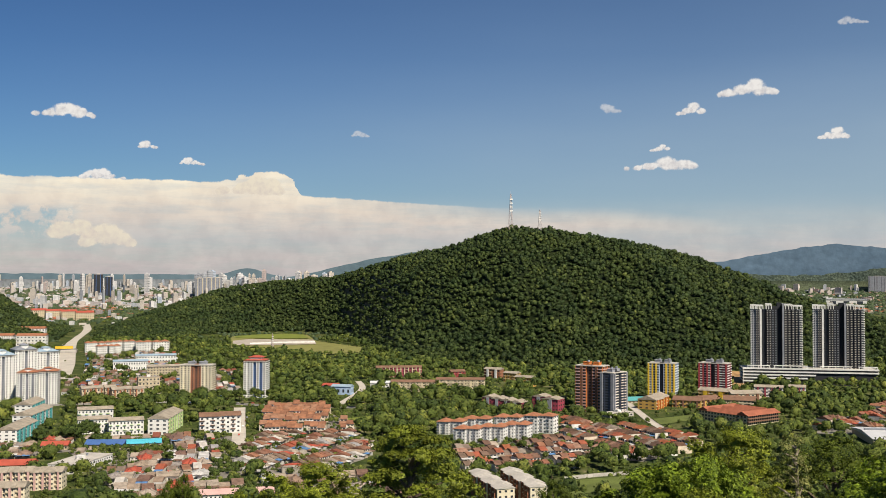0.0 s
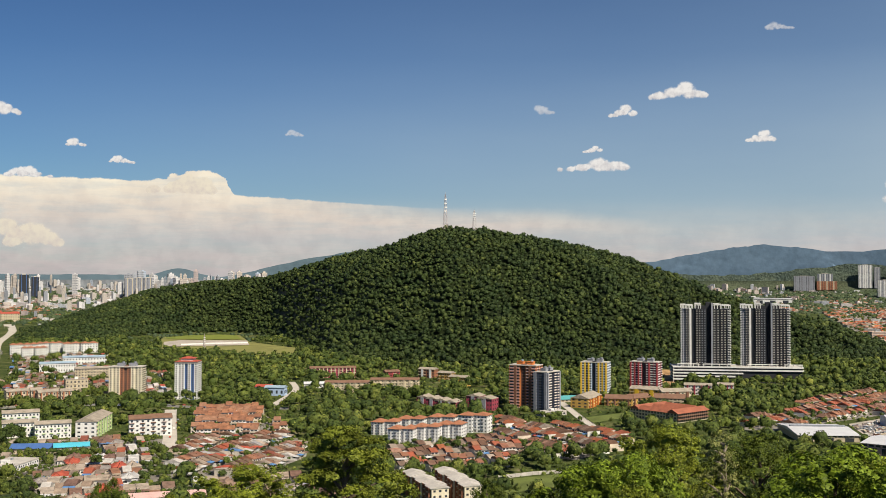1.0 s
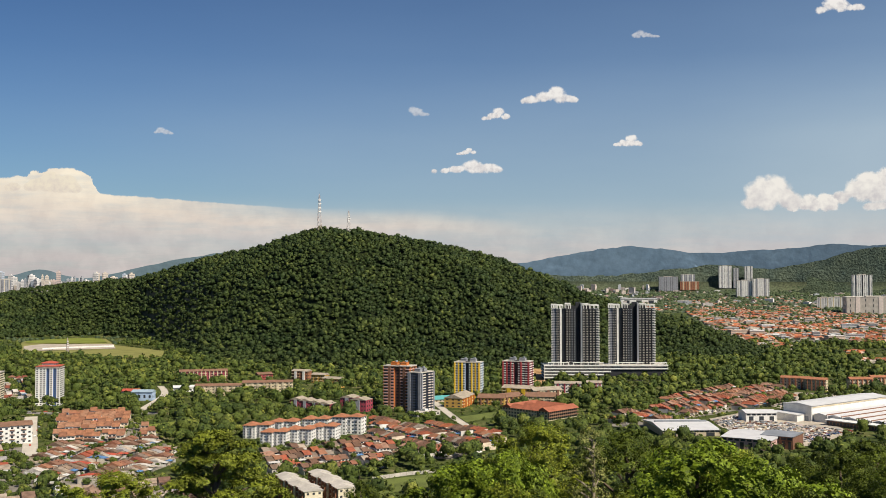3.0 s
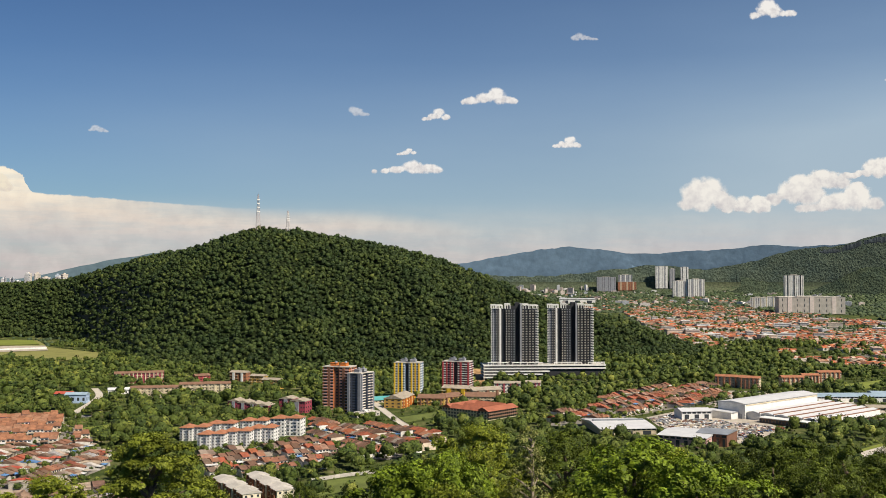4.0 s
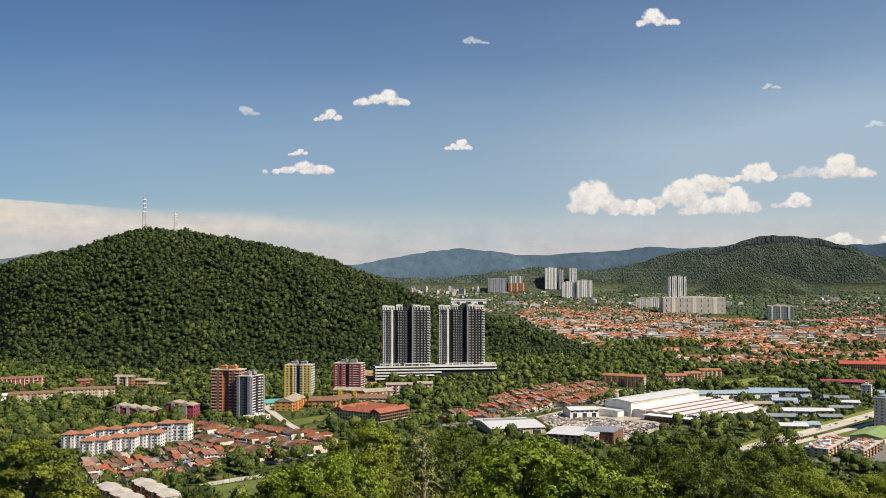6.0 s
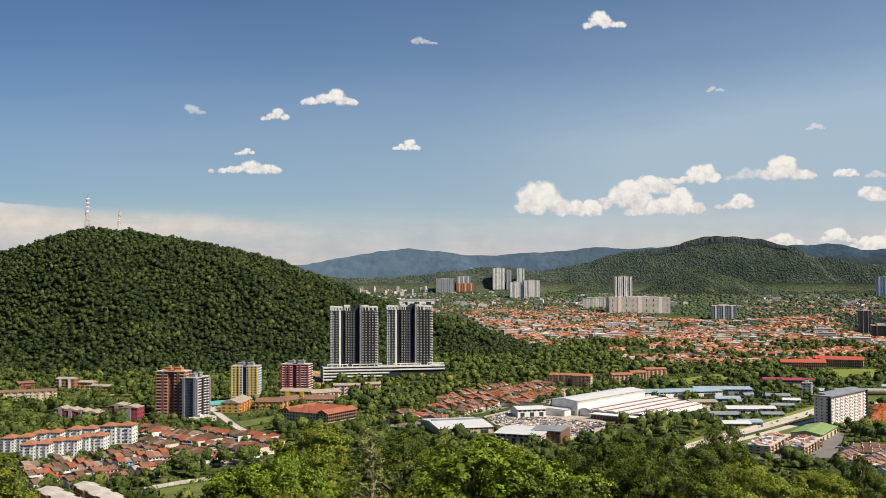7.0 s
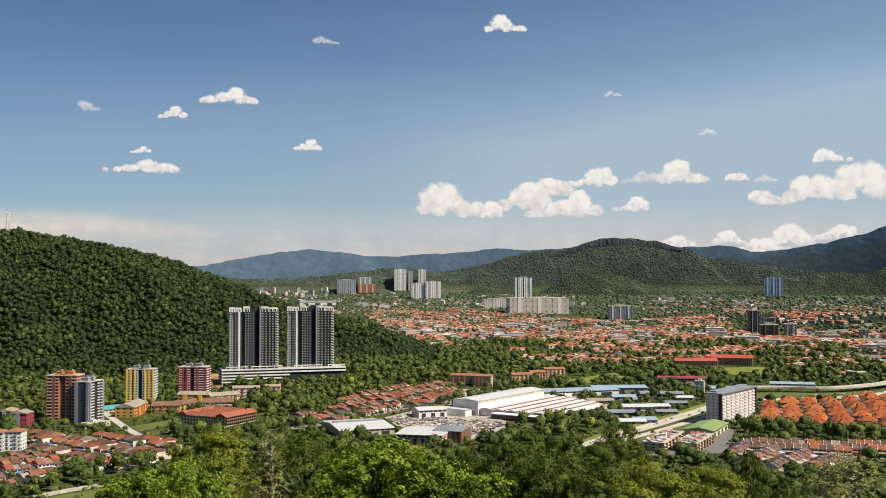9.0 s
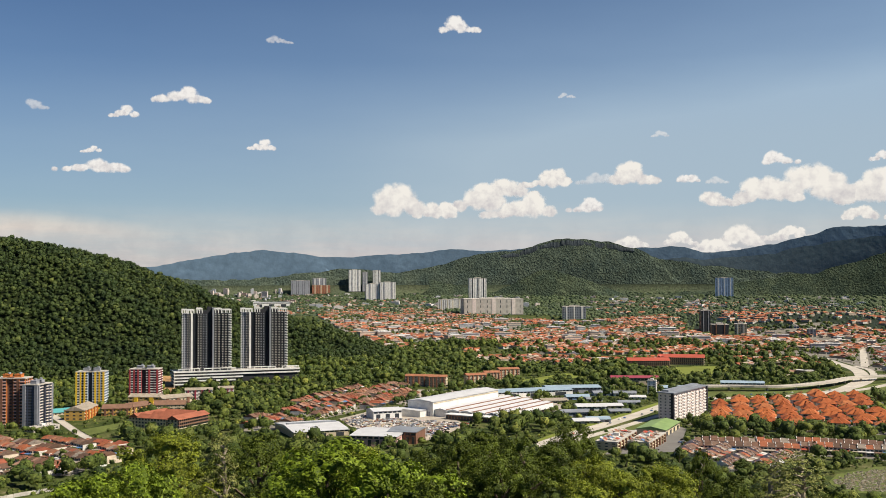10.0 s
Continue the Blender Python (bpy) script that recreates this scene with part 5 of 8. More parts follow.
flats("brown and white shop flats", -15.88, 1430, 28.2, 19.5, yaw=10, floors=3, cols=6, wall=M_wallbeige, roof=M_asbestos, roof_kind="flat")
for args in ((-18.41, 1306, 40.4, 20.2,), (-16.95, 1297, 37.6, 18.9,)):
    flats("orange and beige walk-up flats", *args, yaw=12, floors=3, cols=8, wall=M_wallbeige, roof=M_asbestos, fins=2, fin_mat=M_tile, steps=3, step_y=4, group="orange flats")
flats("long low shop row with pink roof edge", -11.55, 716, 58.0, 8.4, yaw=2, floors=1, cols=20, wall=M_wallwhite, roof=M_pink, depth=12, ridge_h=2.5, name="shop_row")
for k, args in enumerate(((-6.15, 1362, 20.6, 11.8,), (-5.53, 1329, 25.9, 13.7,))):
    flats("low workshop with red and blue roof", *args, yaw=-18, floors=1, cols=4, wall=M_paleblue, roof=(M_tilered, M_sheetblue)[k], name="workshop", balcony=False)
flats("long white shed below the hill", -3.40, 1413, 30.0, 9.2, yaw=2, floors=1, cols=6, wall=M_wallwhite, roof=M_sheetwhite, name="shed", balcony=False)

# right of the towers
for args in ((29.46, 1495, 40.8, 17.9,), (30.45, 1478, 26.6, 18.5,)):
    flats("red-brown walk-up flats with cream end walls", *args, yaw=-12, floors=4, cols=9, wall=M_wallcream, roof=M_tile, fins=5, fin_mat=M_tile, band=M_pink, group="red-brown flats")
for args in ((32.56, 1493, 32.6, 19.5,), (33.42, 1560, 24.6, 17.0,), (34.34, 1614, 33.4, 17.5,)):
    flats("red-brown walk-up flats with cream end walls", *args, yaw=20, floors=4, cols=9, wall=M_wallcream, roof=M_tile, fins=5, fin_mat=M_tile, band=M_pink, group="red-brown flats")


def school(label, az, dist, w, h, yaw, wings, roof=None):
    """Long three-storey wings round a court, under red pitched roofs."""
    m = spot(az, dist, yaw)
    root = top_thing("school", m, label, "school")
    for cx, cy, ww, dd, ax in wings:
        x0, x1, y0, y1 = (cx - ww / 2) * w, (cx + ww / 2) * w, cy - dd / 2, cy + dd / 2
        take(m, x0 - 2, x1 + 2, y0 - 40, y0, val=4)
        take(m, x0, x1, y0, y1)
        part("wall", Geo().box(x0, x1, y0, y1, 0, h * 0.72), M_wallcream, root)
        g = Geo()
        for k in range(3):
            z = h * 0.24 * k
            n = int((x1 - x0) / 3.4)
            for i in range(n):
                c = x0 + (x1 - x0) * (i + 0.5) / n
                g.box(c - 1.1, c + 1.1, y0 - 0.06, y0 + 0.03, z + 0.9, z + h * 0.2)
            n = max(1, int((y1 - y0) / 4))
            for i in range(n):
                c = y0 + (y1 - y0) * (i + 0.5) / n
                g.box(x0 - 0.06, x0 + 0.03, c - 1.2, c + 1.2, z + 0.9, z + h * 0.2)
                g.box(x1 - 0.03, x1 + 0.06, c - 1.2, c + 1.2, z + 0.9, z + h * 0.2)
        part("window", g, M_glass, root, "rows of dark windows", "stuff")
        part("corridor", Geo().box(x0, x1, y0 - 2.2, y0 - 0.1, h * 0.24 - 0.2, h * 0.24 + 0.9).box(x0, x1, y0 - 2.2, y0 - 0.1, h * 0.48 - 0.2, h * 0.48 + 0.9), M_tilebrown, root)
        part("roof", Geo().gable(x0 - 1, x1 + 1, y0 - 2.4, y1 + 1.2, h * 0.72, h * 0.28, ax), roof or M_tilered, root)


school("red roofed three-storey school below the tower", 17.2, 1121, 52.0, 14.0, 53, [(0, 7, 1.0, 13, "x"), (-0.42, 32, 0.20, 36, "y"), (0.0, 32, 0.20, 36, "y"), (0.40, 32, 0.20, 36, "y"), (0, 57, 1.0, 12, "x")], M_schoolroof)
school("long low red roofed school wing", 41.93, 1846, 72.0, 17.0, 10, [(0, 0, 1.0, 24, "x"), (0.44, 34, 0.12, 44, "y")])
school("long red roofed school wing beside a green field", 43.71, 1918, 80.6, 18.5, -4, [(0, 0, 1.0, 24, "x"), (-0.44, -27, 0.12, 30, "y")])
# ---- factory, warehouses and the slab block ----
def shed_hall(label, az, dist, w, h, depth, yaw, wall, roof, ribs=0, rise_h=2.5, name="warehouse", axis="x", louvre=None, doors=3, edge=None):
    if edge:
        m, w = by_edge(edge, depth)
    else:
        dist, h = set_back(dist, h, depth / 2 * abs(math.cos(radians(yaw))))
        h = max(h * 0.86, 4.5)
        m = spot(az, dist, yaw)
    root = top_thing(name, m, label, "warehouse")
    take(m, -w / 2, w / 2, -depth / 2 - 8, 0, val=4)
    take(m, -w / 2, w / 2, -depth / 2, depth / 2)
    part("wall", Geo().box(-w / 2, w / 2, -depth / 2, depth / 2, 0, h - rise_h), wall, root)
    part("roof", Geo().gable(-w / 2 - 0.8, w / 2 + 0.8, -depth / 2 - 1.2, depth / 2 + 1.2, h - rise_h, rise_h, axis), roof, root)
    g = Geo()
    for i in range(doors):
        c = -w / 2 + w * (i + 0.5) / doors
        g.box(c - w / doors * 0.22, c + w / doors * 0.22, -depth / 2 - 0.1, -depth / 2 + 0.05, 0.1, (h - rise_h) * 0.62)
    n = max(3, int(w / 5))
    for i in range(n):
        c = -w / 2 + w * (i + 0.5) / n
        g.box(c - w / n * 0.36, c + w / n * 0.36, -depth / 2 - 0.07, -depth / 2 + 0.05, (h - rise_h) * 0.72, (h - rise_h) * 0.9)
    part("opening", g, M_glass, root, "dark doors and window strip", "stuff")
    if louvre:
        part("ridge_vent", Geo().box(-w / 2 + 2, w / 2 - 2, -1.4, 1.4, h - 0.3, h + 1.3), louvre, root)
    return root


def factory(label, az, dist, heading):
    """A tall hall with low parallel bays beside it; its near corner is the origin, x runs along the halls."""
    m = spot(az, dist, heading + az)
    root = top_thing("factory", m, label, "factory")
    take(m, -30, 170, -92, 40)
    part("tall_hall", Geo().box(0, 150, 0, 34, 0, 16.5), M_wallwhite, root)
    part("tall_hall_roof", Geo().gable(-1, 151, -1, 35, 16.7, 2.2), M_sheetwhite, root)
    part("parapet", Geo().box(2, 149, -0.4, 0.2, 14.2, 15.2), M_wallcream, root)
    part("end_annex", Geo().box(-14, -0.1, 8, 40, 0, 7.5), M_wallwhite, root)
    part("end_annex_roof", Geo().shed(-15, 0, 7, 41, 7.7, 8.6), M_sheetwhite, root)
    for y in (6, 13):
        part("gate_door", Geo().box(-0.25, -0.05, y - 2.4, y + 2.4, 0.1, 5.5), M_sheetgrey, root, "grey roller door")
    for i in range(5):
        y1 = -1 - 15.5 * i
        part("bay_wall", Geo().box(3 + 2 * i, 160 - 4 * i, y1 - 15.3, y1, 0, 8.0 - 0.5 * i), M_wallwhite, root)
        part("bay_roof", Geo().gable(2 + 2 * i, 161 - 4 * i, y1 - 14.2, y1, 8.2 - 0.5 * i, 1.6), M_sheetwhite, root)
        part("clerestory", Geo().box(3 + 2 * i, 160 - 4 * i, y1 - 15.2, y1 - 14.3, 8.0 - 0.5 * i, 9.0 - 0.5 * i), M_brown, root, "dark maroon clerestory strip")
    part("office", Geo().box(-10, 2.5, -84, -24, 0, 5.2), M_tilebrown, root)
    part("office_roof", Geo().box(-12, 3, -86, -22, 5.2, 6.0), M_wallwhite, root)
    part("side_office", Geo().box(3, 120, -92, -79, 0, 4.6), M_tile, root)
    part("side_office_roof", Geo().box(2, 122, -94, -78.8, 4.6, 5.4), M_wallwhite, root)
    g = Geo()
    for i in range(16):
        c = -82 + 57 * i / 15
        g.box(-10.1, -9.9, c - 1.3, c + 1.3, 1.2, 4.0)
    for i in range(30):
        c = 6 + 112 * i / 29
        g.box(c - 1.3, c + 1.3, -92.1, -91.9, 1.0, 3.6)
    part("window", g, M_glass, root, "strip of dark office windows", "stuff")


factory("large white factory with long parallel metal roofs", 30.18, 1160, 27)
shed_hall("long warehouse with pale blue metal roof", 35.53, 1364, 107.1, 13.3, 40, 24, M_wallwhite, M_sheetblue, name="warehouse")
shed_hall("warehouse with solar panels on its pale roof", 37.80, 1409, 74.2, 12.9, 34, 14, M_wallgrey, M_sheetblue)
shed_hall("white curved-roof warehouse with dark ridge", 23.50, 1020, 55.8, 15.4, 74, 16, M_wallbeige, M_sheetwhite, louvre=M_sheetgrey, rise_h=3)
shed_hall("two-storey warehouse with broad white roof", 27.34, 957, 44.7, 17.1, 54, -16, M_pink, M_sheetwhite, rise_h=2, doors=6)
shed_hall("two-storey workshop block with dark roof", 28.74, 969, 27.4, 17.8, 34, -16, M_brown, M_sheetgrey, rise_h=2, doors=5)
shed_hall("small white warehouse by the scrap yard", 27.48, 1144, 33.0, 14.9, 24, 20, M_wallwhite, M_sheetwhite)
for label, az, dist, w, h, dp, yw, wl_, rf in (
        ("low white industrial shed near the drain", 38.81, 1217, 33.8, 10.5, 22, 12, M_wallwhite, M_sheetwhite),
        ("grey-roofed industrial shed near the drain", 37.92, 1165, 31.3, 10.0, 18, 12, M_wallgrey, M_sheetgrey),
        ("blue-roofed industrial shed near the factory", 38.11, 1330, 30.0, 8.6, 18, 12, M_paleblue, M_sheetblue),
        ("long shop row with maroon roof", 41.21, 1526, 68.4, 16.3, 24, 6, M_wallbeige, M_maroon),
        ("blue-grey roofed workshop near the drain", 39.20, 1122, 25.1, 7.8, 18, 14, M_wallgrey, M_sheetblue),
        ("grey metal roofed workshop by the road", 40.68, 1376, 29.1, 8.8, 16, 6, M_wallwhite, M_sheetgrey),
        ("blue-roofed depot beside the flyover", 46.86, 1524, 59.1, 11.2, 18, 4, M_wallwhite, M_sheetblue),
        ("wide blue metal canopy by the slab", 43.35, 1443, 39.0, 10.7, 22, 6, M_paleblue, M_sheetblue),
        ("long white roofed shed among houses", 40.29, 2552, 71.9, 9.6, 22, 4, M_wallwhite, M_sheetwhite),
        ("white flat roofed hall beyond the wooded hill", 21.32, 6193, 210.9, 36.7, 60, 4, M_wallwhite, M_sheetwhite)):
    shed_hall(label, az, dist, w, h, dp, yw, wl_, rf, rise_h=min(2.5, h * 0.3))
for label, az, dist, w, h, dp, yw, wl_, rf in (
        ("blue-grey roofed factory shed", 38.17, 1424, 35.1, 9.2, 26, 12, M_wallwhite, M_sheetblue),
        ("grey roofed factory shed", 39.52, 1379, 27.9, 8.2, 22, 12, M_wallwhite, M_sheetgrey),
        ("white roofed workshop near the drain", 38.53, 1111, 27.4, 7.2, 20, 14, M_wallgrey, M_sheetwhite),
        ("white roofed workshop behind trees", 39.94, 1247, 25.2, 7.4, 20, 14, M_wallbeige, M_sheetwhite),
        ("grey roofed workshop by the concrete road", 40.36, 1201, 24.2, 6.4, 18, 16, M_wallgrey, M_sheetgrey),
        ("grey roofed store near the factory", 39.00, 1314, 19.7, 7.1, 18, 12, M_wallwhite, M_sheetgrey),
        ("long grey roofed store", 40.88, 1289, 27.3, 6.2, 18, 10, M_wallwhite, M_sheetgrey),
        ("weathered roofed store beside the factory", 36.80, 1291, 32.7, 7.7, 22, 16, M_wallbeige, M_asbestos),
        ("white roofed store by the slab", 41.34, 1346, 21.3, 6.5, 16, 8, M_wallwhite, M_sheetwhite),
        ("green-roofed hall among trees", 27.26, 1810, 34.5, 11.8, 16, 10, M_wallwhite, M_teal)):
    shed_hall(label, az, dist, w, h, dp, yw, wl_, rf, rise_h=min(2.5, h * 0.3))


def slab_block(label, h):
    m, _ = by_edge(((771, 820), (861, 861)), 16.0)
    root = top_thing("office_slab", m, label, "apartment block")
    W, D = 99.0, 16.0
    take(m, -W / 2, W / 2, -D / 2, D / 2)
    part("wall", Geo().box(-W / 2, W / 2, -D / 2, D / 2, 0, h - 2), M_slab, root, "pale pinkish long wall")
    g, b = Geo(), Geo()
    window_set(g, W, D, 1, h - 3, 9, 22, 3, 0.32, 0.38)
    for k in range(9):
        for i in range(8):
            c = -W / 2 + W * (i + 0.5) / 8
            b.box(c - 3.2, c + 3.2, -D / 2 - 1.2, -D / 2 - 0.05, 1 + (h - 4) / 9 * k, 1 + (h - 4) / 9 * k + 1.0)
    part("window", g, M_glass, root, "rows of small dark windows", "stuff")
    part("balcony", b, M_wallwhite, root, "white balcony fronts", "stuff")
    part("roof", Geo().box(-W / 2 - 1.5, W / 2 + 1.5, -D / 2 - 2, D / 2 + 1, h - 2, h - 0.8), M_sheetgrey, root, "dark overhanging roof")
    part("roof_plant", Geo().box(-W / 2 + 6, W / 2 - 6, -1, D / 2 - 1, h - 0.8, h + 0.8), M_sheetgrey, root)
    for x in (-W / 2, W / 2):
        part("end_pier", Geo().box(x - 1.2, x + 1.2, -D / 2 - 1.6, -D / 2 + 1.5, 0, h - 2), M_walldark, root)


slab_block("nine-storey slab block with dark overhanging roof", 33.4)
flats("white service tower beside the slab block", 42.16, 1416, 11.9, 19.6, depth=10, yaw=-6, floors=6, cols=2, wall=M_wallwhite, roof=M_concrete, roof_kind="flat", name="service_tower", balcony=False)
shed_hall("market hall with broad green metal roof", 0, 0, 0, 10.0, 28, 0, M_wallcream, M_sheetgreen, rise_h=3, edge=((697, 752), (752, 790)), doors=4)
for edge in (((605, 714), (668, 760)), ((628, 698), (682, 735))):
    flats("weathered three-storey shophouses with cluttered flat roofs", 0, 0, 0, 11.5, edge=edge, depth=20, floors=3, cols=14, wall=M_wallbeige, roof=M_concrete, roof_kind="flat", fins=6, fin_mat=M_brown, name="shophouse_block", group="old shophouses", sheds=40)


# ---- far buildings ----
def far_block(name, label, az, dist, w, h, depth, yaw, floors, cols, wall, stripe, group="", ww=0.38):
    m = spot(az, dist, yaw)
    root = top_thing(name, m, label, "building", group)
    shell = part("wall", Geo().box(-w / 2, w / 2, -depth / 2, depth / 2, 0, h), wall, root)
    g = Geo()
    window_set(g, w, depth, 0, h, floors, cols, max(2, cols // 3), ww, 0.5, proud=0.3)
    part("window", g, M_glass, shell, "rows of dark windows", "stuff")
    for i in range(max(2, cols // 3)):
        x = -w / 2 + w * (i + 0.5) / max(2, cols // 3)
        part("pier", Geo().box(x - w * 0.03, x + w * 0.03, -depth / 2 - 1.2, -depth / 2 - 0.02, 0, h + 2), stripe, root)
    part("roof", Geo().box(-w / 2 - 0.5, w / 2 + 0.5, -depth / 2 - 0.5, depth / 2 + 0.5, h, h + 2).box(-w * 0.2, w * 0.2, -depth * 0.2, depth * 0.2, h + 2, h + 6), M_concrete, root)
    return root


far_block("shopping_mall", "huge beige windowless mall block", 33.45, 4732, 268.4, 69.7, 150, 8, 3, 9, M_concrete, M_slab, ww=0.10)
far_block("office_tower", "dark grey and white office tower above the mall", 32.67, 6507, 106.7, 167.1, 60, 8, 26, 9, M_wallwhite, M_walldark)
far_block("office_tower", "black office tower in the town", 44.97, 3082, 26.9, 63.6, 26, 14, 16, 5, M_walldark, M_wallgrey)
far_block("office_block", "dark glass office block in the town", 45.72, 2933, 44.9, 29.4, 34, 10, 7, 7, M_walldark, M_brown)
far_block("office_block", "striped white office block in the town", 46.82, 2945, 32.7, 30.9, 30, 0, 7, 6, M_wallbeige, M_wallwhite)
far_block("office_block", "glassy office block with blue panel", 37.97, 4044, 89.2, 50.4, 60, 4, 8, 10, M_sheetgrey, M_wallwhite)
far_block("office_block", "small blue office block", 49.52, 3040, 25.3, 22.0, 24, 0, 5, 5, M_blue, M_wallwhite)
far_block("office_block", "grey rounded office block", 50.37, 2820, 21.9, 24.6, 26, 0, 6, 5, M_wallgrey, M_wallwhite)
far_block("apartment_tower", "tall pale apartment block below the ridge", 46.00, 9855, 160.6, 171.6, 40, 0, 22, 9, M_paleblue, M_wallwhite)
for args in ((30.85, 5394, 64.9, 53.0,), (31.48, 5493, 66.1, 54.0,)):
    far_block("apartment_block", "white apartment block beside the mall", *args, 40, 0, 10, 6, M_wallwhite, M_wallcream, "white blocks by the mall")
for args, w_, s_ in (((25.87, 15485, 176.7, 320.8,), M_wallwhite, M_wallgrey), ((26.43, 15421, 75.5, 286.0,), M_wallgrey, M_wallwhite), ((27.08, 15348, 108.7, 310.1,), M_wallwhite, M_walldark), ((26.86, 8412, 114.5, 128.5,), M_wallwhite, M_wallgrey), ((27.68, 8383, 123.5, 141.9,), M_wallwhite, M_wallgrey)):
    far_block("apartment_tower", "tall white and grey towers across the valley", *args, 90, 6, 26, 8, w_, s_, "far white towers")
for args, w_, s_ in (((22.90, 11845, 209.9, 160.4,), M_wallgrey, M_sheetgrey), ((23.93, 12840, 166.2, 188.3,), M_wallgrey, M_wallwhite), ((24.02, 12831, 221.6, 104.5,), M_tile, M_wallbeige)):
    far_block("apartment_block", "grey apartment blocks before the mountains", *args, 80, 4, 16, 9, w_, s_, "far grey blocks")


def far_city():
    """The crowded high-rise city on the plain."""
    cols = [F_white, F_cream, F_grey, F_cream, F_pink, F_white, F_dark, F_blue]
    kinds = []
    for i, c in enumerate(cols):
        root = new("city_tower")
        w, h, d = 1.0, 1.0, 0.7
        part("wall", Geo().box(-0.5, 0.5, -0.35, 0.35, 0, 1.0).box(-0.2, 0.2, -0.15, 0.15, 1.0, 1.05), c, root)
        g = Geo()
        for q in range(13):
            g.box(-0.505, 0.505, -0.36, 0.36, (q + 0.45) / 13.5, (q + 0.9) / 13.5)
        for q in range(5):
            g.slot = 1
            g.box(-0.46 + 0.2 * q, -0.36 + 0.2 * q, -0.40, 0.40, 0, 1.0)
        part("window", g, (F_window, c), root, "bands of dark windows between piers", "stuff")
        tagged(root, ("white", "cream", "grey", "beige", "pink", "white", "dark glass", "pale blue")[i] + " high-rise tower in the distant city", "high-rise", "distant city towers")
        kinds.append(root)
    n = 0
    used = []
    spans = [(-26, -17, 3200, 4600, 22, 12, 26), (-26, -8.5, 4600, 7500, 96, 24, 85), (-26, -5.5, 7500, 15000, 140, 60, 165), (-13, -5.5, 6500, 9500, 30, 60, 135), (-11.5, -4.6, 6800, 8600, 44, 80, 165), (-13.5, -3.8, 7200, 9000, 55, 110, 190)]
    for a0, a1, d0, d1, count, h0, h1 in spans:
        for _ in range(count):
            az = rng.uniform(a0, a1)
            d = math.exp(rng.uniform(math.log(d0), math.log(d1)))
            w = rng.uniform(9, 20) * (d / 5000) ** 0.6 * (1.5 if h0 > 100 else 1.0)
            h = h0 + (h1 - h0) * rng.uniform(0, 1) ** (1.4 if h0 > 100 else 2.2)
            m = spot(az, d, rng.uniform(-40, 40)) @ Matrix.Diagonal((w * rng.uniform(0.8, 1.7), w, h, 1))
            if float(rise(az, d)) > 8:
                continue
            k = int(rng.choice(len(kinds), p=[0.26, 0.22, 0.12, 0.16, 0.06, 0.10, 0.02, 0.06]))
            ob = kinds[k] if kinds[k].get("used") is None else copy_thing(kinds[k], Matrix())
            kinds[k]["used"] = 1
            ob.matrix_basis = m
    for kd in kinds:
        if kd.get("used") is None:
            kd.matrix_basis = spot(-20, 6000) @ Matrix.Diagonal((40, 40, 60, 1))


far_city()


def city_blocks(name, n, az0, az1, d0, d1, h0, h1, label):
    """The crowd of low and middling blocks on the plain, too many to count."""
    g = Geo()
    for _ in range(n):
        az, d = rng.uniform(az0, az1), math.exp(rng.uniform(math.log(d0), math.log(d1)))
        if float(rise(az, d)) > 6:
            continue
        m = spot(az, d, rng.uniform(-35, 35))
        w, dp, h = rng.uniform(8, 30), rng.uniform(8, 16), h0 + (h1 - h0) * rng.uniform(0, 1) ** 2
        k = Geo().box(-w, w, -dp, dp, -3, h).box(-w * 0.4, w * 0.3, -dp * 0.5, dp * 0.5, h, h + 3)
        b = len(g.v)
        g.v += [tuple(m @ Vector(v)) for v in k.v]
        g.f += [tuple(b + i for i in q) for q in k.f]
        g.s += k.s
    tagged(new(name, g.mesh(name, M_cityblocks)), label, "city blocks", kind="stuff")


city_blocks("city_blocks", 850, -27, -5.5, 5000, 13000, 6, 30, "crowded pale low city blocks on the plain")
city_blocks("valley_blocks", 170, 14, 36, 5600, 12000, 5, 22, "scattered pale blocks among woods below the mountains")
city_blocks("white_far_blocks", 45, 14.5, 22, 9000, 14000, 20, 75, "small white blocks behind the wooded hill")
city_blocks("ridge_foot_blocks", 120, 38, 56, 5600, 9500, 5, 16, "pale terraced houses at the foot of the ridge")
far_block("office_tower", "dark blue twin office tower in the distant city", -18.46, 7554, 59.5, 156.8, 50, 0, 24, 6, M_walldark, M_blue, "dark city towers")
far_block("office_tower", "dark blue twin office tower in the distant city", -17.93, 7541, 48.6, 141.3, 50, 0, 24, 6, M_walldark, M_blue, "dark city towers")
for args in ((-13.25, 7082, 62.4, 132.0,), (-12.78, 7076, 62.6, 135.9,), (-12.33, 7071, 55.4, 136.0,)):
    far_block("apartment_tower", "cream and grey apartment tower behind the wooded hill", *args, 60, 4, 24, 6, M_wallgrey, M_wallcream, "cream towers")
for args in ((-21.36, 3777, 48.4, 38.4,), (-20.64, 3762, 54.0, 36.5,), (-19.90, 3747, 50.7, 34.6,), (-19.12, 3640, 56.9, 33.8,)):
    flats("beige flats with red roofs in the distance", *args, yaw=6, floors=5, cols=8, wall=M_wallcream, roof=M_tilered, depth=30, group="distant red roofed flats")


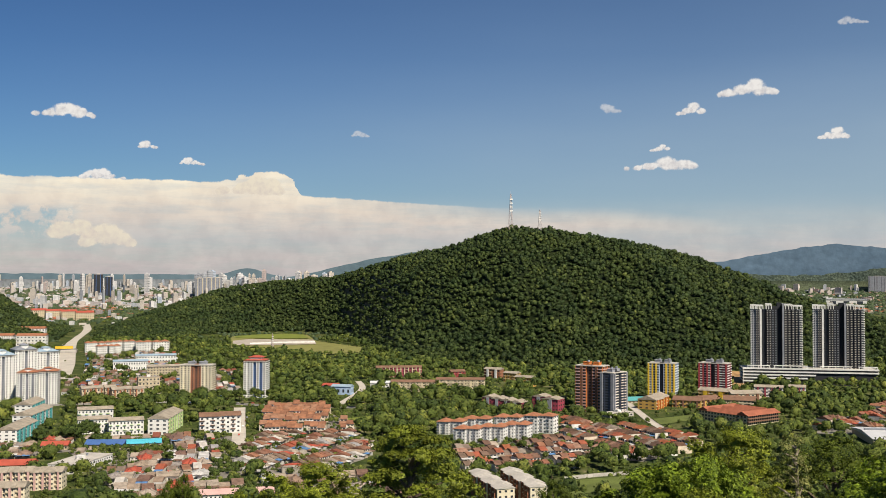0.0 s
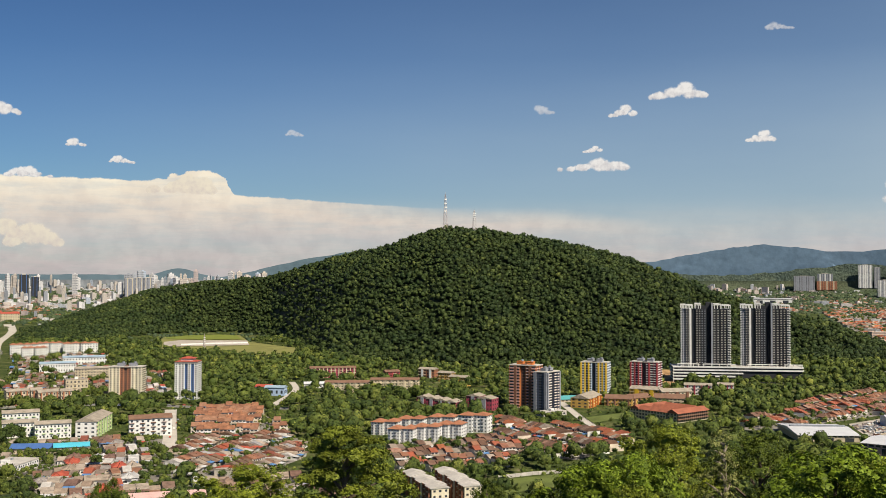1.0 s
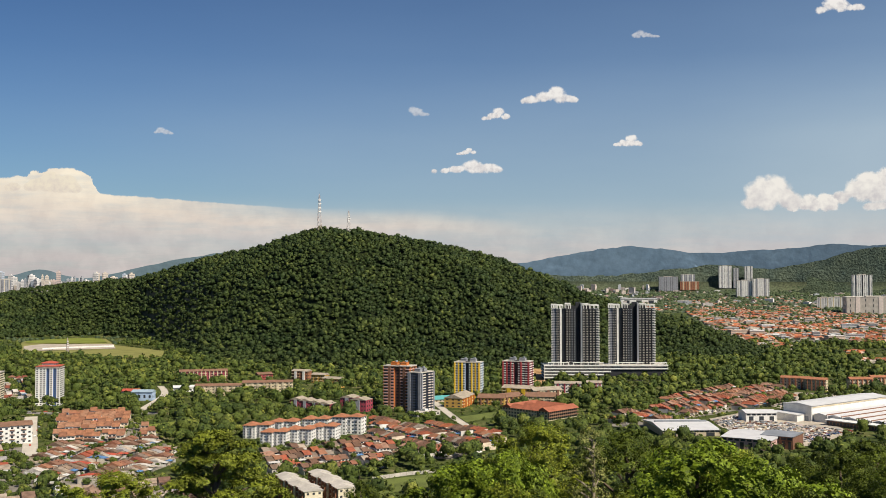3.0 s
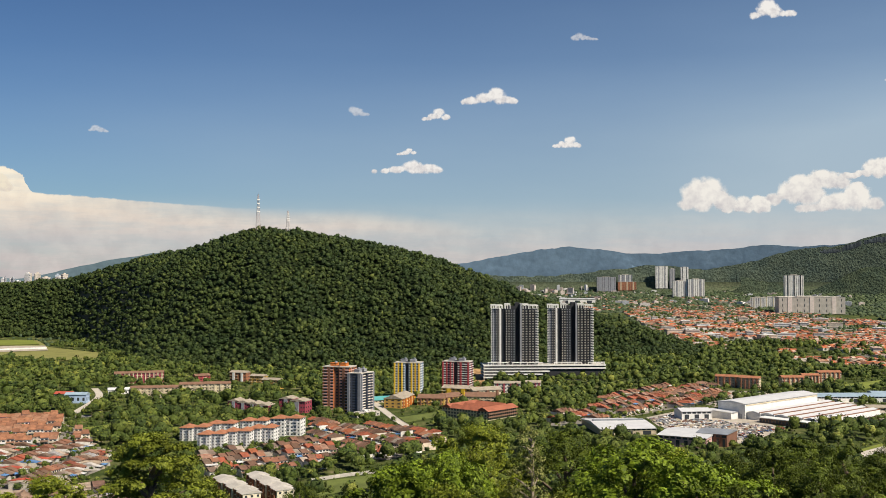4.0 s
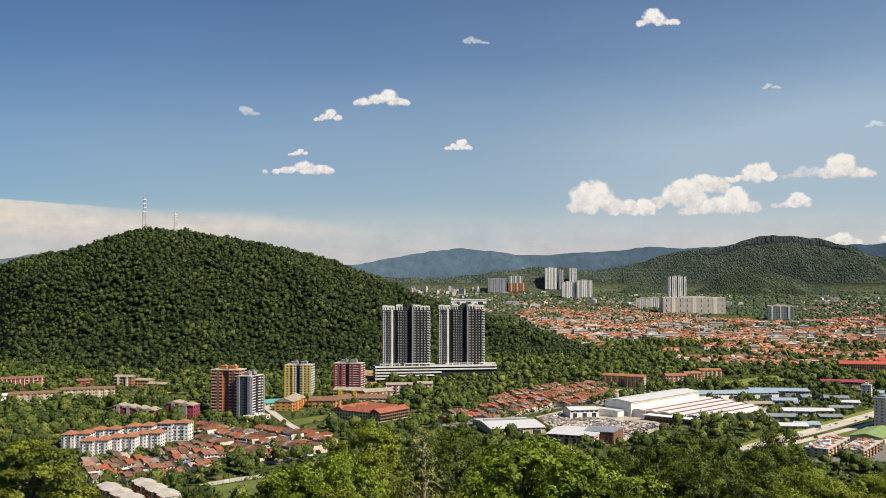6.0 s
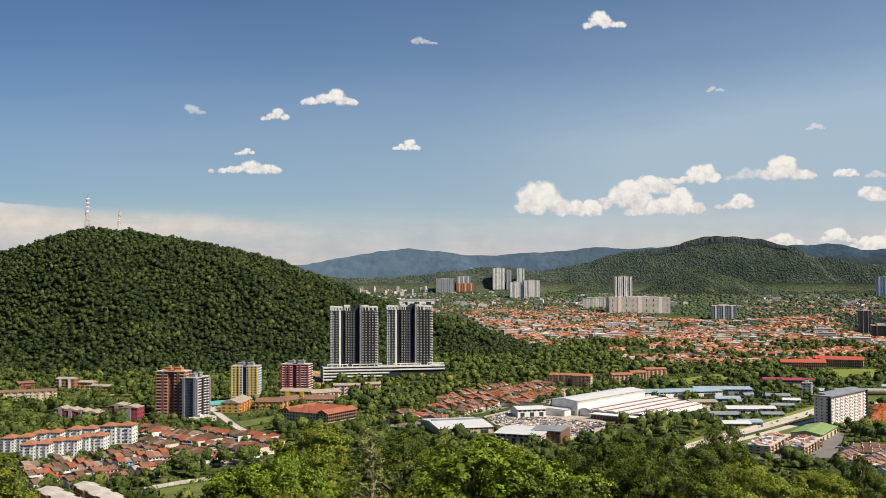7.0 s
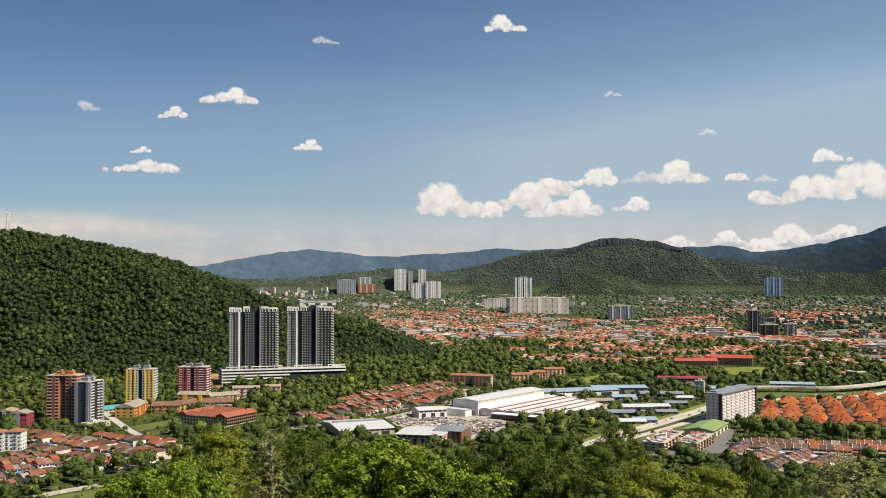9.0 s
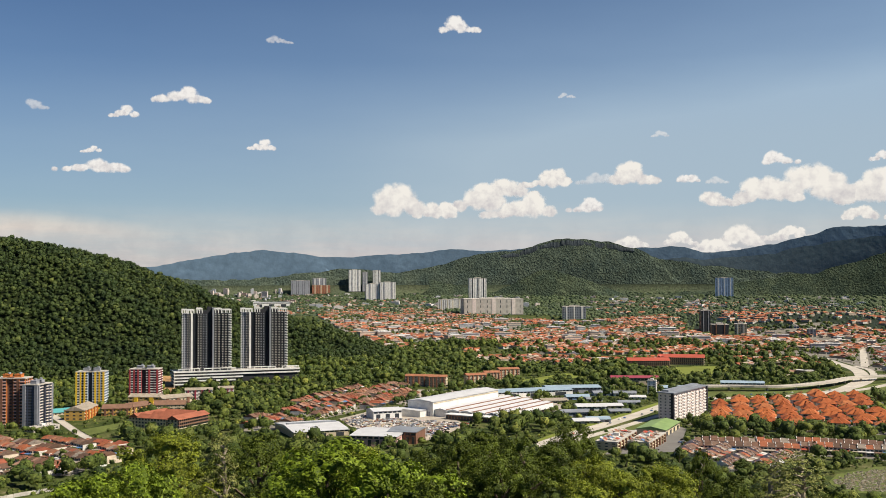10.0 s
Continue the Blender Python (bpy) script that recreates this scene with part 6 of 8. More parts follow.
# ---- clutter of the scrap yard and parked cars ----
def heaps(name, poly, n, mats, label, category, lo, hi):
    g = Geo()
    xs, ys = [p[0] for p in poly], [p[1] for p in poly]
    made = 0
    while made < n:
        x, y = rng.uniform(min(xs), max(xs)), rng.uniform(min(ys), max(ys))
        if not inside(poly, x, y):
            continue
        i, j = cells(x, y)
        if taken[i, j] == 1:
            made += 1
            continue
        k = Geo().box(-1, 1, -1, 1, -0.2, 1)
        sx, sy, sz, t = rng.uniform(lo, hi), rng.uniform(lo, hi), rng.uniform(0.6, 1.8), rng.uniform(0, 6.3)
        b = len(g.v)
        tilt = rng.uniform(-0.3, 0.3)
        g.v += [(x + (a * math.cos(t) - c * math.sin(t)) * sx, y + (a * math.sin(t) + c * math.cos(t)) * sy, max(0.1, 0.2 + h * sz + tilt * a)) for a, c, h in k.v]
        g.f += [tuple(b + q for q in f) for f in k.f]
        g.s += [int(rng.integers(len(mats)))] * 6
        made += 1
    ob = new(name, g.mesh(name, *mats))
    return tagged(ob, label, category, kind="stuff")


heaps("scrap_heap", [(483, 1027), (565, 1086), (586, 984), (576, 932), (500, 873), (465, 944)], 1300, (M_steel, M_sheetgrey, M_brown, M_concrete, M_sheetgrey, M_wallbeige, M_asphalt, M_wallwhite), "heaps of scrap metal and crates in the yard", "scrap", 0.5, 1.9)


def car_kind(mat, label):
    """A parked saloon car."""
    root = new("car")
    prof = [(-2.15, 0.45), (-2.1, 0.85), (-1.5, 0.95), (-0.9, 1.42), (0.6, 1.45), (1.25, 1.0), (2.1, 0.85), (2.2, 0.45)]
    n = len(prof)
    body = Geo().add([(x, -0.85, z) for x, z in prof] + [(x, 0.85, z) for x, z in prof], [tuple(range(n)), tuple(reversed(range(n, 2 * n)))] + [(i, n + i, n + (i + 1) % n, (i + 1) % n) for i in range(n)])
    part("body", body, mat, root)
    part("windscreen", Geo().add([(-1.46, -0.75, 1.0), (-0.92, -0.7, 1.43), (-0.92, 0.7, 1.43), (-1.46, 0.75, 1.0)], [(0, 1, 2, 3)]), M_glass, root)
    for x in (-1.35, 1.35):
        for y in (-0.8, 0.8):
            tyre = part("wheel", Geo().tube((x, y - 0.1, 0.32), (x, y + 0.1, 0.32), 0.32, 0.32, 8), M_walldark, root)
            part("rim", Geo().tube((x, y - 0.11, 0.32), (x, y + 0.11, 0.32), 0.17, 0.17, 6), M_sheetgrey, tyre)
    return tagged(root, label, "car", "parked cars")


def park(kinds_, pts, n, along, spread):
    """Cars in a loose row along a line of two points."""
    (ax, ay), (bx, by) = pts[0], pts[-1]
    head = math.degrees(math.atan2(by - ay, bx - ax))
    for i in range(n):
        t = (i + rng.uniform(0, 0.6)) / n
        off = rng.uniform(-spread, spread)
        x, y = ax + (bx - ax) * t - off * math.sin(radians(head)), ay + (by - ay) * t + off * math.cos(radians(head))
        k = kinds_[int(rng.integers(len(kinds_)))]
        ob = copy_thing(k, Matrix()) if k.get("placed") else k
        k["placed"] = 1
        ob.matrix_basis = pose(x, y, 0.35, 0, 0, head + along + rng.uniform(-4, 4))


cars = [car_kind(M_wallwhite, "small white car parked on the paving"), car_kind(M_tilered, "small red car parked on the paving"), car_kind(M_sheetgrey, "small silver car parked on the paving"), car_kind(M_walldark, "small black car parked on the paving"), car_kind(M_blue, "small blue car parked on the paving")]
park(cars, [(501, 885), (593, 942)], 26, 90, 6)
park(cars, [(696, 730), (663, 674)], 14, 60, 5)
park(cars, [(-339, 1236), (-209, 1222)], 14, 0, 4)
park(cars, [(973, 972), (1192, 946)], 16, 0, 6)
park(cars, [(621, 810), (834, 916)], 8, 0, 4)
park(cars, [(-223, 1161), (-190, 968)], 8, 0, 5)
# ---- houses ----
def house_kind(name, w, d, eave, rh, roof_mat, label, category, porch=4.5, hip=False, storeys=1, group="", party=True):
    """A house of its own: walls, roof, porch roof, windows and door."""
    root = new(name, Geo().box(-w / 2, w / 2, -d / 2, d / 2, 0, eave).box(-w / 2 - 0.12, -w / 2 + 0.12, -d / 2 - porch, d / 2, 0, eave * 0.55).mesh(name, M_palewalls))
    r = Geo()
    if hip:
        r.hip(-w / 2 - 0.7, w / 2 + 0.7, -d / 2 - 0.7, d / 2 + 0.7, eave, rh)
        r.hip(-w / 2 + 0.6, -w * 0.02, -d / 2 - 3.6, 1, eave - 0.2, rh * 0.82)
        r.hip(w * 0.08, w / 2 + 0.2, -d / 2 - 2.6, 1, eave - 0.6, rh * 0.62)
        r.hip(-w * 0.18, w * 0.2, -d * 0.1, d / 2 + 2.4, eave + 0.1, rh * 0.8)
        r.box(-w * 0.05, w * 0.05, -0.5, 0.5, eave + rh * 0.6, eave + rh + 0.5)
    else:
        r.gable(-w / 2 - 0.02, w / 2 + 0.02, -d / 2 - 0.7, d / 2 + 0.7, eave, rh)
        r.box(-w / 2 - 0.14, -w / 2 + 0.14, -d * 0.32, d * 0.32, eave + rh * 0.3, eave + rh * 0.72)
    part("roof", r, roof_mat, root)
    if porch:
        part("porch_roof", Geo().shed(-w / 2 + 0.1, w / 2 - 0.1, -d / 2 - porch, -d / 2 - 0.02, eave * 0.62 / storeys + (0.8 if storeys == 1 else 1.6), eave * 0.75 / storeys + (0.9 if storeys == 1 else 1.8)), M_porch, root)
    if roof_mat is M_brownroof and party:
        part("party_wall", Geo().gable(-w / 2 - 0.22, -w / 2 + 0.22, -d / 2 - 0.4, d / 2 + 0.4, eave + 0.3, rh), M_wallwhite, root, "white party wall over the roof")
    g = Geo()
    for k in range(storeys):
        z = eave / storeys * k
        for c in (-w * 0.24, w * 0.24):
            g.box(c - w * 0.16, c + w * 0.16, -d / 2 - 0.05, -d / 2 + 0.03, z + 1.0, z + 2.2)
            g.box(c - w * 0.12, c + w * 0.12, d / 2 - 0.03, d / 2 + 0.05, z + 1.0, z + 2.1)
    part("window", g, M_glass, root, "dark windows", "stuff")
    return tagged(root, label, category, group)


def estate(kinds, poly, heading, w, d, street=12.0, lane=6.0, keep=0.97, run=11, jitter=0.0, shift=0.0, porch=4.5, wob=0.0):
    """Fills an outline with rows of houses, back to back, with streets between."""
    c, s = math.cos(radians(heading)), math.sin(radians(heading))
    u = [(x * c + y * s, -x * s + y * c) for x, y in poly]
    lo, hi = [min(p[i] for p in u) for i in (0, 1)], [max(p[i] for p in u) for i in (0, 1)]
    v, k, n = lo[1] + d / 2 + porch + shift, 0, 0
    while v < hi[1] - d / 2:
        x, i = lo[0] + w / 2, 0
        face = 0 if k % 2 == 0 else 180
        while x < hi[0] - w / 2:
            i += 1
            x += w * (1 + jitter * rng.uniform(-0.15, 0.3))
            if i % run == 0:
                x += 6
                continue
            px, py = x * c - v * s, x * s + v * c
            if not inside(poly, px, py) or rng.random() > keep:
                continue
            m = pose(px, py, 0, 0, 0, heading + face + rng.uniform(-wob, wob))
            if not is_free(m, -w * 0.42, w * 0.42, -d / 2 - porch * 0.8, d / 2 * 0.9):
                continue
            kd = kinds[int(rng.integers(len(kinds)))]
            plots.append((math.hypot(px, py), len(plots), kd, m @ pose(0, float(rng.uniform(-1.2, 1.2)), 0) @ Matrix.Diagonal((1, 1, float(rng.uniform(0.85, 1.22)), 1))))
            pending.append((m, -w * 0.5, w * 0.5, -d / 2 - porch, d / 2))
            n += 1
        v += d + (lane if k % 2 == 0 else street + 2 * porch)
        k += 1
    for q in pending:
        take(*q, margin=0.5)
    pending.clear()
    return n


pending, plots = [], []
old1 = [house_kind("terrace_house", 6.5, 14, 3.6, 2.3, M_oldroof, "single-storey terrace house with weathered brown roof", "terrace house", group="old terraces"),
        house_kind("terrace_house", 6.5, 15, 3.9, 2.7, M_oldroof, "terrace house with stained tiled roof and porch", "terrace house", group="old terraces"),
        house_kind("terrace_house", 6.5, 13, 4.6, 2.2, M_oldroof, "extended terrace house with patched roof", "terrace house", group="old terraces")]
old1 += [house_kind("bungalow", 9.5, 11, 3.6, 2.6, M_oldroof, "small bungalow with a hipped tiled roof", "bungalow", hip=True, group="bungalows"),
         house_kind("terrace_house", 6.5, 15, 4.4, 0.9, M_porch, "terrace house with a low sheet metal roof", "terrace house", group="old terraces")]
old3 = [house_kind("linked_house", 6.6, 13, 6.2, 3.2, M_brownroof, "linked house with dark brown roof and white party wall", "terrace house", storeys=2, group="brown linked houses"),
        house_kind("linked_house", 6.6, 12, 6.0, 2.8, M_brownroof, "linked house with a brown tiled roof and porch", "terrace house", storeys=2, group="brown linked houses")]
old4 = [house_kind("link_house", 6.6, 14, 6.0, 2.6, M_brownroof, "linked house with a long brown tiled roof", "terrace house", storeys=2, group="brown linked rows", party=False),
        house_kind("link_house", 6.6, 13, 5.6, 2.2, M_terracotta, "linked house with a reddish tiled roof and porch", "terrace house", storeys=2, group="brown linked rows", party=False)]
pale = [house_kind("terrace_house", 8.5, 15, 3.6, 1.7, M_paleroof, "low house with a pale weathered roof", "terrace house", group="weathered houses"),
        house_kind("terrace_house", 8.5, 17, 4.4, 2.2, M_paleroof, "extended house with a stained pale roof", "terrace house", group="weathered houses"),
        house_kind("bungalow", 12, 13, 3.8, 2.6, M_paleroof, "broad bungalow with a weathered hipped roof", "bungalow", hip=True, group="weathered bungalows")]
terra = [house_kind("terracotta_house", 8.5, 13, 5.0, 2.6, M_terracotta, "house with a weathered terracotta gable roof", "house", group="terracotta houses"),
         house_kind("terracotta_house", 11, 12, 4.4, 2.8, M_terracotta, "house with a hipped terracotta roof", "house", hip=True, group="terracotta houses")]
clay = [house_kind("clay_roofed_house", 7.2, 13, 6.2, 3.0, M_clay, "linked house with bright clay tile roof", "house", storeys=2, group="clay roofed houses")]
villa = [house_kind("villa", 21, 15, 6.2, 4.6, M_villaroof, "semi-detached villa with orange hipped clay roof", "villa", hip=True, storeys=2, porch=3.0, group="orange villas"),
         house_kind("villa", 18, 16, 6.6, 5.2, M_villaroof, "villa with steep orange clay roof", "villa", hip=True, storeys=2, porch=3.0, group="orange villas")]


def paved(name, poly):
    patch(name, poly, M_street, "pale streets and paved yards between houses", "pavement", 0.1, block=0)


count = 0
ESTATE_1 = [(-205, 1171), (-139, 1192), (-85, 1034), (-97, 997), (-172, 996)]
paved("pavement_estate_1", ESTATE_1)
count += estate(clay, ESTATE_1, 4, 7.2, 12, street=18, lane=9, porch=3.5)
ESTATE_2 = [(-185, 961), (-136, 982), (-74, 977), (-64, 862), (-96, 789), (-154, 802)]
paved("pavement_estate_2", ESTATE_2)
count += estate(old1[:3] + old1[4:] + old4[1:], ESTATE_2, 70, 6.5, 15, street=11, lane=1.0, porch=4)
ESTATE_3 = [(-413, 920), (-331, 959), (-194, 981), (-153, 793), (-184, 746), (-233, 733), (-322, 892), (-375, 837)]
paved("pavement_estate_3", ESTATE_3)
count += estate(pale + pale[2:] + old1[:2], ESTATE_3, 13, 8.5, 15, keep=0.92, jitter=0.8, wob=13, street=9, lane=2.5, porch=3.5)
ESTATE_4 = [(-250, 780), (-184, 746), (-62, 790), (-32, 710), (-220, 694)]
paved("pavement_estate_4", ESTATE_4)
count += estate(pale, ESTATE_4, 13, 8.5, 15, keep=0.92, jitter=0.5, wob=6, street=6, lane=2.5, porch=3.5)
ESTATE_5 = [(8, 952), (113, 960), (124, 922), (123, 881), (104, 822), (62, 806), (10, 816)]
paved("pavement_estate_5", ESTATE_5)
count += estate(old4 + old1[:1], ESTATE_5, 18, 6.5, 14, street=8, lane=2.5)
ESTATE_6 = [(130, 1103), (154, 1062), (192, 1017), (236, 975), (222, 912), (165, 850), (135, 865), (124, 922), (117, 973)]
paved("pavement_estate_6", ESTATE_6)
count += estate(old4, ESTATE_6, -68, 6.6, 13, jitter=0.2, street=9, lane=2.5)
ESTATE_7 = [(381, 1055), (444, 1138), (512, 1214), (611, 1309), (729, 1326), (659, 1180), (553, 1106), (461, 1046), (403, 1001), (364, 1007)]
paved("pavement_estate_7", ESTATE_7)
count += estate(terra, ESTATE_7, 39, 9, 13, keep=0.86, jitter=0.5, wob=6, street=10)
ESTATE_8 = [(732, 741), (812, 699), (856, 606), (771, 546), (727, 613), (607, 578), (589, 605)]
paved("pavement_estate_8", ESTATE_8)
ESTATE_9 = [(778, 805), (906, 895), (1016, 937), (1081, 911), (1179, 834), (899, 636), (840, 709), (795, 756)]
paved("pavement_estate_9", ESTATE_9)
count += estate(villa, ESTATE_9, -45, 23, 16, street=17, lane=12, keep=0.96, porch=3, wob=10, run=9, jitter=0.3)
ESTATE_10 = [(2021, 1718), (2141, 1633), (1896, 1339), (1507, 1064), (1507, 1128), (1779, 1498)]
paved("pavement_estate_10", ESTATE_10)
count += estate(old1, ESTATE_10, 20, 8, 14, keep=0.8, wob=6)
ESTATE_11 = [(-453, 1714), (-321, 1617), (-257, 1313), (-274, 1277), (-346, 1311)]
count += estate(old1, ESTATE_11, 20, 8, 14, keep=0.75, wob=10, jitter=0.7)
ESTATE_12 = [(-737, 2094), (-502, 1982), (-332, 1312), (-481, 1308)]
count += estate(old1, ESTATE_12, 10, 9, 14, keep=0.62, wob=10, jitter=0.8)


def terrace(kinds, p0, p1, w, d, porch=4.5):
    """One row of houses along a street, facing right of the way from p0 to p1."""
    n = max(1, int(math.hypot(p1[0] - p0[0], p1[1] - p0[1]) / w))
    head = math.degrees(math.atan2(p1[1] - p0[1], p1[0] - p0[0]))
    for i in range(n):
        t = (i + 0.5) / n
        m = pose(p0[0] + (p1[0] - p0[0]) * t, p0[1] + (p1[1] - p0[1]) * t, 0, 0, 0, head)
        take(m, -w / 2, w / 2, -d / 2 - porch - 4, d / 2)
        kd = kinds[int(rng.integers(len(kinds)))]
        plots.append((math.hypot(m.translation.x, m.translation.y), len(plots), kd, m @ Matrix.Diagonal((1, 1, float(rng.uniform(0.95, 1.08)), 1))))


for p0, p1 in (((667, 680), (730, 619)), ((684, 699), (748, 638)), ((740, 626), (792, 566)), ((758, 646), (815, 580))):
    terrace(old3, p0, p1, 6.6, 12)
for p0, p1 in (((607, 592), (690, 632)), ((630, 634), (690, 664)), ((631, 660), (676, 688)), ((625, 575), (705, 612))):
    terrace(old3 + terra[:1], p0, p1, 6.6, 12)


def settle_plots():
    """The nearest houses stand as things of their own, the rest in one joined mass."""
    made = {}
    mass = Geo()
    swap = {M_palewalls.name: 0, M_oldroof.name: 1, M_porch.name: 2, M_glass.name: 3, M_clay.name: 1, M_villaroof.name: 1, M_brownroof.name: 1, M_paleroof.name: 1, M_terracotta.name: 1, M_wallwhite.name: 0}
    for dist, _, kd, m in sorted(plots, key=lambda q: q[:2]):
        made[kd["group"]] = made.get(kd["group"], 0) + 1
        if made[kd["group"]] <= 170:
            ob = copy_thing(kd, Matrix()) if kd.get("placed") else kd
            kd["placed"] = 1
            ob.matrix_basis = m
            continue
        for ob in (kd, *kd.children):
            b = len(mass.v)
            mass.v += [tuple(m @ v.co) for v in ob.data.vertices]
            mass.f += [tuple(b + i for i in q.vertices) for q in ob.data.polygons]
            mass.s += [swap[ob.data.materials[0].name]] * len(ob.data.polygons)
    ob = new("terrace_rows", mass.mesh("terrace_rows", M_farwall, M_oldroof_mass, M_porch_mass, M_glass))
    tagged(ob, "rows of terrace houses with brown and red roofs", "houses", kind="stuff")


settle_plots()


def far_houses(name, poly, n, label, heading, size=1.0, spread=8.0, roof=None):
    """Distant rows of small houses, joined."""
    g = Geo()
    xs, ys = [p[0] for p in poly], [p[1] for p in poly]
    c, s = math.cos(radians(heading)), math.sin(radians(heading))
    made = 0
    for _ in range(n * 6):
        x, y = rng.uniform(min(xs), max(xs)), rng.uniform(min(ys), max(ys))
        if made >= n or not inside(poly, x, y):
            continue
        w0 = math.hypot(x, y)
        d0 = w0 if w0 < 2500 else 2500 - 2300 * math.log(1 - (w0 - 2500) / 2300)
        f = w0 / d0
        z = height_at(x, y)
        if noise.noise((x * 0.006, y * 0.006, 4.0)) < -0.12:
            continue
        i, j = cells(x, y)
        if w0 < 2450 and taken[i, j]:
            continue
        taken[i, j] = 1
        count_row = int(rng.integers(2, 6))
        h = rng.uniform(3.4, 6.5) * f * size
        w, d, r = 7.5 * count_row * f * size * 0.5, rng.uniform(10, 15) * f * size * 0.5, rng.uniform(2.2, 3.4) * f * size
        t = radians(heading + rng.normal(0, spread) + (90 if rng.random() < 0.4 else 0))
        k = Geo()
        k.box(-w, w, -d, d, -1, h)
        nv = len(k.v)
        k.slot = 1
        step = 2 * w / count_row
        if rng.random() < 0.14:
            k.slot = 0
            k.box(-w * 1.02, w * 1.02, -d * 1.3, d * 1.3, h, h + 1.2 * f)
            count_row = 0
        for q in range(count_row):
            if rng.random() < 0.93:
                k.gable(-w + q * step, -w + (q + 1) * step - 0.05 * f, -d * 1.1, d * 1.1, h + rng.uniform(0, 0.4) * f, r)
        ct, st = math.cos(t), math.sin(t)
        b = len(g.v)
        g.v += [(x + a * ct - e * st, y + a * st + e * ct, z + u) for a, e, u in k.v]
        g.f += [tuple(b + i_ for i_ in q) for q in k.f]
        g.s += k.s
        made += 1
    ob = new(name, g.mesh(name, M_farwall, roof or M_farroof))
    return tagged(ob, label, "houses", kind="stuff")


TOWN = [(1601, 3635), (1894, 3840), (2090, 3619), (2115, 3090), (2098, 2735), (2480, 2662), (1987, 1964), (2000, 1898), (2214, 2038), (2359, 1927), (2376, 1677), (1714, 1210), (1668, 1377), (1611, 1610), (1472, 1702), (1191, 1553), (1394, 2038), (1318, 2198), (1152, 2099), (1154, 2308)]
patch("pavement_town", TOWN, M_townfloor, "pale streets and yards of the distant town", "pavement", 0.6, block=0)
far_houses("far_town_houses", TOWN, 2300, "distant town of red and brown roofed houses", 12)
NEAR_TOWN = [(1040, 1600), (1126, 1400), (1288, 1470), (1500, 1480), (1640, 1600), (1560, 2034), (1370, 2003), (1150, 1880)]
far_houses("near_town_houses", NEAR_TOWN, 430, "clusters of brown roofed houses among trees", 12)
far_houses("hillfoot_houses", [(1163, 2357), (1306, 2375), (1130, 2018), (1038, 2035)], 45, "orange roofed houses at the wood's edge", 10, 1.2)
far_houses("valley_houses", [(2844, 3507), (3122, 3458), (3313, 3078), (3406, 2497), (2482, 1769), (2252, 2073), (2602, 2792), (2490, 3037)], 600, "distant red roofed houses below the ridge", 8)
far_houses("plain_houses", [(-2011, 4353), (-1550, 4539), (-1156, 4653), (-1004, 4044), (-1046, 3167), (-1324, 2870)], 330, "crowded pale houses on the distant plain", 8)
far_houses("grey_roofed_terraces", [(-1490, 3306), (-1385, 3497), (-1214, 3475), (-1078, 3109), (-1164, 2942), (-1254, 2784)], 130, "terraces with pale blue-grey roofs", 6, 1.0, 4.0, M_greyroof)
far_houses("plain_houses_far", [(1601, 4521), (2074, 4323), (2531, 3876), (2251, 3617), (1931, 3915), (1480, 3565), (1505, 4046)], 260, "pale roofs among woods across the valley", 8)
far_houses("road_shops", [(1953, 1931), (2177, 2004), (2122, 1700), (1997, 1509), (1306, 1100), (1308, 1193), (1437, 1392), (1627, 1642)], 150, "shops and workshops along the town road", 10, 1.2)


M_shops = choice("pale_shop_walls", [(0.72, 0.70, 0.66, 1), (0.64, 0.56, 0.46, 1), (0.76, 0.75, 0.73, 1), (0.60, 0.46, 0.36, 1), (0.50, 0.50, 0.50, 1)], by="island")


def town_blocks(n):
    """Pale shops and offices standing among the distant houses."""
    g = Geo()
    made = 0
    while made < n:
        az, d = rng.uniform(21, 55), math.exp(rng.uniform(math.log(1950), math.log(3900)))
        m = spot(az, d, rng.choice([8, 12, 98, 30]))
        p = m.translation
        if not inside(TOWN, p.x, p.y):
            continue
        made += 1
        w, dp, h, fl = rng.uniform(9, 26), rng.uniform(7, 14), rng.uniform(6, 17), 3
        k = Geo().box(-w, w, -dp, dp, -1, h).box(-w * 0.5, w * 0.1, -dp * 0.4, dp * 0.5, h, h + 2.6)
        k.box(-w - 0.5, w + 0.5, -dp - 0.5, dp + 0.5, h - 0.2, h + 0.6)
        k.slot = 1
        for q in range(fl):
            z = h * (q + 0.35) / fl
            k.box(-w * 0.94, w * 0.94, -dp - 0.25, dp + 0.25, z, z + h / fl * 0.30)
            k.box(-w - 0.25, w + 0.25, -dp * 0.9, dp * 0.9, z, z + h / fl * 0.30)
        b = len(g.v)
        g.v += [tuple(m @ Vector(v)) for v in k.v]
        g.f += [tuple(b + i for i in q) for q in k.f]
        g.s += k.s
        i, j = cells(p.x, p.y)
        taken[i, j] = 1
    tagged(new("town_shops", g.mesh("town_shops", M_shops, F_window)), "pale shops and offices across the distant town", "buildings", kind="stuff")


town_blocks(95)


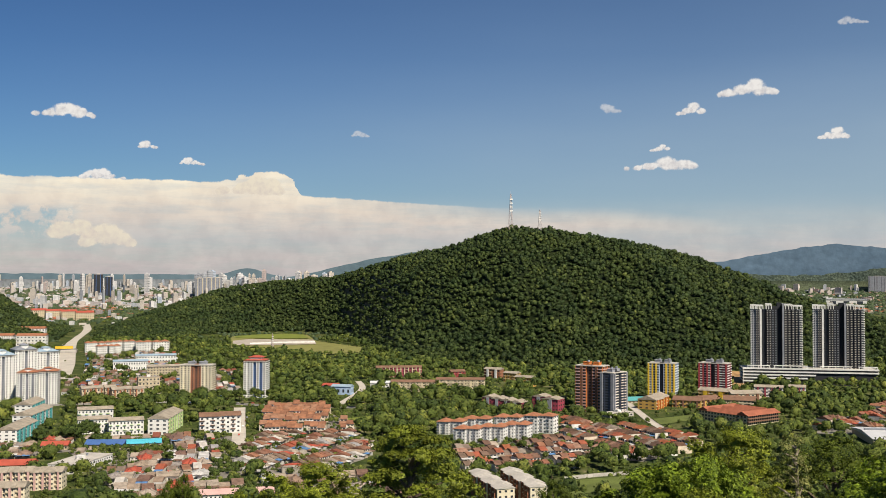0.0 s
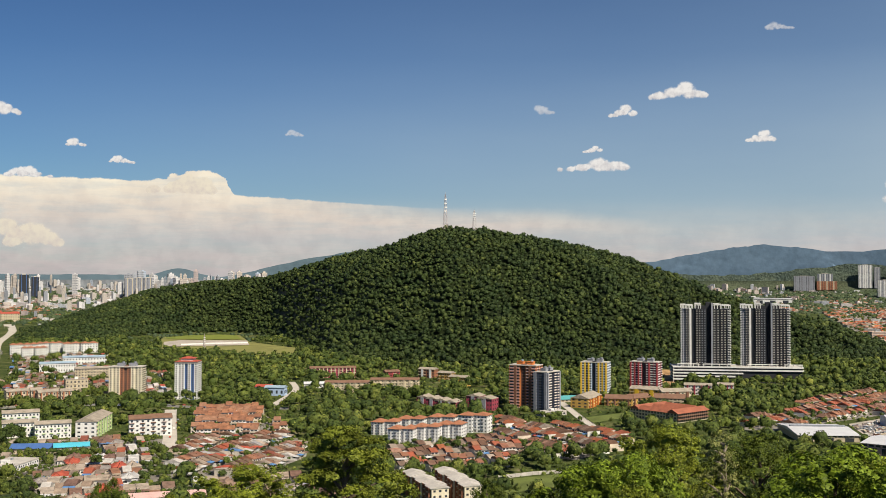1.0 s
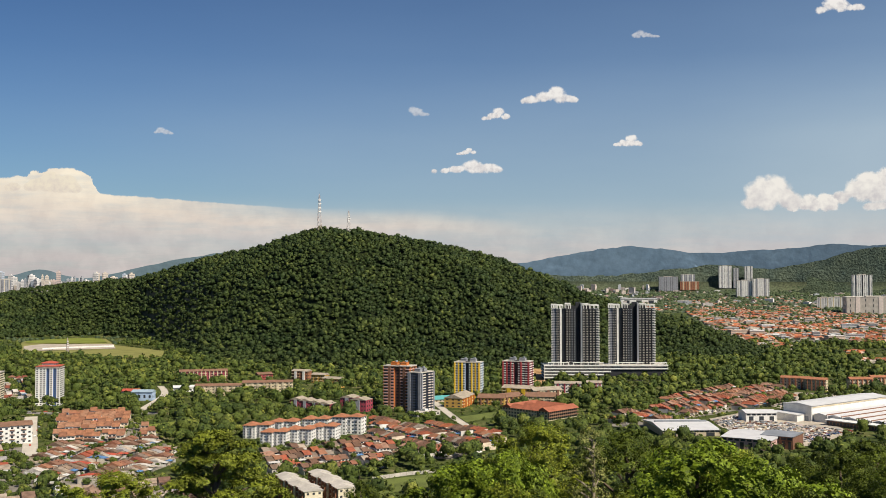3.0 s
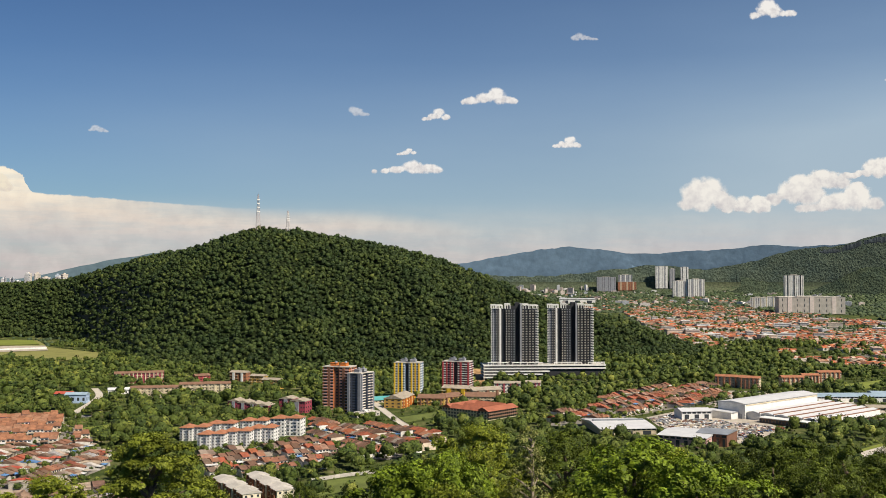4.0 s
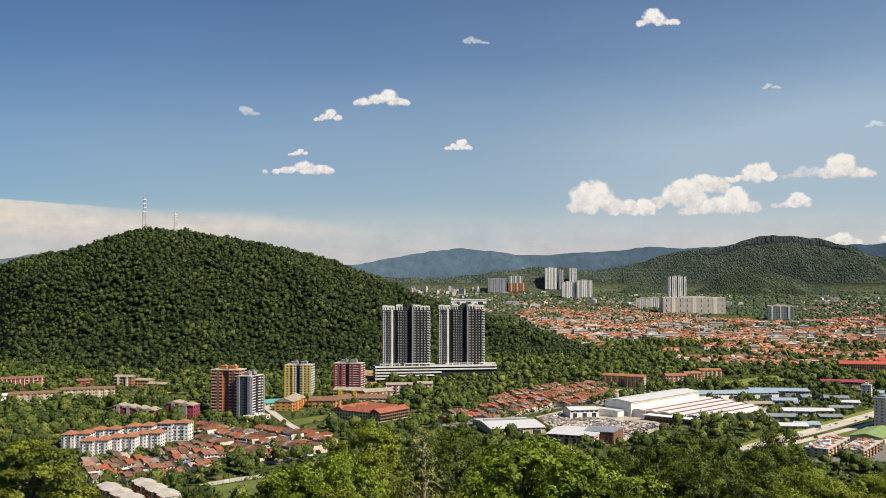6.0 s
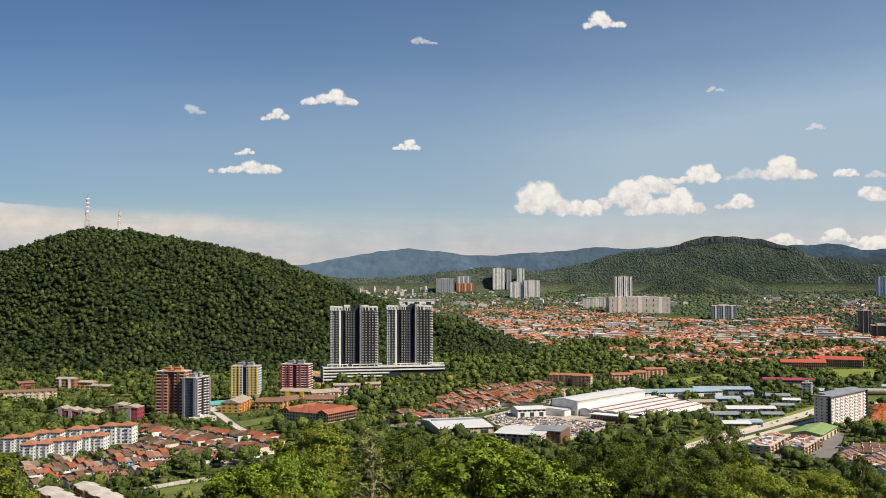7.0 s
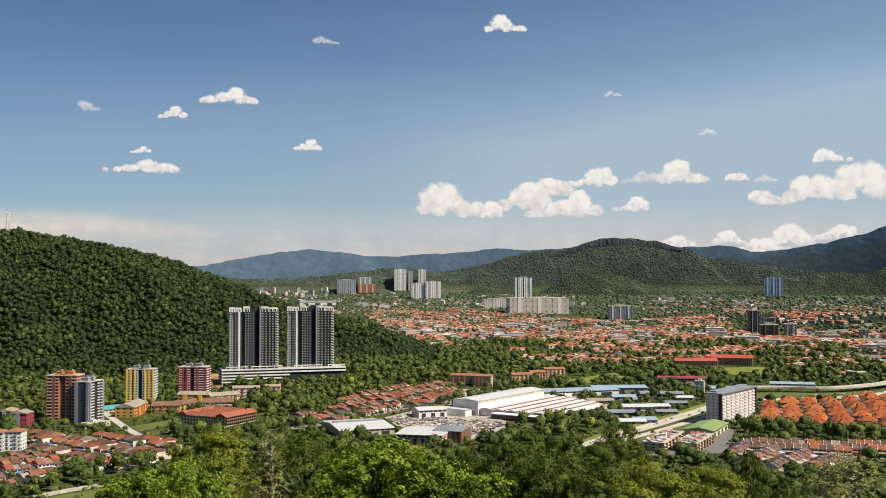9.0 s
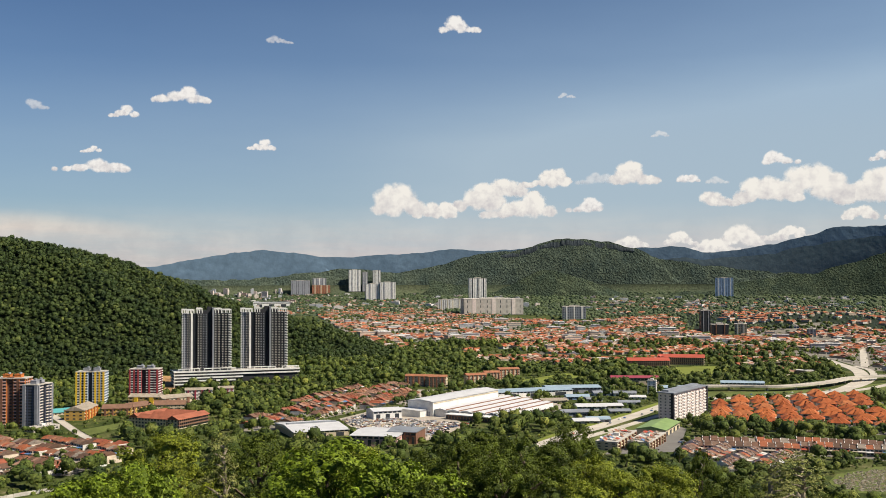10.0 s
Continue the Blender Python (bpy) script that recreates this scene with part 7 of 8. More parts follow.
# ---- trees ----
def leafy(name, lumps, spread, tall, seed):
    """A street tree: tapered trunk, limbs and a crown of uneven leafy clumps."""
    r = np.random.default_rng(seed)
    root = new(name)
    t = Geo().tube((0, 0, -0.5), (0.1, 0, tall * 0.45), 0.35, 0.22)
    cv, cf, n = [], [], 0
    for i in range(lumps):
        a, q = r.uniform(0, math.tau), math.sqrt(r.uniform(0, 1))
        x, y = spread * 0.62 * q * math.cos(a), spread * 0.62 * q * math.sin(a)
        z = tall * (0.80 - 0.34 * q * q) + r.uniform(-0.09, 0.09) * tall
        rad = spread * r.uniform(0.26, 0.46)
        if i % 3 == 0:
            t.tube((0.1, 0, tall * 0.4), (x * 0.8, y * 0.8, z - rad * 0.3), 0.16, 0.05, 5)
        dv, df = BUSHY_DOMES[int(r.integers(6))]
        cv.append(dv * np.array([rad, rad, rad * r.uniform(0.6, 0.85)]) + np.array([x, y, z]))
        cf.append(df + n)
        n += len(dv)
    part("trunk", t, M_bark, root)
    part("crown", ground_mesh("crown", np.concatenate(cv), np.concatenate(cf), [M_crown], smooth=True), M_crown, root)
    return tagged(root, "leafy green street tree among the houses", "tree", "valley trees")


def palm(seed):
    r = np.random.default_rng(seed)
    root = new("palm_tree")
    part("trunk", Geo().tube((0, 0, -0.3), (0.3, 0.1, 9), 0.26, 0.17), M_bark, root)
    g = Geo()
    for i in range(13):
        a = math.tau * i / 13 + r.uniform(-0.2, 0.2)
        p = Vector((0.3, 0.1, 9))
        up = r.uniform(0.1, 0.8)
        for k in range(4):
            q = p + Vector((math.cos(a), math.sin(a), up)) * 1.05
            wd = 0.55 * (1 - k / 5)
            side = Vector((-math.sin(a), math.cos(a), -0.35)) * wd
            side2 = Vector((math.sin(a), -math.cos(a), -0.35)) * wd
            g.add([p, q, q + side, p + side], [(0, 1, 2, 3)])
            g.add([p, q, q + side2, p + side2], [(3, 2, 1, 0)])
            p, up = q, up - 0.5
    part("frond", g, M_crown, root, "drooping green fronds", "stuff")
    return tagged(root, "tall coconut palm among the houses", "palm tree", "palms")


kinds = [leafy("tree", 11, 5.0, 10, 1), leafy("tree", 14, 6.5, 12, 2), leafy("tree", 9, 4.0, 8, 3), leafy("tree", 16, 8.0, 13, 4), leafy("tree", 10, 4.2, 14, 5), palm(6)]


def scatter(n, az0, az1, d0, d1):
    """Single trees on free ground, thicker near the viewer."""
    made = 0
    while made < n:
        az, d = rng.uniform(az0, az1), math.sqrt(rng.uniform(d0 * d0, d1 * d1))
        x, y = at_polar(az, d)
        i, j = cells(x, y)
        if taken[i, j] or float(rise(az, d)) > 6:
            continue
        taken[i, j] = 1
        k = kinds[int(rng.choice(6, p=[0.26, 0.2, 0.22, 0.1, 0.14, 0.08]))]
        ob = copy_thing(k, Matrix()) if k.get("placed") else k
        k["placed"] = 1
        s = float(rng.uniform(0.7, 1.15))
        ob.matrix_basis = pose(float(x), float(y), 0, 0, 0, rng.uniform(0, 360)) @ Matrix.Diagonal((s, s, s, 1))
        made += 1


def avenue(pts, n, spread, size):
    """Large spreading trees along a road."""
    (ax, ay), (bx, by) = pts[0], pts[-1]
    for i in range(n):
        t = (i + rng.uniform(0, 0.8)) / n
        x, y = ax + (bx - ax) * t + rng.uniform(-spread, spread), ay + (by - ay) * t + rng.uniform(-spread, spread)
        k = kinds[(3, 1)[int(rng.integers(2))]]
        ob = copy_thing(k, Matrix()) if k.get("placed") else k
        k["placed"] = 1
        s = float(rng.uniform(0.9, 1.25)) * size
        ob.matrix_basis = pose(float(x), float(y), 0, 0, 0, rng.uniform(0, 360)) @ Matrix.Diagonal((s, s, s, 1))
        i_, j_ = cells(x, y)
        taken[i_, j_] = 1


avenue([(-423, 1186), (-319, 1209)], 14, 8, 1.15)
avenue([(-344, 1264), (-244, 1249)], 12, 6, 1.1)
avenue([(-279, 1265), (-206, 1244)], 8, 8, 1.2)
avenue([(-353, 920), (-319, 969)], 9, 12, 1.2)
avenue([(-202, 1222), (-93, 1193)], 10, 8, 1.0)
scatter(190, -25.5, 55, 640, 1000)


def crowded():
    """Share of built-on ground round each cell."""
    c = np.cumsum(np.cumsum(np.pad((taken > 0).astype(float), ((5, 4), (5, 4))), 0), 1)
    c = np.pad(c, ((1, 0), (1, 0)))
    return (c[9:, 9:] - c[:-9, 9:] - c[9:, :-9] + c[:-9, :-9])[:taken.shape[0], :taken.shape[1]] / 81


def valley_woods():
    """The mass of trees between the buildings: tall crowns in the open, small ones in gardens."""
    n = 62000
    x, y = rng.uniform(-1250, 2200, n), rng.uniform(450, 2500, n)
    az, d = np.degrees(np.arctan2(x, y)), np.hypot(x, y)
    i, j = cells(x, y)
    built = crowded()[i, j]
    ok = (taken[i, j] == 0) & (az > -27) & (az < 57) & (d > 620) & (d < 2500) & (rise(az, d) < 5)
    clump = np.array([noise.noise((a * 0.009, b * 0.009, 2.0)) + 0.5 * noise.noise((a * 0.03, b * 0.03, 6.0)) for a, b in zip(x, y)])
    thick = np.clip(0.50 + 0.9 * clump, 0.16, 0.8)
    for poly, t in WOODS:
        thick = np.where(inside(poly, x, y), t * 0.8, thick)
    thick = np.where(built > 0.3, 0.75, thick)
    thick = np.where(inside(NEAR_TOWN, x, y), 0.16, thick)
    ok &= rng.uniform(0, 1, n) < thick
    x, y, built, clump, d = x[ok], y[ok], built[ok], clump[ok], d[ok]
    u = rng.uniform(0, 1, len(x))
    r = (2.8 + 6.2 * u ** 1.7) * np.clip(1.12 - 1.35 * built, 0.32, 1.12)
    z = r * rng.uniform(0.45, 0.8, len(x)) + np.clip(2.0 + 8.0 * clump, 0, 5) * np.clip(1 - 2.2 * built, 0, 1)
    h = r * rng.uniform(0.8, 1.3, len(x))
    for name, m, forms in (("valley_trees", d < 1250, VALLEY_DOMES), ("valley_woodland", d >= 1250, HILL_DOMES)):
        crowns(name, x[m], y[m], z[m], r[m], h[m], M_crown, "masses of green trees between the buildings", "trees", forms)


def garden_trees():
    """Small trees in the yards and along the streets of the estates."""
    X, Y = [], []
    for poly, n in ((ESTATE_2, 130), (ESTATE_3, 520), (ESTATE_4, 190), (ESTATE_5, 130), (ESTATE_6, 170), (ESTATE_7, 330), (ESTATE_8, 260), (ESTATE_9, 620), (ESTATE_1, 60)):
        px, py = [p[0] for p in poly], [p[1] for p in poly]
        a, b = rng.uniform(min(px), max(px), 14 * n), rng.uniform(min(py), max(py), 14 * n)
        i, j = cells(a, b)
        ok = np.flatnonzero(inside(poly, a, b) & np.isin(taken[i, j], (0, 4)))[:n]
        X.append(a[ok])
        Y.append(b[ok])
    x, y = np.concatenate(X), np.concatenate(Y)
    r = 1.2 + 2.6 * rng.uniform(0, 1, len(x)) ** 2
    crowns("garden_trees", x, y, 0.8 * r + rng.uniform(0.3, 2.0, len(x)), r, r * rng.uniform(0.8, 1.3, len(x)), M_crown, "small green trees in the yards of the estates", "trees", VALLEY_DOMES)


def undergrowth():
    """Low bushes and saplings over the rough ground between the trees."""
    n = 36000
    x, y = rng.uniform(-900, 1500, n), rng.uniform(480, 1900, n)
    az, d = np.degrees(np.arctan2(x, y)), np.hypot(x, y)
    i, j = cells(x, y)
    patchy = np.array([noise.noise((a * 0.02, b * 0.02, 12.0)) for a, b in zip(x, y)])
    ok = np.isin(taken[i, j], (0, 4)) & (az > -26) & (az < 56) & (d > 560) & (d < 1900) & (rise(az, d) < 12) & (patchy > -0.22)
    x, y, z = x[ok], y[ok], rise(az, d)[ok]
    r = rng.uniform(0.9, 2.6, len(x))
    crowns("undergrowth", x, y, z + 0.2 * r, r, r * rng.uniform(0.6, 1.1, len(x)), M_crown, "low green bushes on rough ground between trees", "bushes", PLAIN_DOMES)


WOODS = [([(470, 640), (600, 590), (620, 560), (700, 540), (640, 490), (520, 480), (440, 560)], 1.0), ([(-304, 1831), (-148, 1886), (-63, 1383), (55, 1320), (42, 1147), (-50, 1109), (-91, 1163), (-202, 1222)], 0.9), ([(459, 1339), (681, 1665), (870, 1764), (1370, 2003), (1253, 1481), (971, 1387), (816, 1487), (631, 1314), (518, 1210), (408, 1131)], 0.92),
         ([(239, 1849), (545, 1858), (495, 1689), (179, 1389)], 0.95),
         ([(603, 670), (648, 656), (599, 600), (624, 567), (721, 597), (771, 546), (744, 527), (682, 548), (644, 533), (574, 462), (472, 525)], 0.8)]
valley_woods()
garden_trees()
undergrowth()


def far_woods():
    """Trees between the distant houses, and the woods beyond."""
    n = 17000
    az = rng.uniform(-27, 57, n)
    d = np.exp(math.log(2450) + (math.log(21000) - math.log(2450)) * rng.uniform(0, 1, n) ** 1.15)
    x, y = at_polar(az, d)
    clump = np.array([noise.noise((a * 0.0022, b * 0.0022, 5.0)) for a, b in zip(x, y)])
    z = rise(az, d)
    ok = (rng.uniform(0, 1, n) < np.clip(0.62 + 1.3 * clump, 0.15, 1)) | (z > 8)
    ok &= (z < 8) | (az < -20) | (az > 40)
    bx, by, _ = bend(x, y, z)
    i, j = cells(bx, by)
    ok &= (taken[i, j] == 0) | (d > 3600)
    x, y, z, d = x[ok], y[ok], z[ok], d[ok]
    r = rng.uniform(4.5, 8.5, len(x)) * np.clip(d / 3200, 1, 2.6)
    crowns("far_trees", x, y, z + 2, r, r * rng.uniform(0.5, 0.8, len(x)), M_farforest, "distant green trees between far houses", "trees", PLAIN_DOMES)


far_woods()


def town_trees():
    """Trees in the streets and yards of the distant town and of the plain."""
    x, y = [], []
    for poly, n in ((TOWN, 1500), (PLAIN, 900)):
        px, py = [p[0] for p in poly], [p[1] for p in poly]
        a, b = rng.uniform(min(px), max(px), 6 * n), rng.uniform(min(py), max(py), 6 * n)
        clump = np.array([noise.noise((u * 0.008, v * 0.008, 9.0)) for u, v in zip(a, b)])
        i, j = cells(a, b)
        ok = np.flatnonzero(inside(poly, a, b) & (clump > -0.1) & (taken[i, j] == 0))[:n]
        x.append(a[ok])
        y.append(b[ok])
    x, y = np.concatenate(x), np.concatenate(y)
    V, F, k = [], [], 0
    for q, (u, v) in enumerate(zip(x, y)):
        w = math.hypot(u, v)
        f = 1.0 if w < 2500 else w / (2500 - 2300 * math.log(max(1e-4, 1 - (w - 2500) / 2300)))
        r = rng.uniform(3.5, 8.0) * max(f, 0.6)
        dv, df = HILL_DOMES[q % len(HILL_DOMES)]
        V.append(dv * r + np.array([u, v, height_at(u, v) + 0.6 * r]))
        F.append(df + k)
        k += len(dv)
    ob = new("town_trees", ground_mesh("town_trees", np.concatenate(V), np.concatenate(F), [M_crown]))
    tagged(ob, "green trees in the distant town's yards", "trees", kind="stuff")


def plain_woods(name, n, az0, az1, d0, d1):
    """Belts of trees between the far blocks and houses."""
    az, d = rng.uniform(az0, az1, n), np.exp(rng.uniform(math.log(d0), math.log(d1), n))
    clump = np.array([noise.noise((a * 0.5, math.log(b) * 5.0, 3.0)) for a, b in zip(az, d)])
    ok = (rng.uniform(0, 1, n) < np.clip(0.55 + 1.6 * clump, 0.1, 1)) & (rise(az, d) < 20)
    az, d = az[ok], d[ok]
    x, y = at_polar(az, d)
    r = rng.uniform(5, 10, len(x)) * np.clip(d / 3300, 1, 2.6)
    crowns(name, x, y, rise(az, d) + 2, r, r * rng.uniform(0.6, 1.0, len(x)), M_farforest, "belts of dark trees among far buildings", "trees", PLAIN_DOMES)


plain_woods("plain_trees", 8500, -27, -3.5, 3300, 12000)
plain_woods("valley_head_trees", 4200, 14, 37, 4300, 12500)
plain_woods("ridge_foot_trees", 4200, 30, 57, 3000, 7500)
plain_woods("far_ridge_trees", 3200, 29, 57, 7000, 17000)
PLAIN = [(-2003, 4337), (-1550, 4537), (-1151, 4633), (-969, 3903), (-1004, 3040), (-1273, 2759)]
town_trees()
def hill_woods():
    """Rainforest canopy: a few great crowns over many smaller ones."""
    step = 8.6
    gx, gy = np.meshgrid(np.arange(-1350, 1350, step), np.arange(1450, 3350, step))
    x, y = (gx + rng.uniform(-4.6, 4.6, gx.shape)).ravel(), (gy + rng.uniform(-4.6, 4.6, gy.shape)).ravel()
    az, d = np.degrees(np.arctan2(x, y)), np.hypot(x, y)
    z = rise(az, d)
    ok = (z > 3) & (d < hill_top(az) + 45) & (az > -27) & (az < 31)
    bx, by, _ = bend(x, y, z)
    i, j = cells(bx, by)
    ok &= taken[i, j] == 0
    x, y, z = x[ok], y[ok], z[ok]
    u = rng.uniform(0, 1, len(x))
    r = 4.0 + 5.2 * u ** 2.2
    swell = np.array([noise.noise((a * 0.03, b * 0.03, 8.0)) for a, b in zip(x, y)])
    top = z + 2.0 + 4.0 * swell + r * rng.uniform(0.2, 0.6, len(x))
    crowns("hill_forest", x, y, top, r, r * rng.uniform(0.8, 1.2, len(x)), M_forest, "dense dark green rainforest covering the hill", forms=HILL_DOMES)


hill_woods()
# ---- trees on the slope below the viewer ----
def leaf_paint(name, cols):
    m, n, l, b = material(name)
    pick = ramp_node(n, l, n.new("ShaderNodeNewGeometry").outputs["Random Per Island"], [(i / (len(cols) - 1), c) for i, c in enumerate(cols)])
    t = noise_node(n, l, 0.35, 3)
    g = ramp_node(n, l, t.outputs["Fac"], [(0.32, grey(0.6)), (0.68, grey(1.3))])
    col = mix_node(n, l, pick.outputs["Color"], g.outputs["Color"], 1.0, "MULTIPLY")
    l.new(col, b.inputs["Base Color"])
    b.inputs["Roughness"].default_value, b.inputs["Specular IOR Level"].default_value = 0.55, 0.14
    tr = n.new("ShaderNodeBsdfTranslucent")
    l.new(col, tr.inputs["Color"])
    mx = n.new("ShaderNodeMixShader")
    mx.inputs[0].default_value = 0.14
    l.new(b.outputs[0], mx.inputs[1])
    l.new(tr.outputs[0], mx.inputs[2])
    l.new(mx.outputs[0], n["Material Output"].inputs["Surface"])
    return m


L_dark = leaf_paint("dark_green_leaves", [(0.042, 0.062, 0.008, 1), (0.074, 0.100, 0.011, 1), (0.128, 0.162, 0.018, 1)])
L_mid = leaf_paint("fresh_green_leaves", [(0.072, 0.110, 0.009, 1), (0.130, 0.184, 0.013, 1), (0.225, 0.300, 0.026, 1)])
L_lime = leaf_paint("yellow_green_leaves", [(0.088, 0.112, 0.011, 1), (0.160, 0.192, 0.016, 1), (0.260, 0.292, 0.030, 1)])
L_tier = leaf_paint("tiered_tree_leaves", [(0.095, 0.118, 0.012, 1), (0.145, 0.172, 0.018, 1), (0.225, 0.252, 0.032, 1)])
L_pale = leaf_paint("pale_feathery_leaves", [(0.150, 0.165, 0.045, 1), (0.215, 0.225, 0.065, 1), (0.28, 0.28, 0.10, 1)])


def big_tree(seed, spread, tall, crown_low, leaf, leaf_mat, label, boughs=30, twigs=13, per=38, shape="round", bare=0.0):
    """A tall tree: tapered trunk, limbs, and leafy boughs made of twigs with leaves."""
    r = np.random.default_rng(seed)
    root = new("slope_tree")
    wood = Geo()
    wood.tube((0, 0, -1), (0.2, 0.1, tall * 0.5), 0.5, 0.34)
    wood.tube((0.2, 0.1, tall * 0.5), (0.4, 0.2, tall * 0.86), 0.34, 0.1)
    squash = {"tier": 0.36, "cone": 0.9}.get(shape, 0.72)
    B, R = [], []
    for i in range(boughs):
        u = (i + r.uniform(0, 1)) / boughs
        a = i * 2.39996 + r.uniform(-0.5, 0.5)
        if shape == "tier":
            wide = spread * (1.0 - 0.78 * u ** 1.4) * r.uniform(0.42, 1.0)
            rad = spread * r.uniform(0.20, 0.32) * (1 - 0.35 * u)
        elif shape == "cone":
            wide = spread * (1 - 0.85 * u) * r.uniform(0.3, 1.0)
            rad = spread * r.uniform(0.16, 0.26)
        else:
            wide = spread * math.sqrt(max(0.02, 1 - max(0.0, (u - 0.25) / 0.75) ** 2)) * r.uniform(0.50, 0.98) * (0.75 + 0.25 * min(1, u / 0.25))
            rad = spread * (0.15 + 0.20 * r.uniform(0, 1) ** 1.6)
        z = tall * (crown_low + (0.97 - crown_low) * u) - rad * squash * 0.8
        wig = 1 + 0.16 * math.sin(3 * a + seed) + 0.10 * math.sin(5 * a + 2 * seed)
        B.append((wide * wig * math.cos(a), wide * wig * math.sin(a), z - (0.16 * wide if shape == "tier" else 0)))
        R.append(rad)
        if i % 2 == 0 or bare:
            s = Vector((0.3, 0.15, max(tall * 0.3, z - wide * 0.8)))
            e = Vector(B[-1])
            mid = s.lerp(e, 0.55) + Vector((0, 0, wide * 0.08))
            wood.tube(s, mid, 0.17, 0.10, 5)
            wood.tube(mid, e, 0.10, 0.03, 5)
    B, R = np.array(B), np.array(R)
    # twigs over the upper side of each bough
    m = boughs * twigs
    t = r.normal(0, 1, (m, 3))
    t /= np.linalg.norm(t, axis=1)[:, None]
    t[:, 2] = np.where(t[:, 2] < -0.35, -t[:, 2], t[:, 2])
    TR = np.repeat(R, twigs)[:, None]
    T = np.repeat(B, twigs, 0) + t * TR * np.array([1, 1, squash]) * r.uniform(0.72, 1.06, (m, 1))
    n = m * per
    off = r.normal(0, 1, (n, 3))
    off = off / np.linalg.norm(off, axis=1)[:, None] * r.uniform(0, 1, (n, 1)) ** 0.45
    P = np.repeat(T, per, 0) + off * np.repeat(TR * r.uniform(0.22, 0.46, (m, 1)), per, 0) * np.array([1, 1, 0.7])
    nor = np.repeat(t, per, 0) * 0.9 + off * 0.6 + r.normal(0, 0.42, (n, 3)) + np.array([0, 0, 0.35])
    if bare:
        keep = r.uniform(0, 1, n) > bare
        P, nor, n = P[keep], nor[keep], int(keep.sum())
    nor /= np.linalg.norm(nor, axis=1)[:, None]
    g = np.cross(nor, r.normal(0, 1, (n, 3)))
    g /= np.linalg.norm(g, axis=1)[:, None]
    b = np.cross(nor, g)
    L = leaf * r.uniform(0.7, 1.4, (n, 1))
    Wd = L * 0.5
    # each leaf a slim blade
    v = np.stack([P - g * L * 0.5, P + g * L * 0.5 + b * Wd * 0.5, P + g * L * 0.2 - b * Wd], 1).reshape(-1, 3)
    i = np.arange(n) * 3
    f = np.stack([i, i + 1, i + 2], 1)
    part("trunk", wood, M_palebark if bare else M_bark, root)
    part("foliage", ground_mesh("foliage", v, f, [leaf_mat]), leaf_mat, root, kind="stuff")
    if not bare:
        V, F, k = [], [], 0
        for q, (c, rad) in enumerate(zip(B, R)):
            dv, df = dome(10, 5, seed * 50 + q)
            V.append(dv * np.array([rad, rad, rad * squash]) * 0.40 + c)
            F.append(df + k)
            k += len(dv)
        part("inner_leaves", ground_mesh("inner_leaves", np.concatenate(V), np.concatenate(F), [leaf_mat]), leaf_mat, root, "inner leaves of the boughs", "stuff")
    return tagged(root, label, "tree", "trees on the near slope")


front_kinds = {
    "tier": big_tree(11, 7.2, 25, 0.38, 0.18, L_tier, "broad tiered tree with dark green leaves on the slope", 64, 16, 62, "tier"),
    "lime": big_tree(12, 5.6, 22, 0.50, 0.155, L_lime, "rounded yellow-green tree on the near slope", 42, 15, 58),
    "broad": big_tree(13, 6.4, 24, 0.52, 0.25, L_mid, "broad-leaved fresh green tree on the near slope", 40, 15, 46),
    "dark": big_tree(14, 6.0, 25, 0.50, 0.165, L_dark, "dense dark green tree on the near slope", 44, 15, 56),
    "pale": big_tree(15, 4.6, 24, 0.30, 0.16, L_pale, "thin pale feathery tree with bare branches", 52, 10, 30, "cone", bare=0.5),
    "shrub": big_tree(16, 5.0, 22, 0.6, 0.19, L_lime, "leafy green tree low on the near slope", 32, 13, 34),
    "bush": big_tree(17, 5.0, 22, 0.6, 0.17, L_dark, "dark leafy tree low on the near slope", 32, 13, 34),
}


def plant(kind, az, el, dist, scale=1.0, wide=1.0, turn=None):
    """Sets a tree whose top stands el degrees from the eye's level; its foot is on the slope."""
    x, y = at_polar(az, dist)
    z0 = float(rise(az, dist))
    top = EYE_Z + dist * math.tan(radians(el))
    k = front_kinds[kind]
    tall = {"tier": 25, "lime": 22, "broad": 24, "dark": 25, "pale": 24, "shrub": 22, "bush": 22}[kind]
    sz = (top - z0) / (tall * 0.985)
    ob = copy_thing(k, Matrix()) if k.get("placed") else k
    k["placed"] = 1
    ob.matrix_basis = pose(float(x), float(y), z0, 0, 0, rng.uniform(0, 360) if turn is None else turn) @ Matrix.Diagonal((sz * wide, sz * wide, sz, 1))


for kind, az, el, dist, wide in (
        ("tier", -1.61, -7.95, 105, 1.2),
        ("lime", -7.09, -9.9, 125, 1.3),
        ("lime", 15.75, -7.72, 128, 1.0),
        ("broad", 14.03, -9.47, 100, 1.0),
        ("broad", 12.01, -9.81, 96, 1.0),
        ("pale", 18.65, -7.96, 112, 0.8),
        ("dark", 20.74, -8.01, 118, 1.0),
        ("broad", 24.60, -8.56, 92, 1.15),
        ("broad", 27.34, -9.33, 88, 1.0),
        ("lime", 25.98, -8.62, 120, 0.9),
        ("dark", 30.48, -8.78, 105, 0.7),
        ("dark", 32.96, -8.10, 112, 1.0),
        ("dark", 35.38, -8.29, 108, 1.0),
        ("dark", 38.01, -7.57, 165, 0.7)):
    plant(kind, az, el, dist, 1.0, wide)
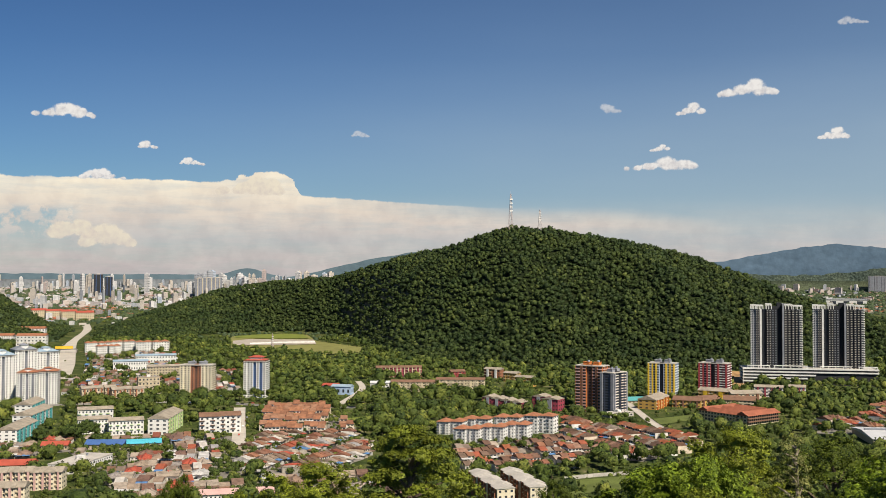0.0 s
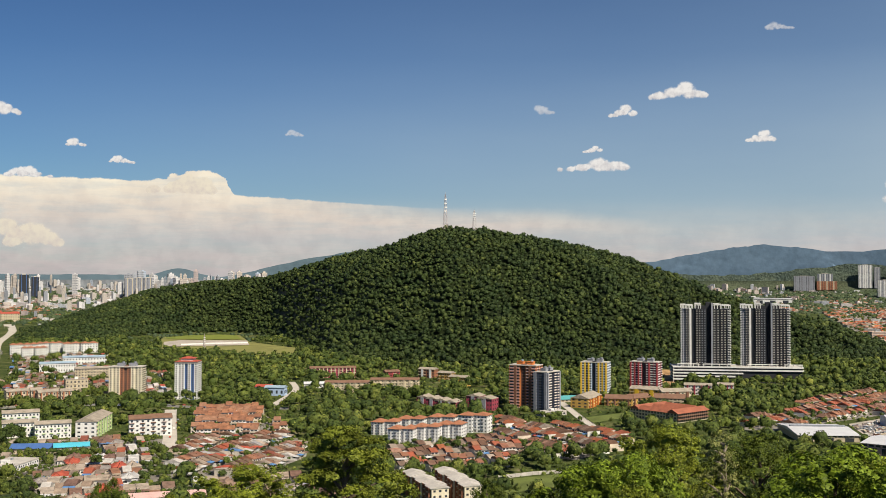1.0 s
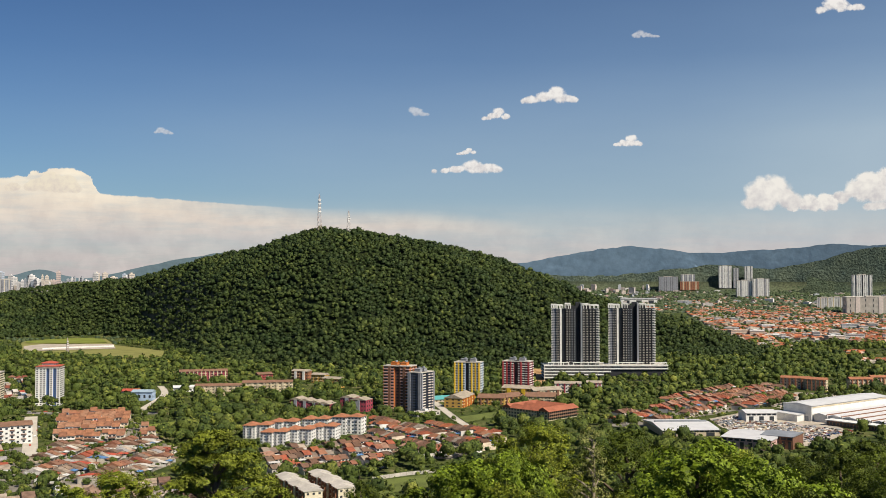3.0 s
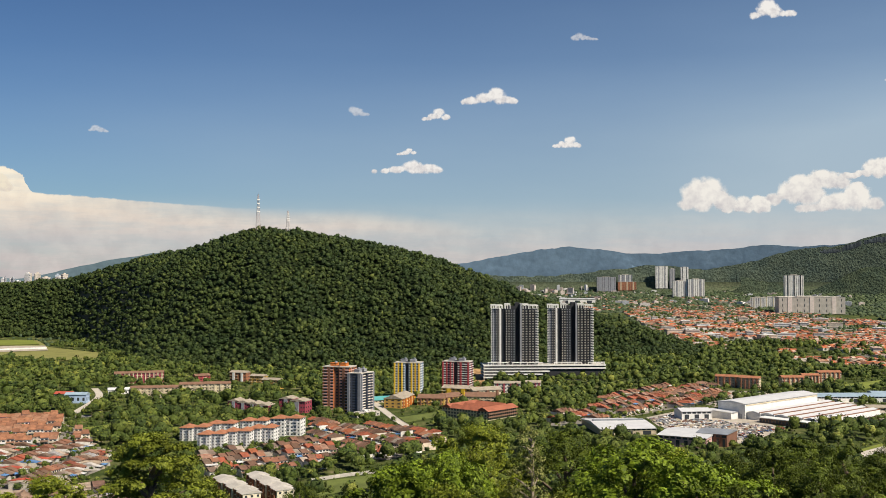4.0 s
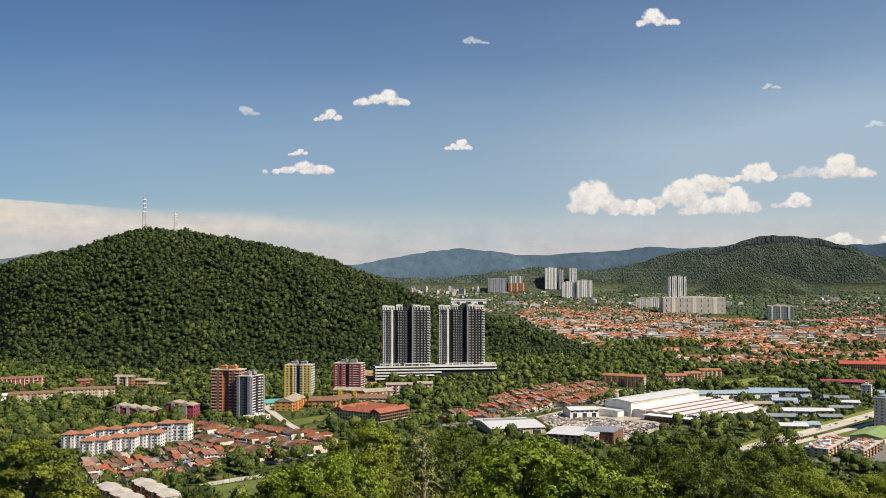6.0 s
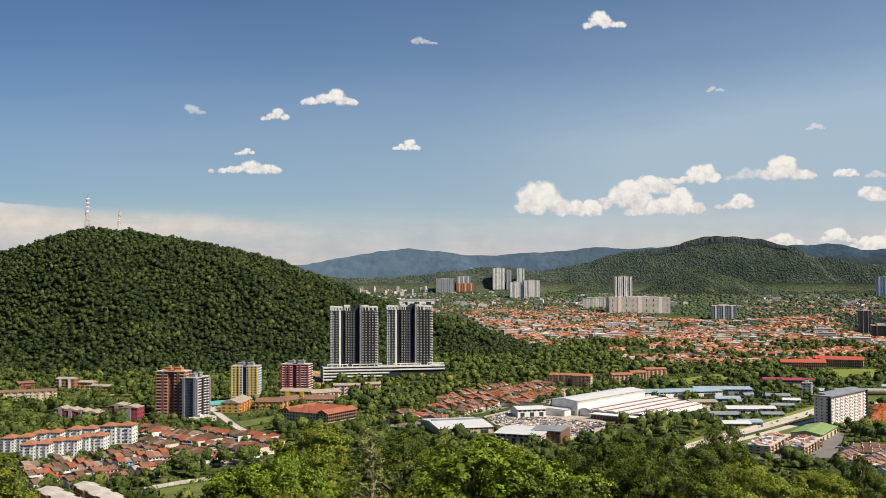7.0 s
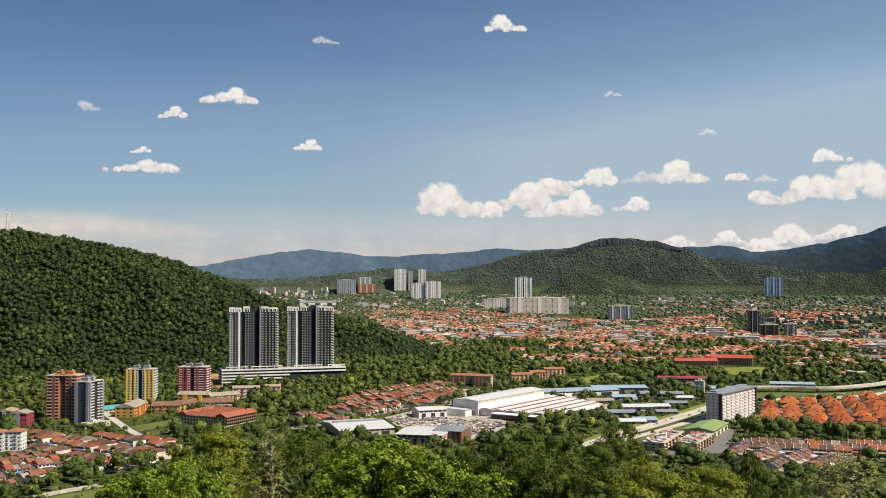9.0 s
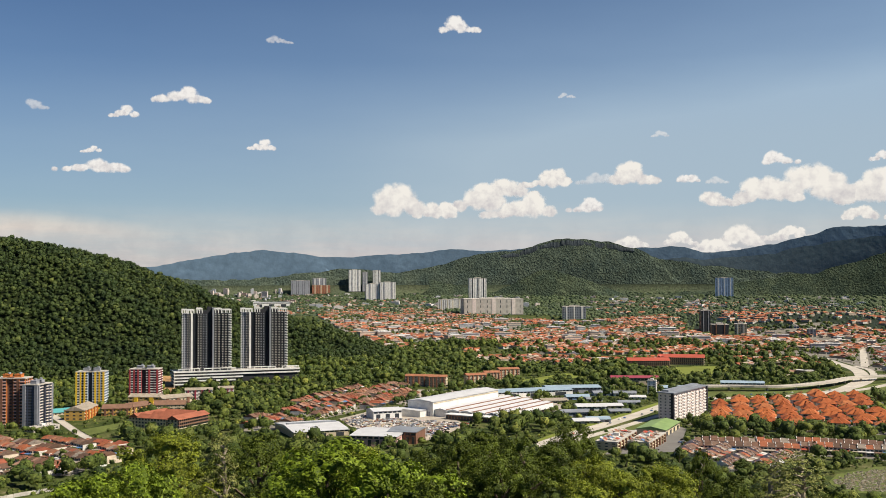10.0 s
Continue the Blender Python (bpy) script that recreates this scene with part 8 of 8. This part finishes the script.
for kind, az, el, dist, wide in (
        ("lime", 39.03, -9.31, 112, 0.9),
        ("lime", 40.35, -9.99, 100, 0.9),
        ("dark", 31.62, -8.76, 96, 0.9),
        ("dark", 34.08, -9.02, 92, 0.8),
        ("lime", 42.47, -9.66, 130, 1.0),
        ("pale", 48.49, -9.09, 150, 1.5),
        ("pale", 49.62, -8.69, 160, 1.6),
        ("dark", 46.42, -10.17, 140, 0.9),
        ("dark", 44.68, -8.83, 190, 0.5),
        ("lime", 43.19, -9.94, 120, 1.0),
        ("dark", 51.47, -10.74, 150, 0.9),
        ("broad", 53.22, -10.84, 150, 0.9),
        ("lime", 40.04, -10.15, 92, 0.9),
        ("dark", 6.12, -10.90, 150, 0.6),
        ("broad", 14.27, -9.82, 94, 0.8),
        ("dark", -14.01, -10.40, 240, 0.45),
        ("dark", -14.74, -10.66, 240, 0.4),
        ("lime", -11.03, -11.39, 230, 0.5)):
    plant(kind, az, el, dist, 1.0, wide)
for i in range(19):
    az = rng.uniform(8, 57)
    el = -11.9 + rng.uniform(-1.2, 1.4) - (0.8 if az > 45 else 0)
    plant(("shrub", "bush")[i % 2], az, el, rng.uniform(72, 88), 1.0, 0.9)
# ---- clouds, far behind everything ----
def cloud_paint(name, soft=0.26, glow=0.63, scale=2.2, amp=0.6, body=(1.0, 0.965, 0.92, 1), shade=(0.66, 0.63, 0.64, 1), fade=1.0):
    """A painted glow; its shape comes from its lumps, broken up by fine noise."""
    m = bpy.data.materials.new(name)
    m.use_nodes = True
    n, l = m.node_tree.nodes, m.node_tree.links
    n.remove(n["Principled BSDF"])
    uv = n.new("ShaderNodeUVMap")
    info = n.new("ShaderNodeObjectInfo")

    def calc(op, a, b=0.0):
        q = n.new("ShaderNodeMath")
        q.operation = op
        for s, v in zip(q.inputs, (a, b)):
            if hasattr(v, "is_linked"):
                l.new(v, s)
            else:
                s.default_value = v
        return q.outputs[0]

    def fbm(dx, dy, k, detail):
        add = n.new("ShaderNodeVectorMath")
        add.operation = "ADD"
        l.new(uv.outputs["UV"], add.inputs[0])
        add.inputs[1].default_value = (dx, dy, 0)
        t = n.new("ShaderNodeTexNoise")
        t.noise_dimensions = "4D"
        t.inputs["Scale"].default_value, t.inputs["Detail"].default_value, t.inputs["Roughness"].default_value = k, detail, 0.58
        l.new(add.outputs[0], t.inputs["Vector"])
        l.new(calc("MULTIPLY", info.outputs["Random"], 40.0), t.inputs["W"])
        return t.outputs["Fac"]

    lump = n.new("ShaderNodeAttribute")
    lump.attribute_name = "lump"
    sep = n.new("ShaderNodeSeparateXYZ")
    l.new(uv.outputs["UV"], sep.inputs[0])
    y = sep.outputs["Y"]
    n1, n2 = fbm(0, 0, scale, 6), fbm(0.05, 0.16, scale * 0.8, 4)
    den = calc("ADD", lump.outputs["Fac"], calc("MULTIPLY", calc("SUBTRACT", n1, 0.5), amp))
    mr = n.new("ShaderNodeMapRange")
    mr.interpolation_type = "SMOOTHSTEP"
    mr.inputs["From Min"].default_value, mr.inputs["From Max"].default_value, mr.inputs["To Max"].default_value = 0.04, 0.04 + soft, fade
    l.new(den, mr.inputs["Value"])
    # sunlit tops and shaded undersides painted in, by height and noise difference
    lit = calc("ADD", calc("ADD", 0.74, calc("MULTIPLY", calc("SUBTRACT", n1, n2), 2.2)), calc("MULTIPLY", y, 0.55))
    lit = calc("MINIMUM", calc("MAXIMUM", lit, 0.0), 1.0)
    em = n.new("ShaderNodeEmission")
    l.new(mix_node(n, l, shade, body, lit), em.inputs["Color"])
    em.inputs["Strength"].default_value = glow
    tr = n.new("ShaderNodeBsdfTransparent")
    mx = n.new("ShaderNodeMixShader")
    l.new(mr.outputs["Result"], mx.inputs[0])
    l.new(tr.outputs[0], mx.inputs[1])
    l.new(em.outputs[0], mx.inputs[2])
    l.new(mx.outputs[0], n["Material Output"].inputs["Surface"])
    return m


C_fair = cloud_paint("fair_weather_cloud", soft=0.70, scale=1.9, amp=1.4)
C_heap = cloud_paint("heaped_cloud", soft=0.55, scale=1.9, amp=1.5, body=(1.0, 0.955, 0.88, 1))
C_cream = cloud_paint("cream_cumulus", soft=0.45, scale=2.4, amp=1.0, body=(1.0, 0.89, 0.70, 1), shade=(0.80, 0.70, 0.62, 1), fade=0.85, glow=0.62)
C_wisp = cloud_paint("thin_wisp_cloud", soft=0.9, scale=1.6, amp=1.1, fade=0.5)
cloud_n = 0


def cloud(az, el, hw, hh, mat, label):
    """A cloud in the far sky, hw and hh degrees to each side of its middle: lumps piled on a level base."""
    global cloud_n
    cloud_n += 1
    r = np.random.default_rng(900 + cloud_n)
    R = 4900 + (cloud_n % 14) * 4
    nx, ny = 44, 22
    asp = hw / hh
    U, W = np.meshgrid(np.linspace(-1.25 * asp, 1.25 * asp, nx + 1), np.linspace(-1.25, 1.25, ny + 1))
    lump = np.full(U.shape, -1.0)
    peak = r.uniform(-0.45, 0.45) * asp
    for _ in range(int(5 + 4.5 * asp)):
        x = r.uniform(-0.86, 0.86) * asp
        tall = max(0.18, 1.0 - abs(x - peak) / (0.95 * asp)) * (1 - (x / asp) ** 4)
        q = (0.26 + 0.36 * tall) * r.uniform(0.75, 1.2)
        y = -0.62 + q * 0.7 + r.uniform(0, 1) * max(0.0, 1.35 * tall - q * 0.7)
        lump = np.maximum(lump, 1.1 - (np.hypot((U - x) / 1.45, W - y) / q) ** 1.5)
    lump = np.minimum(lump, (W + 0.80) * 2.4)
    edge = np.minimum(1.25 * asp - np.abs(U), 1.25 - np.abs(W))
    lump = np.where(edge < 0.06, -1.0, lump)
    T = R * math.tan(radians(hh))
    v = np.stack([U * T, -6 * (1 - (U / (1.25 * asp)) ** 2), W * T], -1).reshape(-1, 3)
    k = np.arange(ny)[:, None] * (nx + 1) + np.arange(nx)[None]
    me = ground_mesh("cloud", v, np.stack([k, k + 1, k + nx + 2, k + nx + 1], -1).reshape(-1, 4), [mat])
    me.attributes.new("lump", "FLOAT", "POINT").data.foreach_set("value", lump.ravel().astype(np.float32))
    lay = me.uv_layers.new(name="UVMap")
    idx = np.empty(len(me.loops), np.int32)
    me.loops.foreach_get("vertex_index", idx)
    lay.data.foreach_set("uv", np.stack([U.ravel()[idx], W.ravel()[idx]], -1).ravel().astype(np.float32))
    ob = new("cloud", me)
    a, e = radians(az), radians(el)
    p = Vector((R * math.sin(a) * math.cos(e), R * math.cos(a) * math.cos(e), EYE_Z + R * math.sin(e)))
    ob.matrix_basis = Matrix.Translation(p) @ pose(0, 0, 0, 0, 0, -az) @ pose(0, 0, 0, el, 0, 0)
    ob.visible_shadow = False
    return tagged(ob, label, "cloud", "clouds", kind="structure")


K = 0.0288
for az, el, w, h in ((-20.30, 8.53, 60, 17), (-15.99, 6.94, 19, 10), (-13.66, 6.11, 26, 9), (-18.27, 5.28, 48, 12), (11.80, 6.13, 74, 19), (11.89, 6.95, 20, 9), (13.61, 8.95, 31, 14), (16.49, 9.94, 60, 19), (20.77, 7.39, 30, 12), (31.79, 13.94, 42, 18), (44.16, 5.52, 26, 13), (38.56, 4.06, 34, 17), (48.92, 6.38, 36, 16), (54.01, 6.33, 26, 14)):
    cloud(az, el, w * K, h * K, C_fair, "small white fair-weather cloud in the blue sky")
for az, el, w, h in ((-4.54, 7.81, 20, 9), (9.16, 9.14, 24, 12), (21.69, 13.07, 30, 9), (37.73, 10.12, 20, 7), (39.03, 5.60, 40, 18), (42.77, 7.90, 20, 8), (45.72, 5.33, 24, 9)):
    cloud(az, el, w * K, h * K, C_wisp, "thin faint wisp of cloud in the sky")
for az, el, w, h in ((28.39, 4.44, 52, 42), (30.18, 3.94, 46, 24), (32.60, 4.55, 56, 36), (34.89, 4.04, 76, 30), (34.43, 5.10, 62, 26), (36.46, 5.52, 58, 22), (41.24, 5.74, 48, 28), (45.56, 4.33, 52, 20), (48.38, 4.74, 62, 34), (50.86, 5.01, 84, 44), (53.18, 4.64, 84, 42), (53.30, 3.39, 50, 18), (41.05, 2.11, 32, 20), (43.79, 2.20, 32, 18), (45.62, 1.78, 50, 18), (46.91, 2.22, 44, 26), (49.15, 2.39, 54, 17)):
    cloud(az, el, w * K, h * K, C_heap, "heaped white cumulus cloud over the mountains")

for az, el, w, h in ((-10.70, 4.87, 66, 24), (-19.78, 2.51, 44, 30), (-18.04, 2.07, 50, 30)):
    cloud(az, el, w * K, h * K, C_cream, "cream coloured cumulus head in the cloud bank")


def cloud_bank():
    """The long anvil cloud, cream and low over the plain, with painted horizon haze."""
    m = bpy.data.materials.new("anvil_cloud_and_haze")
    m.use_nodes = True
    n, l = m.node_tree.nodes, m.node_tree.links
    n.remove(n["Principled BSDF"])
    uv = n.new("ShaderNodeUVMap")

    def calc(op, a, b=0.0):
        q = n.new("ShaderNodeMath")
        q.operation = op
        for s, v in zip(q.inputs, (a, b)):
            if hasattr(v, "is_linked"):
                l.new(v, s)
            else:
                s.default_value = v
        return q.outputs[0]

    def ranged(v, a, b, c, d, smooth=True):
        q = n.new("ShaderNodeMapRange")
        q.interpolation_type = "SMOOTHSTEP" if smooth else "LINEAR"
        for k, w in (("From Min", a), ("From Max", b), ("To Min", c), ("To Max", d)):
            q.inputs[k].default_value = w
        l.new(v, q.inputs["Value"])
        return q.outputs["Result"]

    sep = n.new("ShaderNodeSeparateXYZ")
    l.new(uv.outputs["UV"], sep.inputs[0])
    az, el = sep.outputs["X"], sep.outputs["Y"]
    big = noise_node(n, l, 0.35, 6, uv.outputs["UV"], 0.55)
    mp = n.new("ShaderNodeMapping")
    mp.inputs["Scale"].default_value = (0.25, 1.6, 1)
    l.new(uv.outputs["UV"], mp.inputs["Vector"])
    streak = noise_node(n, l, 1.0, 5, mp.outputs["Vector"], 0.6)
    crisp = noise_node(n, l, 1.1, 6, uv.outputs["UV"], 0.6)
    wav = calc("ADD", az, calc("MULTIPLY", calc("SUBTRACT", crisp.outputs["Fac"], 0.5), 3.2))
    # upper edge: level at the left, a hump, then a long fall to the right
    top = calc("ADD", ranged(wav, -8.6, -7.4, 5.15, 4.4), calc("ADD", ranged(az, -7.0, 3.0, 0.0, -0.6, False), ranged(az, 8.0, 24.0, 0.0, -1.0)))
    top = calc("ADD", top, calc("MULTIPLY", ranged(wav, -12.5, -9.6, 0.0, 0.6), ranged(wav, -9.4, -7.9, 1.0, 0.0)))
    d = calc("SUBTRACT", top, el)
    d = calc("ADD", d, calc("MULTIPLY", calc("SUBTRACT", crisp.outputs["Fac"], 0.5), ranged(az, -7.0, 2.0, 0.4, 0.12)))
    sharp, dull = ranged(d, 0.0, 0.10, 0.0, 1.0), ranged(d, -0.3, 1.1, 0.0, 1.0)
    k = ranged(az, -6.5, 6.0, 0.0, 1.0)
    mixv = n.new("ShaderNodeMix")
    l.new(k, mixv.inputs[0])
    l.new(sharp, mixv.inputs[2])
    l.new(dull, mixv.inputs[3])
    body = calc("MULTIPLY", mixv.outputs[0], ranged(streak.outputs["Fac"], 0.3, 0.6, 0.75, 1.0))
    body = calc("MULTIPLY", body, ranged(az, 4.0, 25.0, 0.85, 0.25))
    body = calc("MULTIPLY", body, ranged(el, 1.2, 3.2, 0.75, 1.0))
    gap = calc("MULTIPLY", ranged(crisp.outputs["Fac"], 0.42, 0.58, 0.35, 1.0), 1.0)
    gap = calc("MAXIMUM", gap, ranged(az, -21.5, -19.0, 0.0, 1.0))
    body = calc("MULTIPLY", body, calc("MAXIMUM", gap, ranged(el, 3.0, 3.8, 0.0, 1.0)))
    # horizon haze laid in as glow along the skyline
    haze = calc("MULTIPLY", ranged(el, -0.3, 4.6, 1.0, 0.0), ranged(az, -2.0, 16.0, 1.0, 0.92))
    haze = calc("MULTIPLY", haze, ranged(streak.outputs["Fac"], 0.3, 0.65, 0.75, 1.1))
    body = calc("MAXIMUM", body, haze)
    # bright top, dull foot and relief painted into the glow
    col = ramp_node(n, l, ranged(el, 0.0, 5.6, 0.0, 1.0, False), [(0.0, (0.50, 0.475, 0.48, 1)), (0.35, (0.62, 0.555, 0.54, 1)), (0.62, (0.80, 0.69, 0.58, 1)), (0.9, (1.0, 0.89, 0.69, 1))])
    tint = ramp_node(n, l, big.outputs["Fac"], [(0.3, (0.88, 0.86, 0.86, 1)), (0.65, (1.04, 1.02, 0.98, 1))])
    puff = noise_node(n, l, 0.8, 6, uv.outputs["UV"], 0.5)
    heap = ramp_node(n, l, calc("ADD", calc("SUBTRACT", crisp.outputs["Fac"], puff.outputs["Fac"]), 0.5), [(0.35, (0.95, 0.93, 0.93, 1)), (0.6, (1.03, 1.02, 1.01, 1))])
    shaded = mix_node(n, l, tint.outputs["Color"], heap.outputs["Color"], 1.0, "MULTIPLY")
    em = n.new("ShaderNodeEmission")
    l.new(mix_node(n, l, col.outputs["Color"], shaded, 1.0, "MULTIPLY"), em.inputs["Color"])
    em.inputs["Strength"].default_value = 0.80
    tr, mx = n.new("ShaderNodeBsdfTransparent"), n.new("ShaderNodeMixShader")
    l.new(body, mx.inputs[0])
    l.new(tr.outputs[0], mx.inputs[1])
    l.new(em.outputs[0], mx.inputs[2])
    l.new(mx.outputs[0], n["Material Output"].inputs["Surface"])
    R = 4965
    A, E = np.meshgrid(np.arange(-50, 80.1, 2.0), np.linspace(-1.5, 8, 12), indexing="ij")
    x, y = at_polar(A, R * np.cos(np.radians(E)))
    v = np.stack([x, y, EYE_Z + R * np.sin(np.radians(E))], -1).reshape(-1, 3)
    k = np.arange(A.shape[0] - 1)[:, None] * 12 + np.arange(11)[None]
    me = ground_mesh("backdrop_cloud_bank", v, np.stack([k, k + 12, k + 13, k + 1], -1).reshape(-1, 4), [m])
    lay = me.uv_layers.new(name="UVMap")
    fl = np.stack([A, E], -1).reshape(-1, 2)
    for lp in me.loops:
        lay.data[lp.index].uv = fl[lp.vertex_index]
    ob = new("backdrop_cloud_bank", me)
    ob.visible_shadow = False
    tagged(ob, "long cream anvil cloud low over the plain, with painted horizon haze", "cloud", kind="structure")


cloud_bank()


def glow_veil():
    """A thin glowing veil added as haze to pale the sky, denser towards the sun's side."""
    m = bpy.data.materials.new("glowing_haze_veil")
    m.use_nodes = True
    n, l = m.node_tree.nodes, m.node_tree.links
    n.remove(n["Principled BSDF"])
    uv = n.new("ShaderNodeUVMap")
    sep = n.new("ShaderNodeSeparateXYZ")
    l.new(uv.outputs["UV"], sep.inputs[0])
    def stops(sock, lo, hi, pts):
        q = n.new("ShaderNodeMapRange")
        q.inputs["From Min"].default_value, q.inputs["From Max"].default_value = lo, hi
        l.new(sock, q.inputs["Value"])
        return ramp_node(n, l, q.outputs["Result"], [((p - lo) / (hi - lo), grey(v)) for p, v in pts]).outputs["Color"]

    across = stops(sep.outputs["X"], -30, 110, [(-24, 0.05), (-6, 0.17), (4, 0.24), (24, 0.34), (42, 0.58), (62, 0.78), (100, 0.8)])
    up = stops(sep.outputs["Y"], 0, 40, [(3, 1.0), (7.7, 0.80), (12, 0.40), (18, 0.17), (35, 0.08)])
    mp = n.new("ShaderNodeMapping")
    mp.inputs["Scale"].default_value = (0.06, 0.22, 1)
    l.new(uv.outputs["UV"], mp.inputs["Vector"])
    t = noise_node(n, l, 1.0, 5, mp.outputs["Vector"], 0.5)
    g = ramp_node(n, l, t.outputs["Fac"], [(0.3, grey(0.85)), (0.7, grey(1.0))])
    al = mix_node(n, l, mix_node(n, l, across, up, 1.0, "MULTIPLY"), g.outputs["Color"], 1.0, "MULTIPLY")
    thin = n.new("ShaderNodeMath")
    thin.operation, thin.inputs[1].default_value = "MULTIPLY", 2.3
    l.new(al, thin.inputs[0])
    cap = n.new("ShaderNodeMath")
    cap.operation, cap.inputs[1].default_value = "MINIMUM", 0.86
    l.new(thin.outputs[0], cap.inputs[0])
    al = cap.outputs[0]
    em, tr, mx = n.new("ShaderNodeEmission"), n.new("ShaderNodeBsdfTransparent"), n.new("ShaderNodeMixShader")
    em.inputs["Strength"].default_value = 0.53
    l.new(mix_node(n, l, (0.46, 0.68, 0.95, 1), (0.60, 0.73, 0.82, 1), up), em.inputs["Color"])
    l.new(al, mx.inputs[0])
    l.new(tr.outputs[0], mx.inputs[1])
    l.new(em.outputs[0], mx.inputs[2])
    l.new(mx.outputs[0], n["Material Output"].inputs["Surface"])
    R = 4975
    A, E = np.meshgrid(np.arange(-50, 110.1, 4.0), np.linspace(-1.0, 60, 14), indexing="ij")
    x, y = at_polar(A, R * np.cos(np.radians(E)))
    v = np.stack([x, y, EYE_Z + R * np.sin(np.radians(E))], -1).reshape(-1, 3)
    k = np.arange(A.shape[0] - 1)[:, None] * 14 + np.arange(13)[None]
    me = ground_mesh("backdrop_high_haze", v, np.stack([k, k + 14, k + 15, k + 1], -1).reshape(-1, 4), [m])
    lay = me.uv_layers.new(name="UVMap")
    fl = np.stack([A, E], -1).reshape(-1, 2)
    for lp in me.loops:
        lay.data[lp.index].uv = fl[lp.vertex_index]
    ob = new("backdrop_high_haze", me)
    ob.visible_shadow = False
    tagged(ob, "thin glowing veil added as pale haze over the blue sky", "haze", kind="structure")


glow_veil()


# ---- masts on the hill ----
def mast(az, dist, h, wide, label, red):
    m = spot(az, dist, 20, float(rise(az, dist)))
    root = top_thing("radio_mast", m, label, "radio mast", "masts on the hill")
    n = 9
    leg = [Geo() for _ in range(4)]
    brace = Geo()
    cor = lambda k: [(sx * wide * (1 - 0.8 * k / n) / 2, sy * wide * (1 - 0.8 * k / n) / 2, h * k / n) for sx, sy in ((-1, -1), (1, -1), (1, 1), (-1, 1))]
    for k in range(n):
        a, b = cor(k), cor(k + 1)
        for i in range(4):
            leg[i].tube(a[i], b[i], 0.3, 0.27, 5)
            brace.tube(a[i], b[(i + 1) % 4], 0.16, 0.16, 4)
            brace.tube(b[i], b[(i + 1) % 4], 0.14, 0.14, 4)
    for g in leg:
        part("leg", g, M_steel, root)
    part("brace", brace, red, root, "crossed lattice bracing", "stuff")
    for k in range(4):
        part("antenna", Geo().box(-wide * 0.35, wide * 0.35, -wide * 0.3, -wide * 0.15, h * (0.55 + 0.1 * k), h * (0.58 + 0.1 * k)), M_wallwhite, root)
    part("spike", Geo().tube((0, 0, h), (0, 0, h * 1.07), 0.22, 0.1, 5), M_steel, root)


mast(3.75, 2240, 84, 9, "tall red and white lattice radio mast", M_steel)
mast(5.36, 2245, 48, 8, "shorter white lattice radio mast with dishes", M_wallwhite)
mast(-9.36, 2015, 40, 5, "thin lattice mast beside the clearing", M_steel)
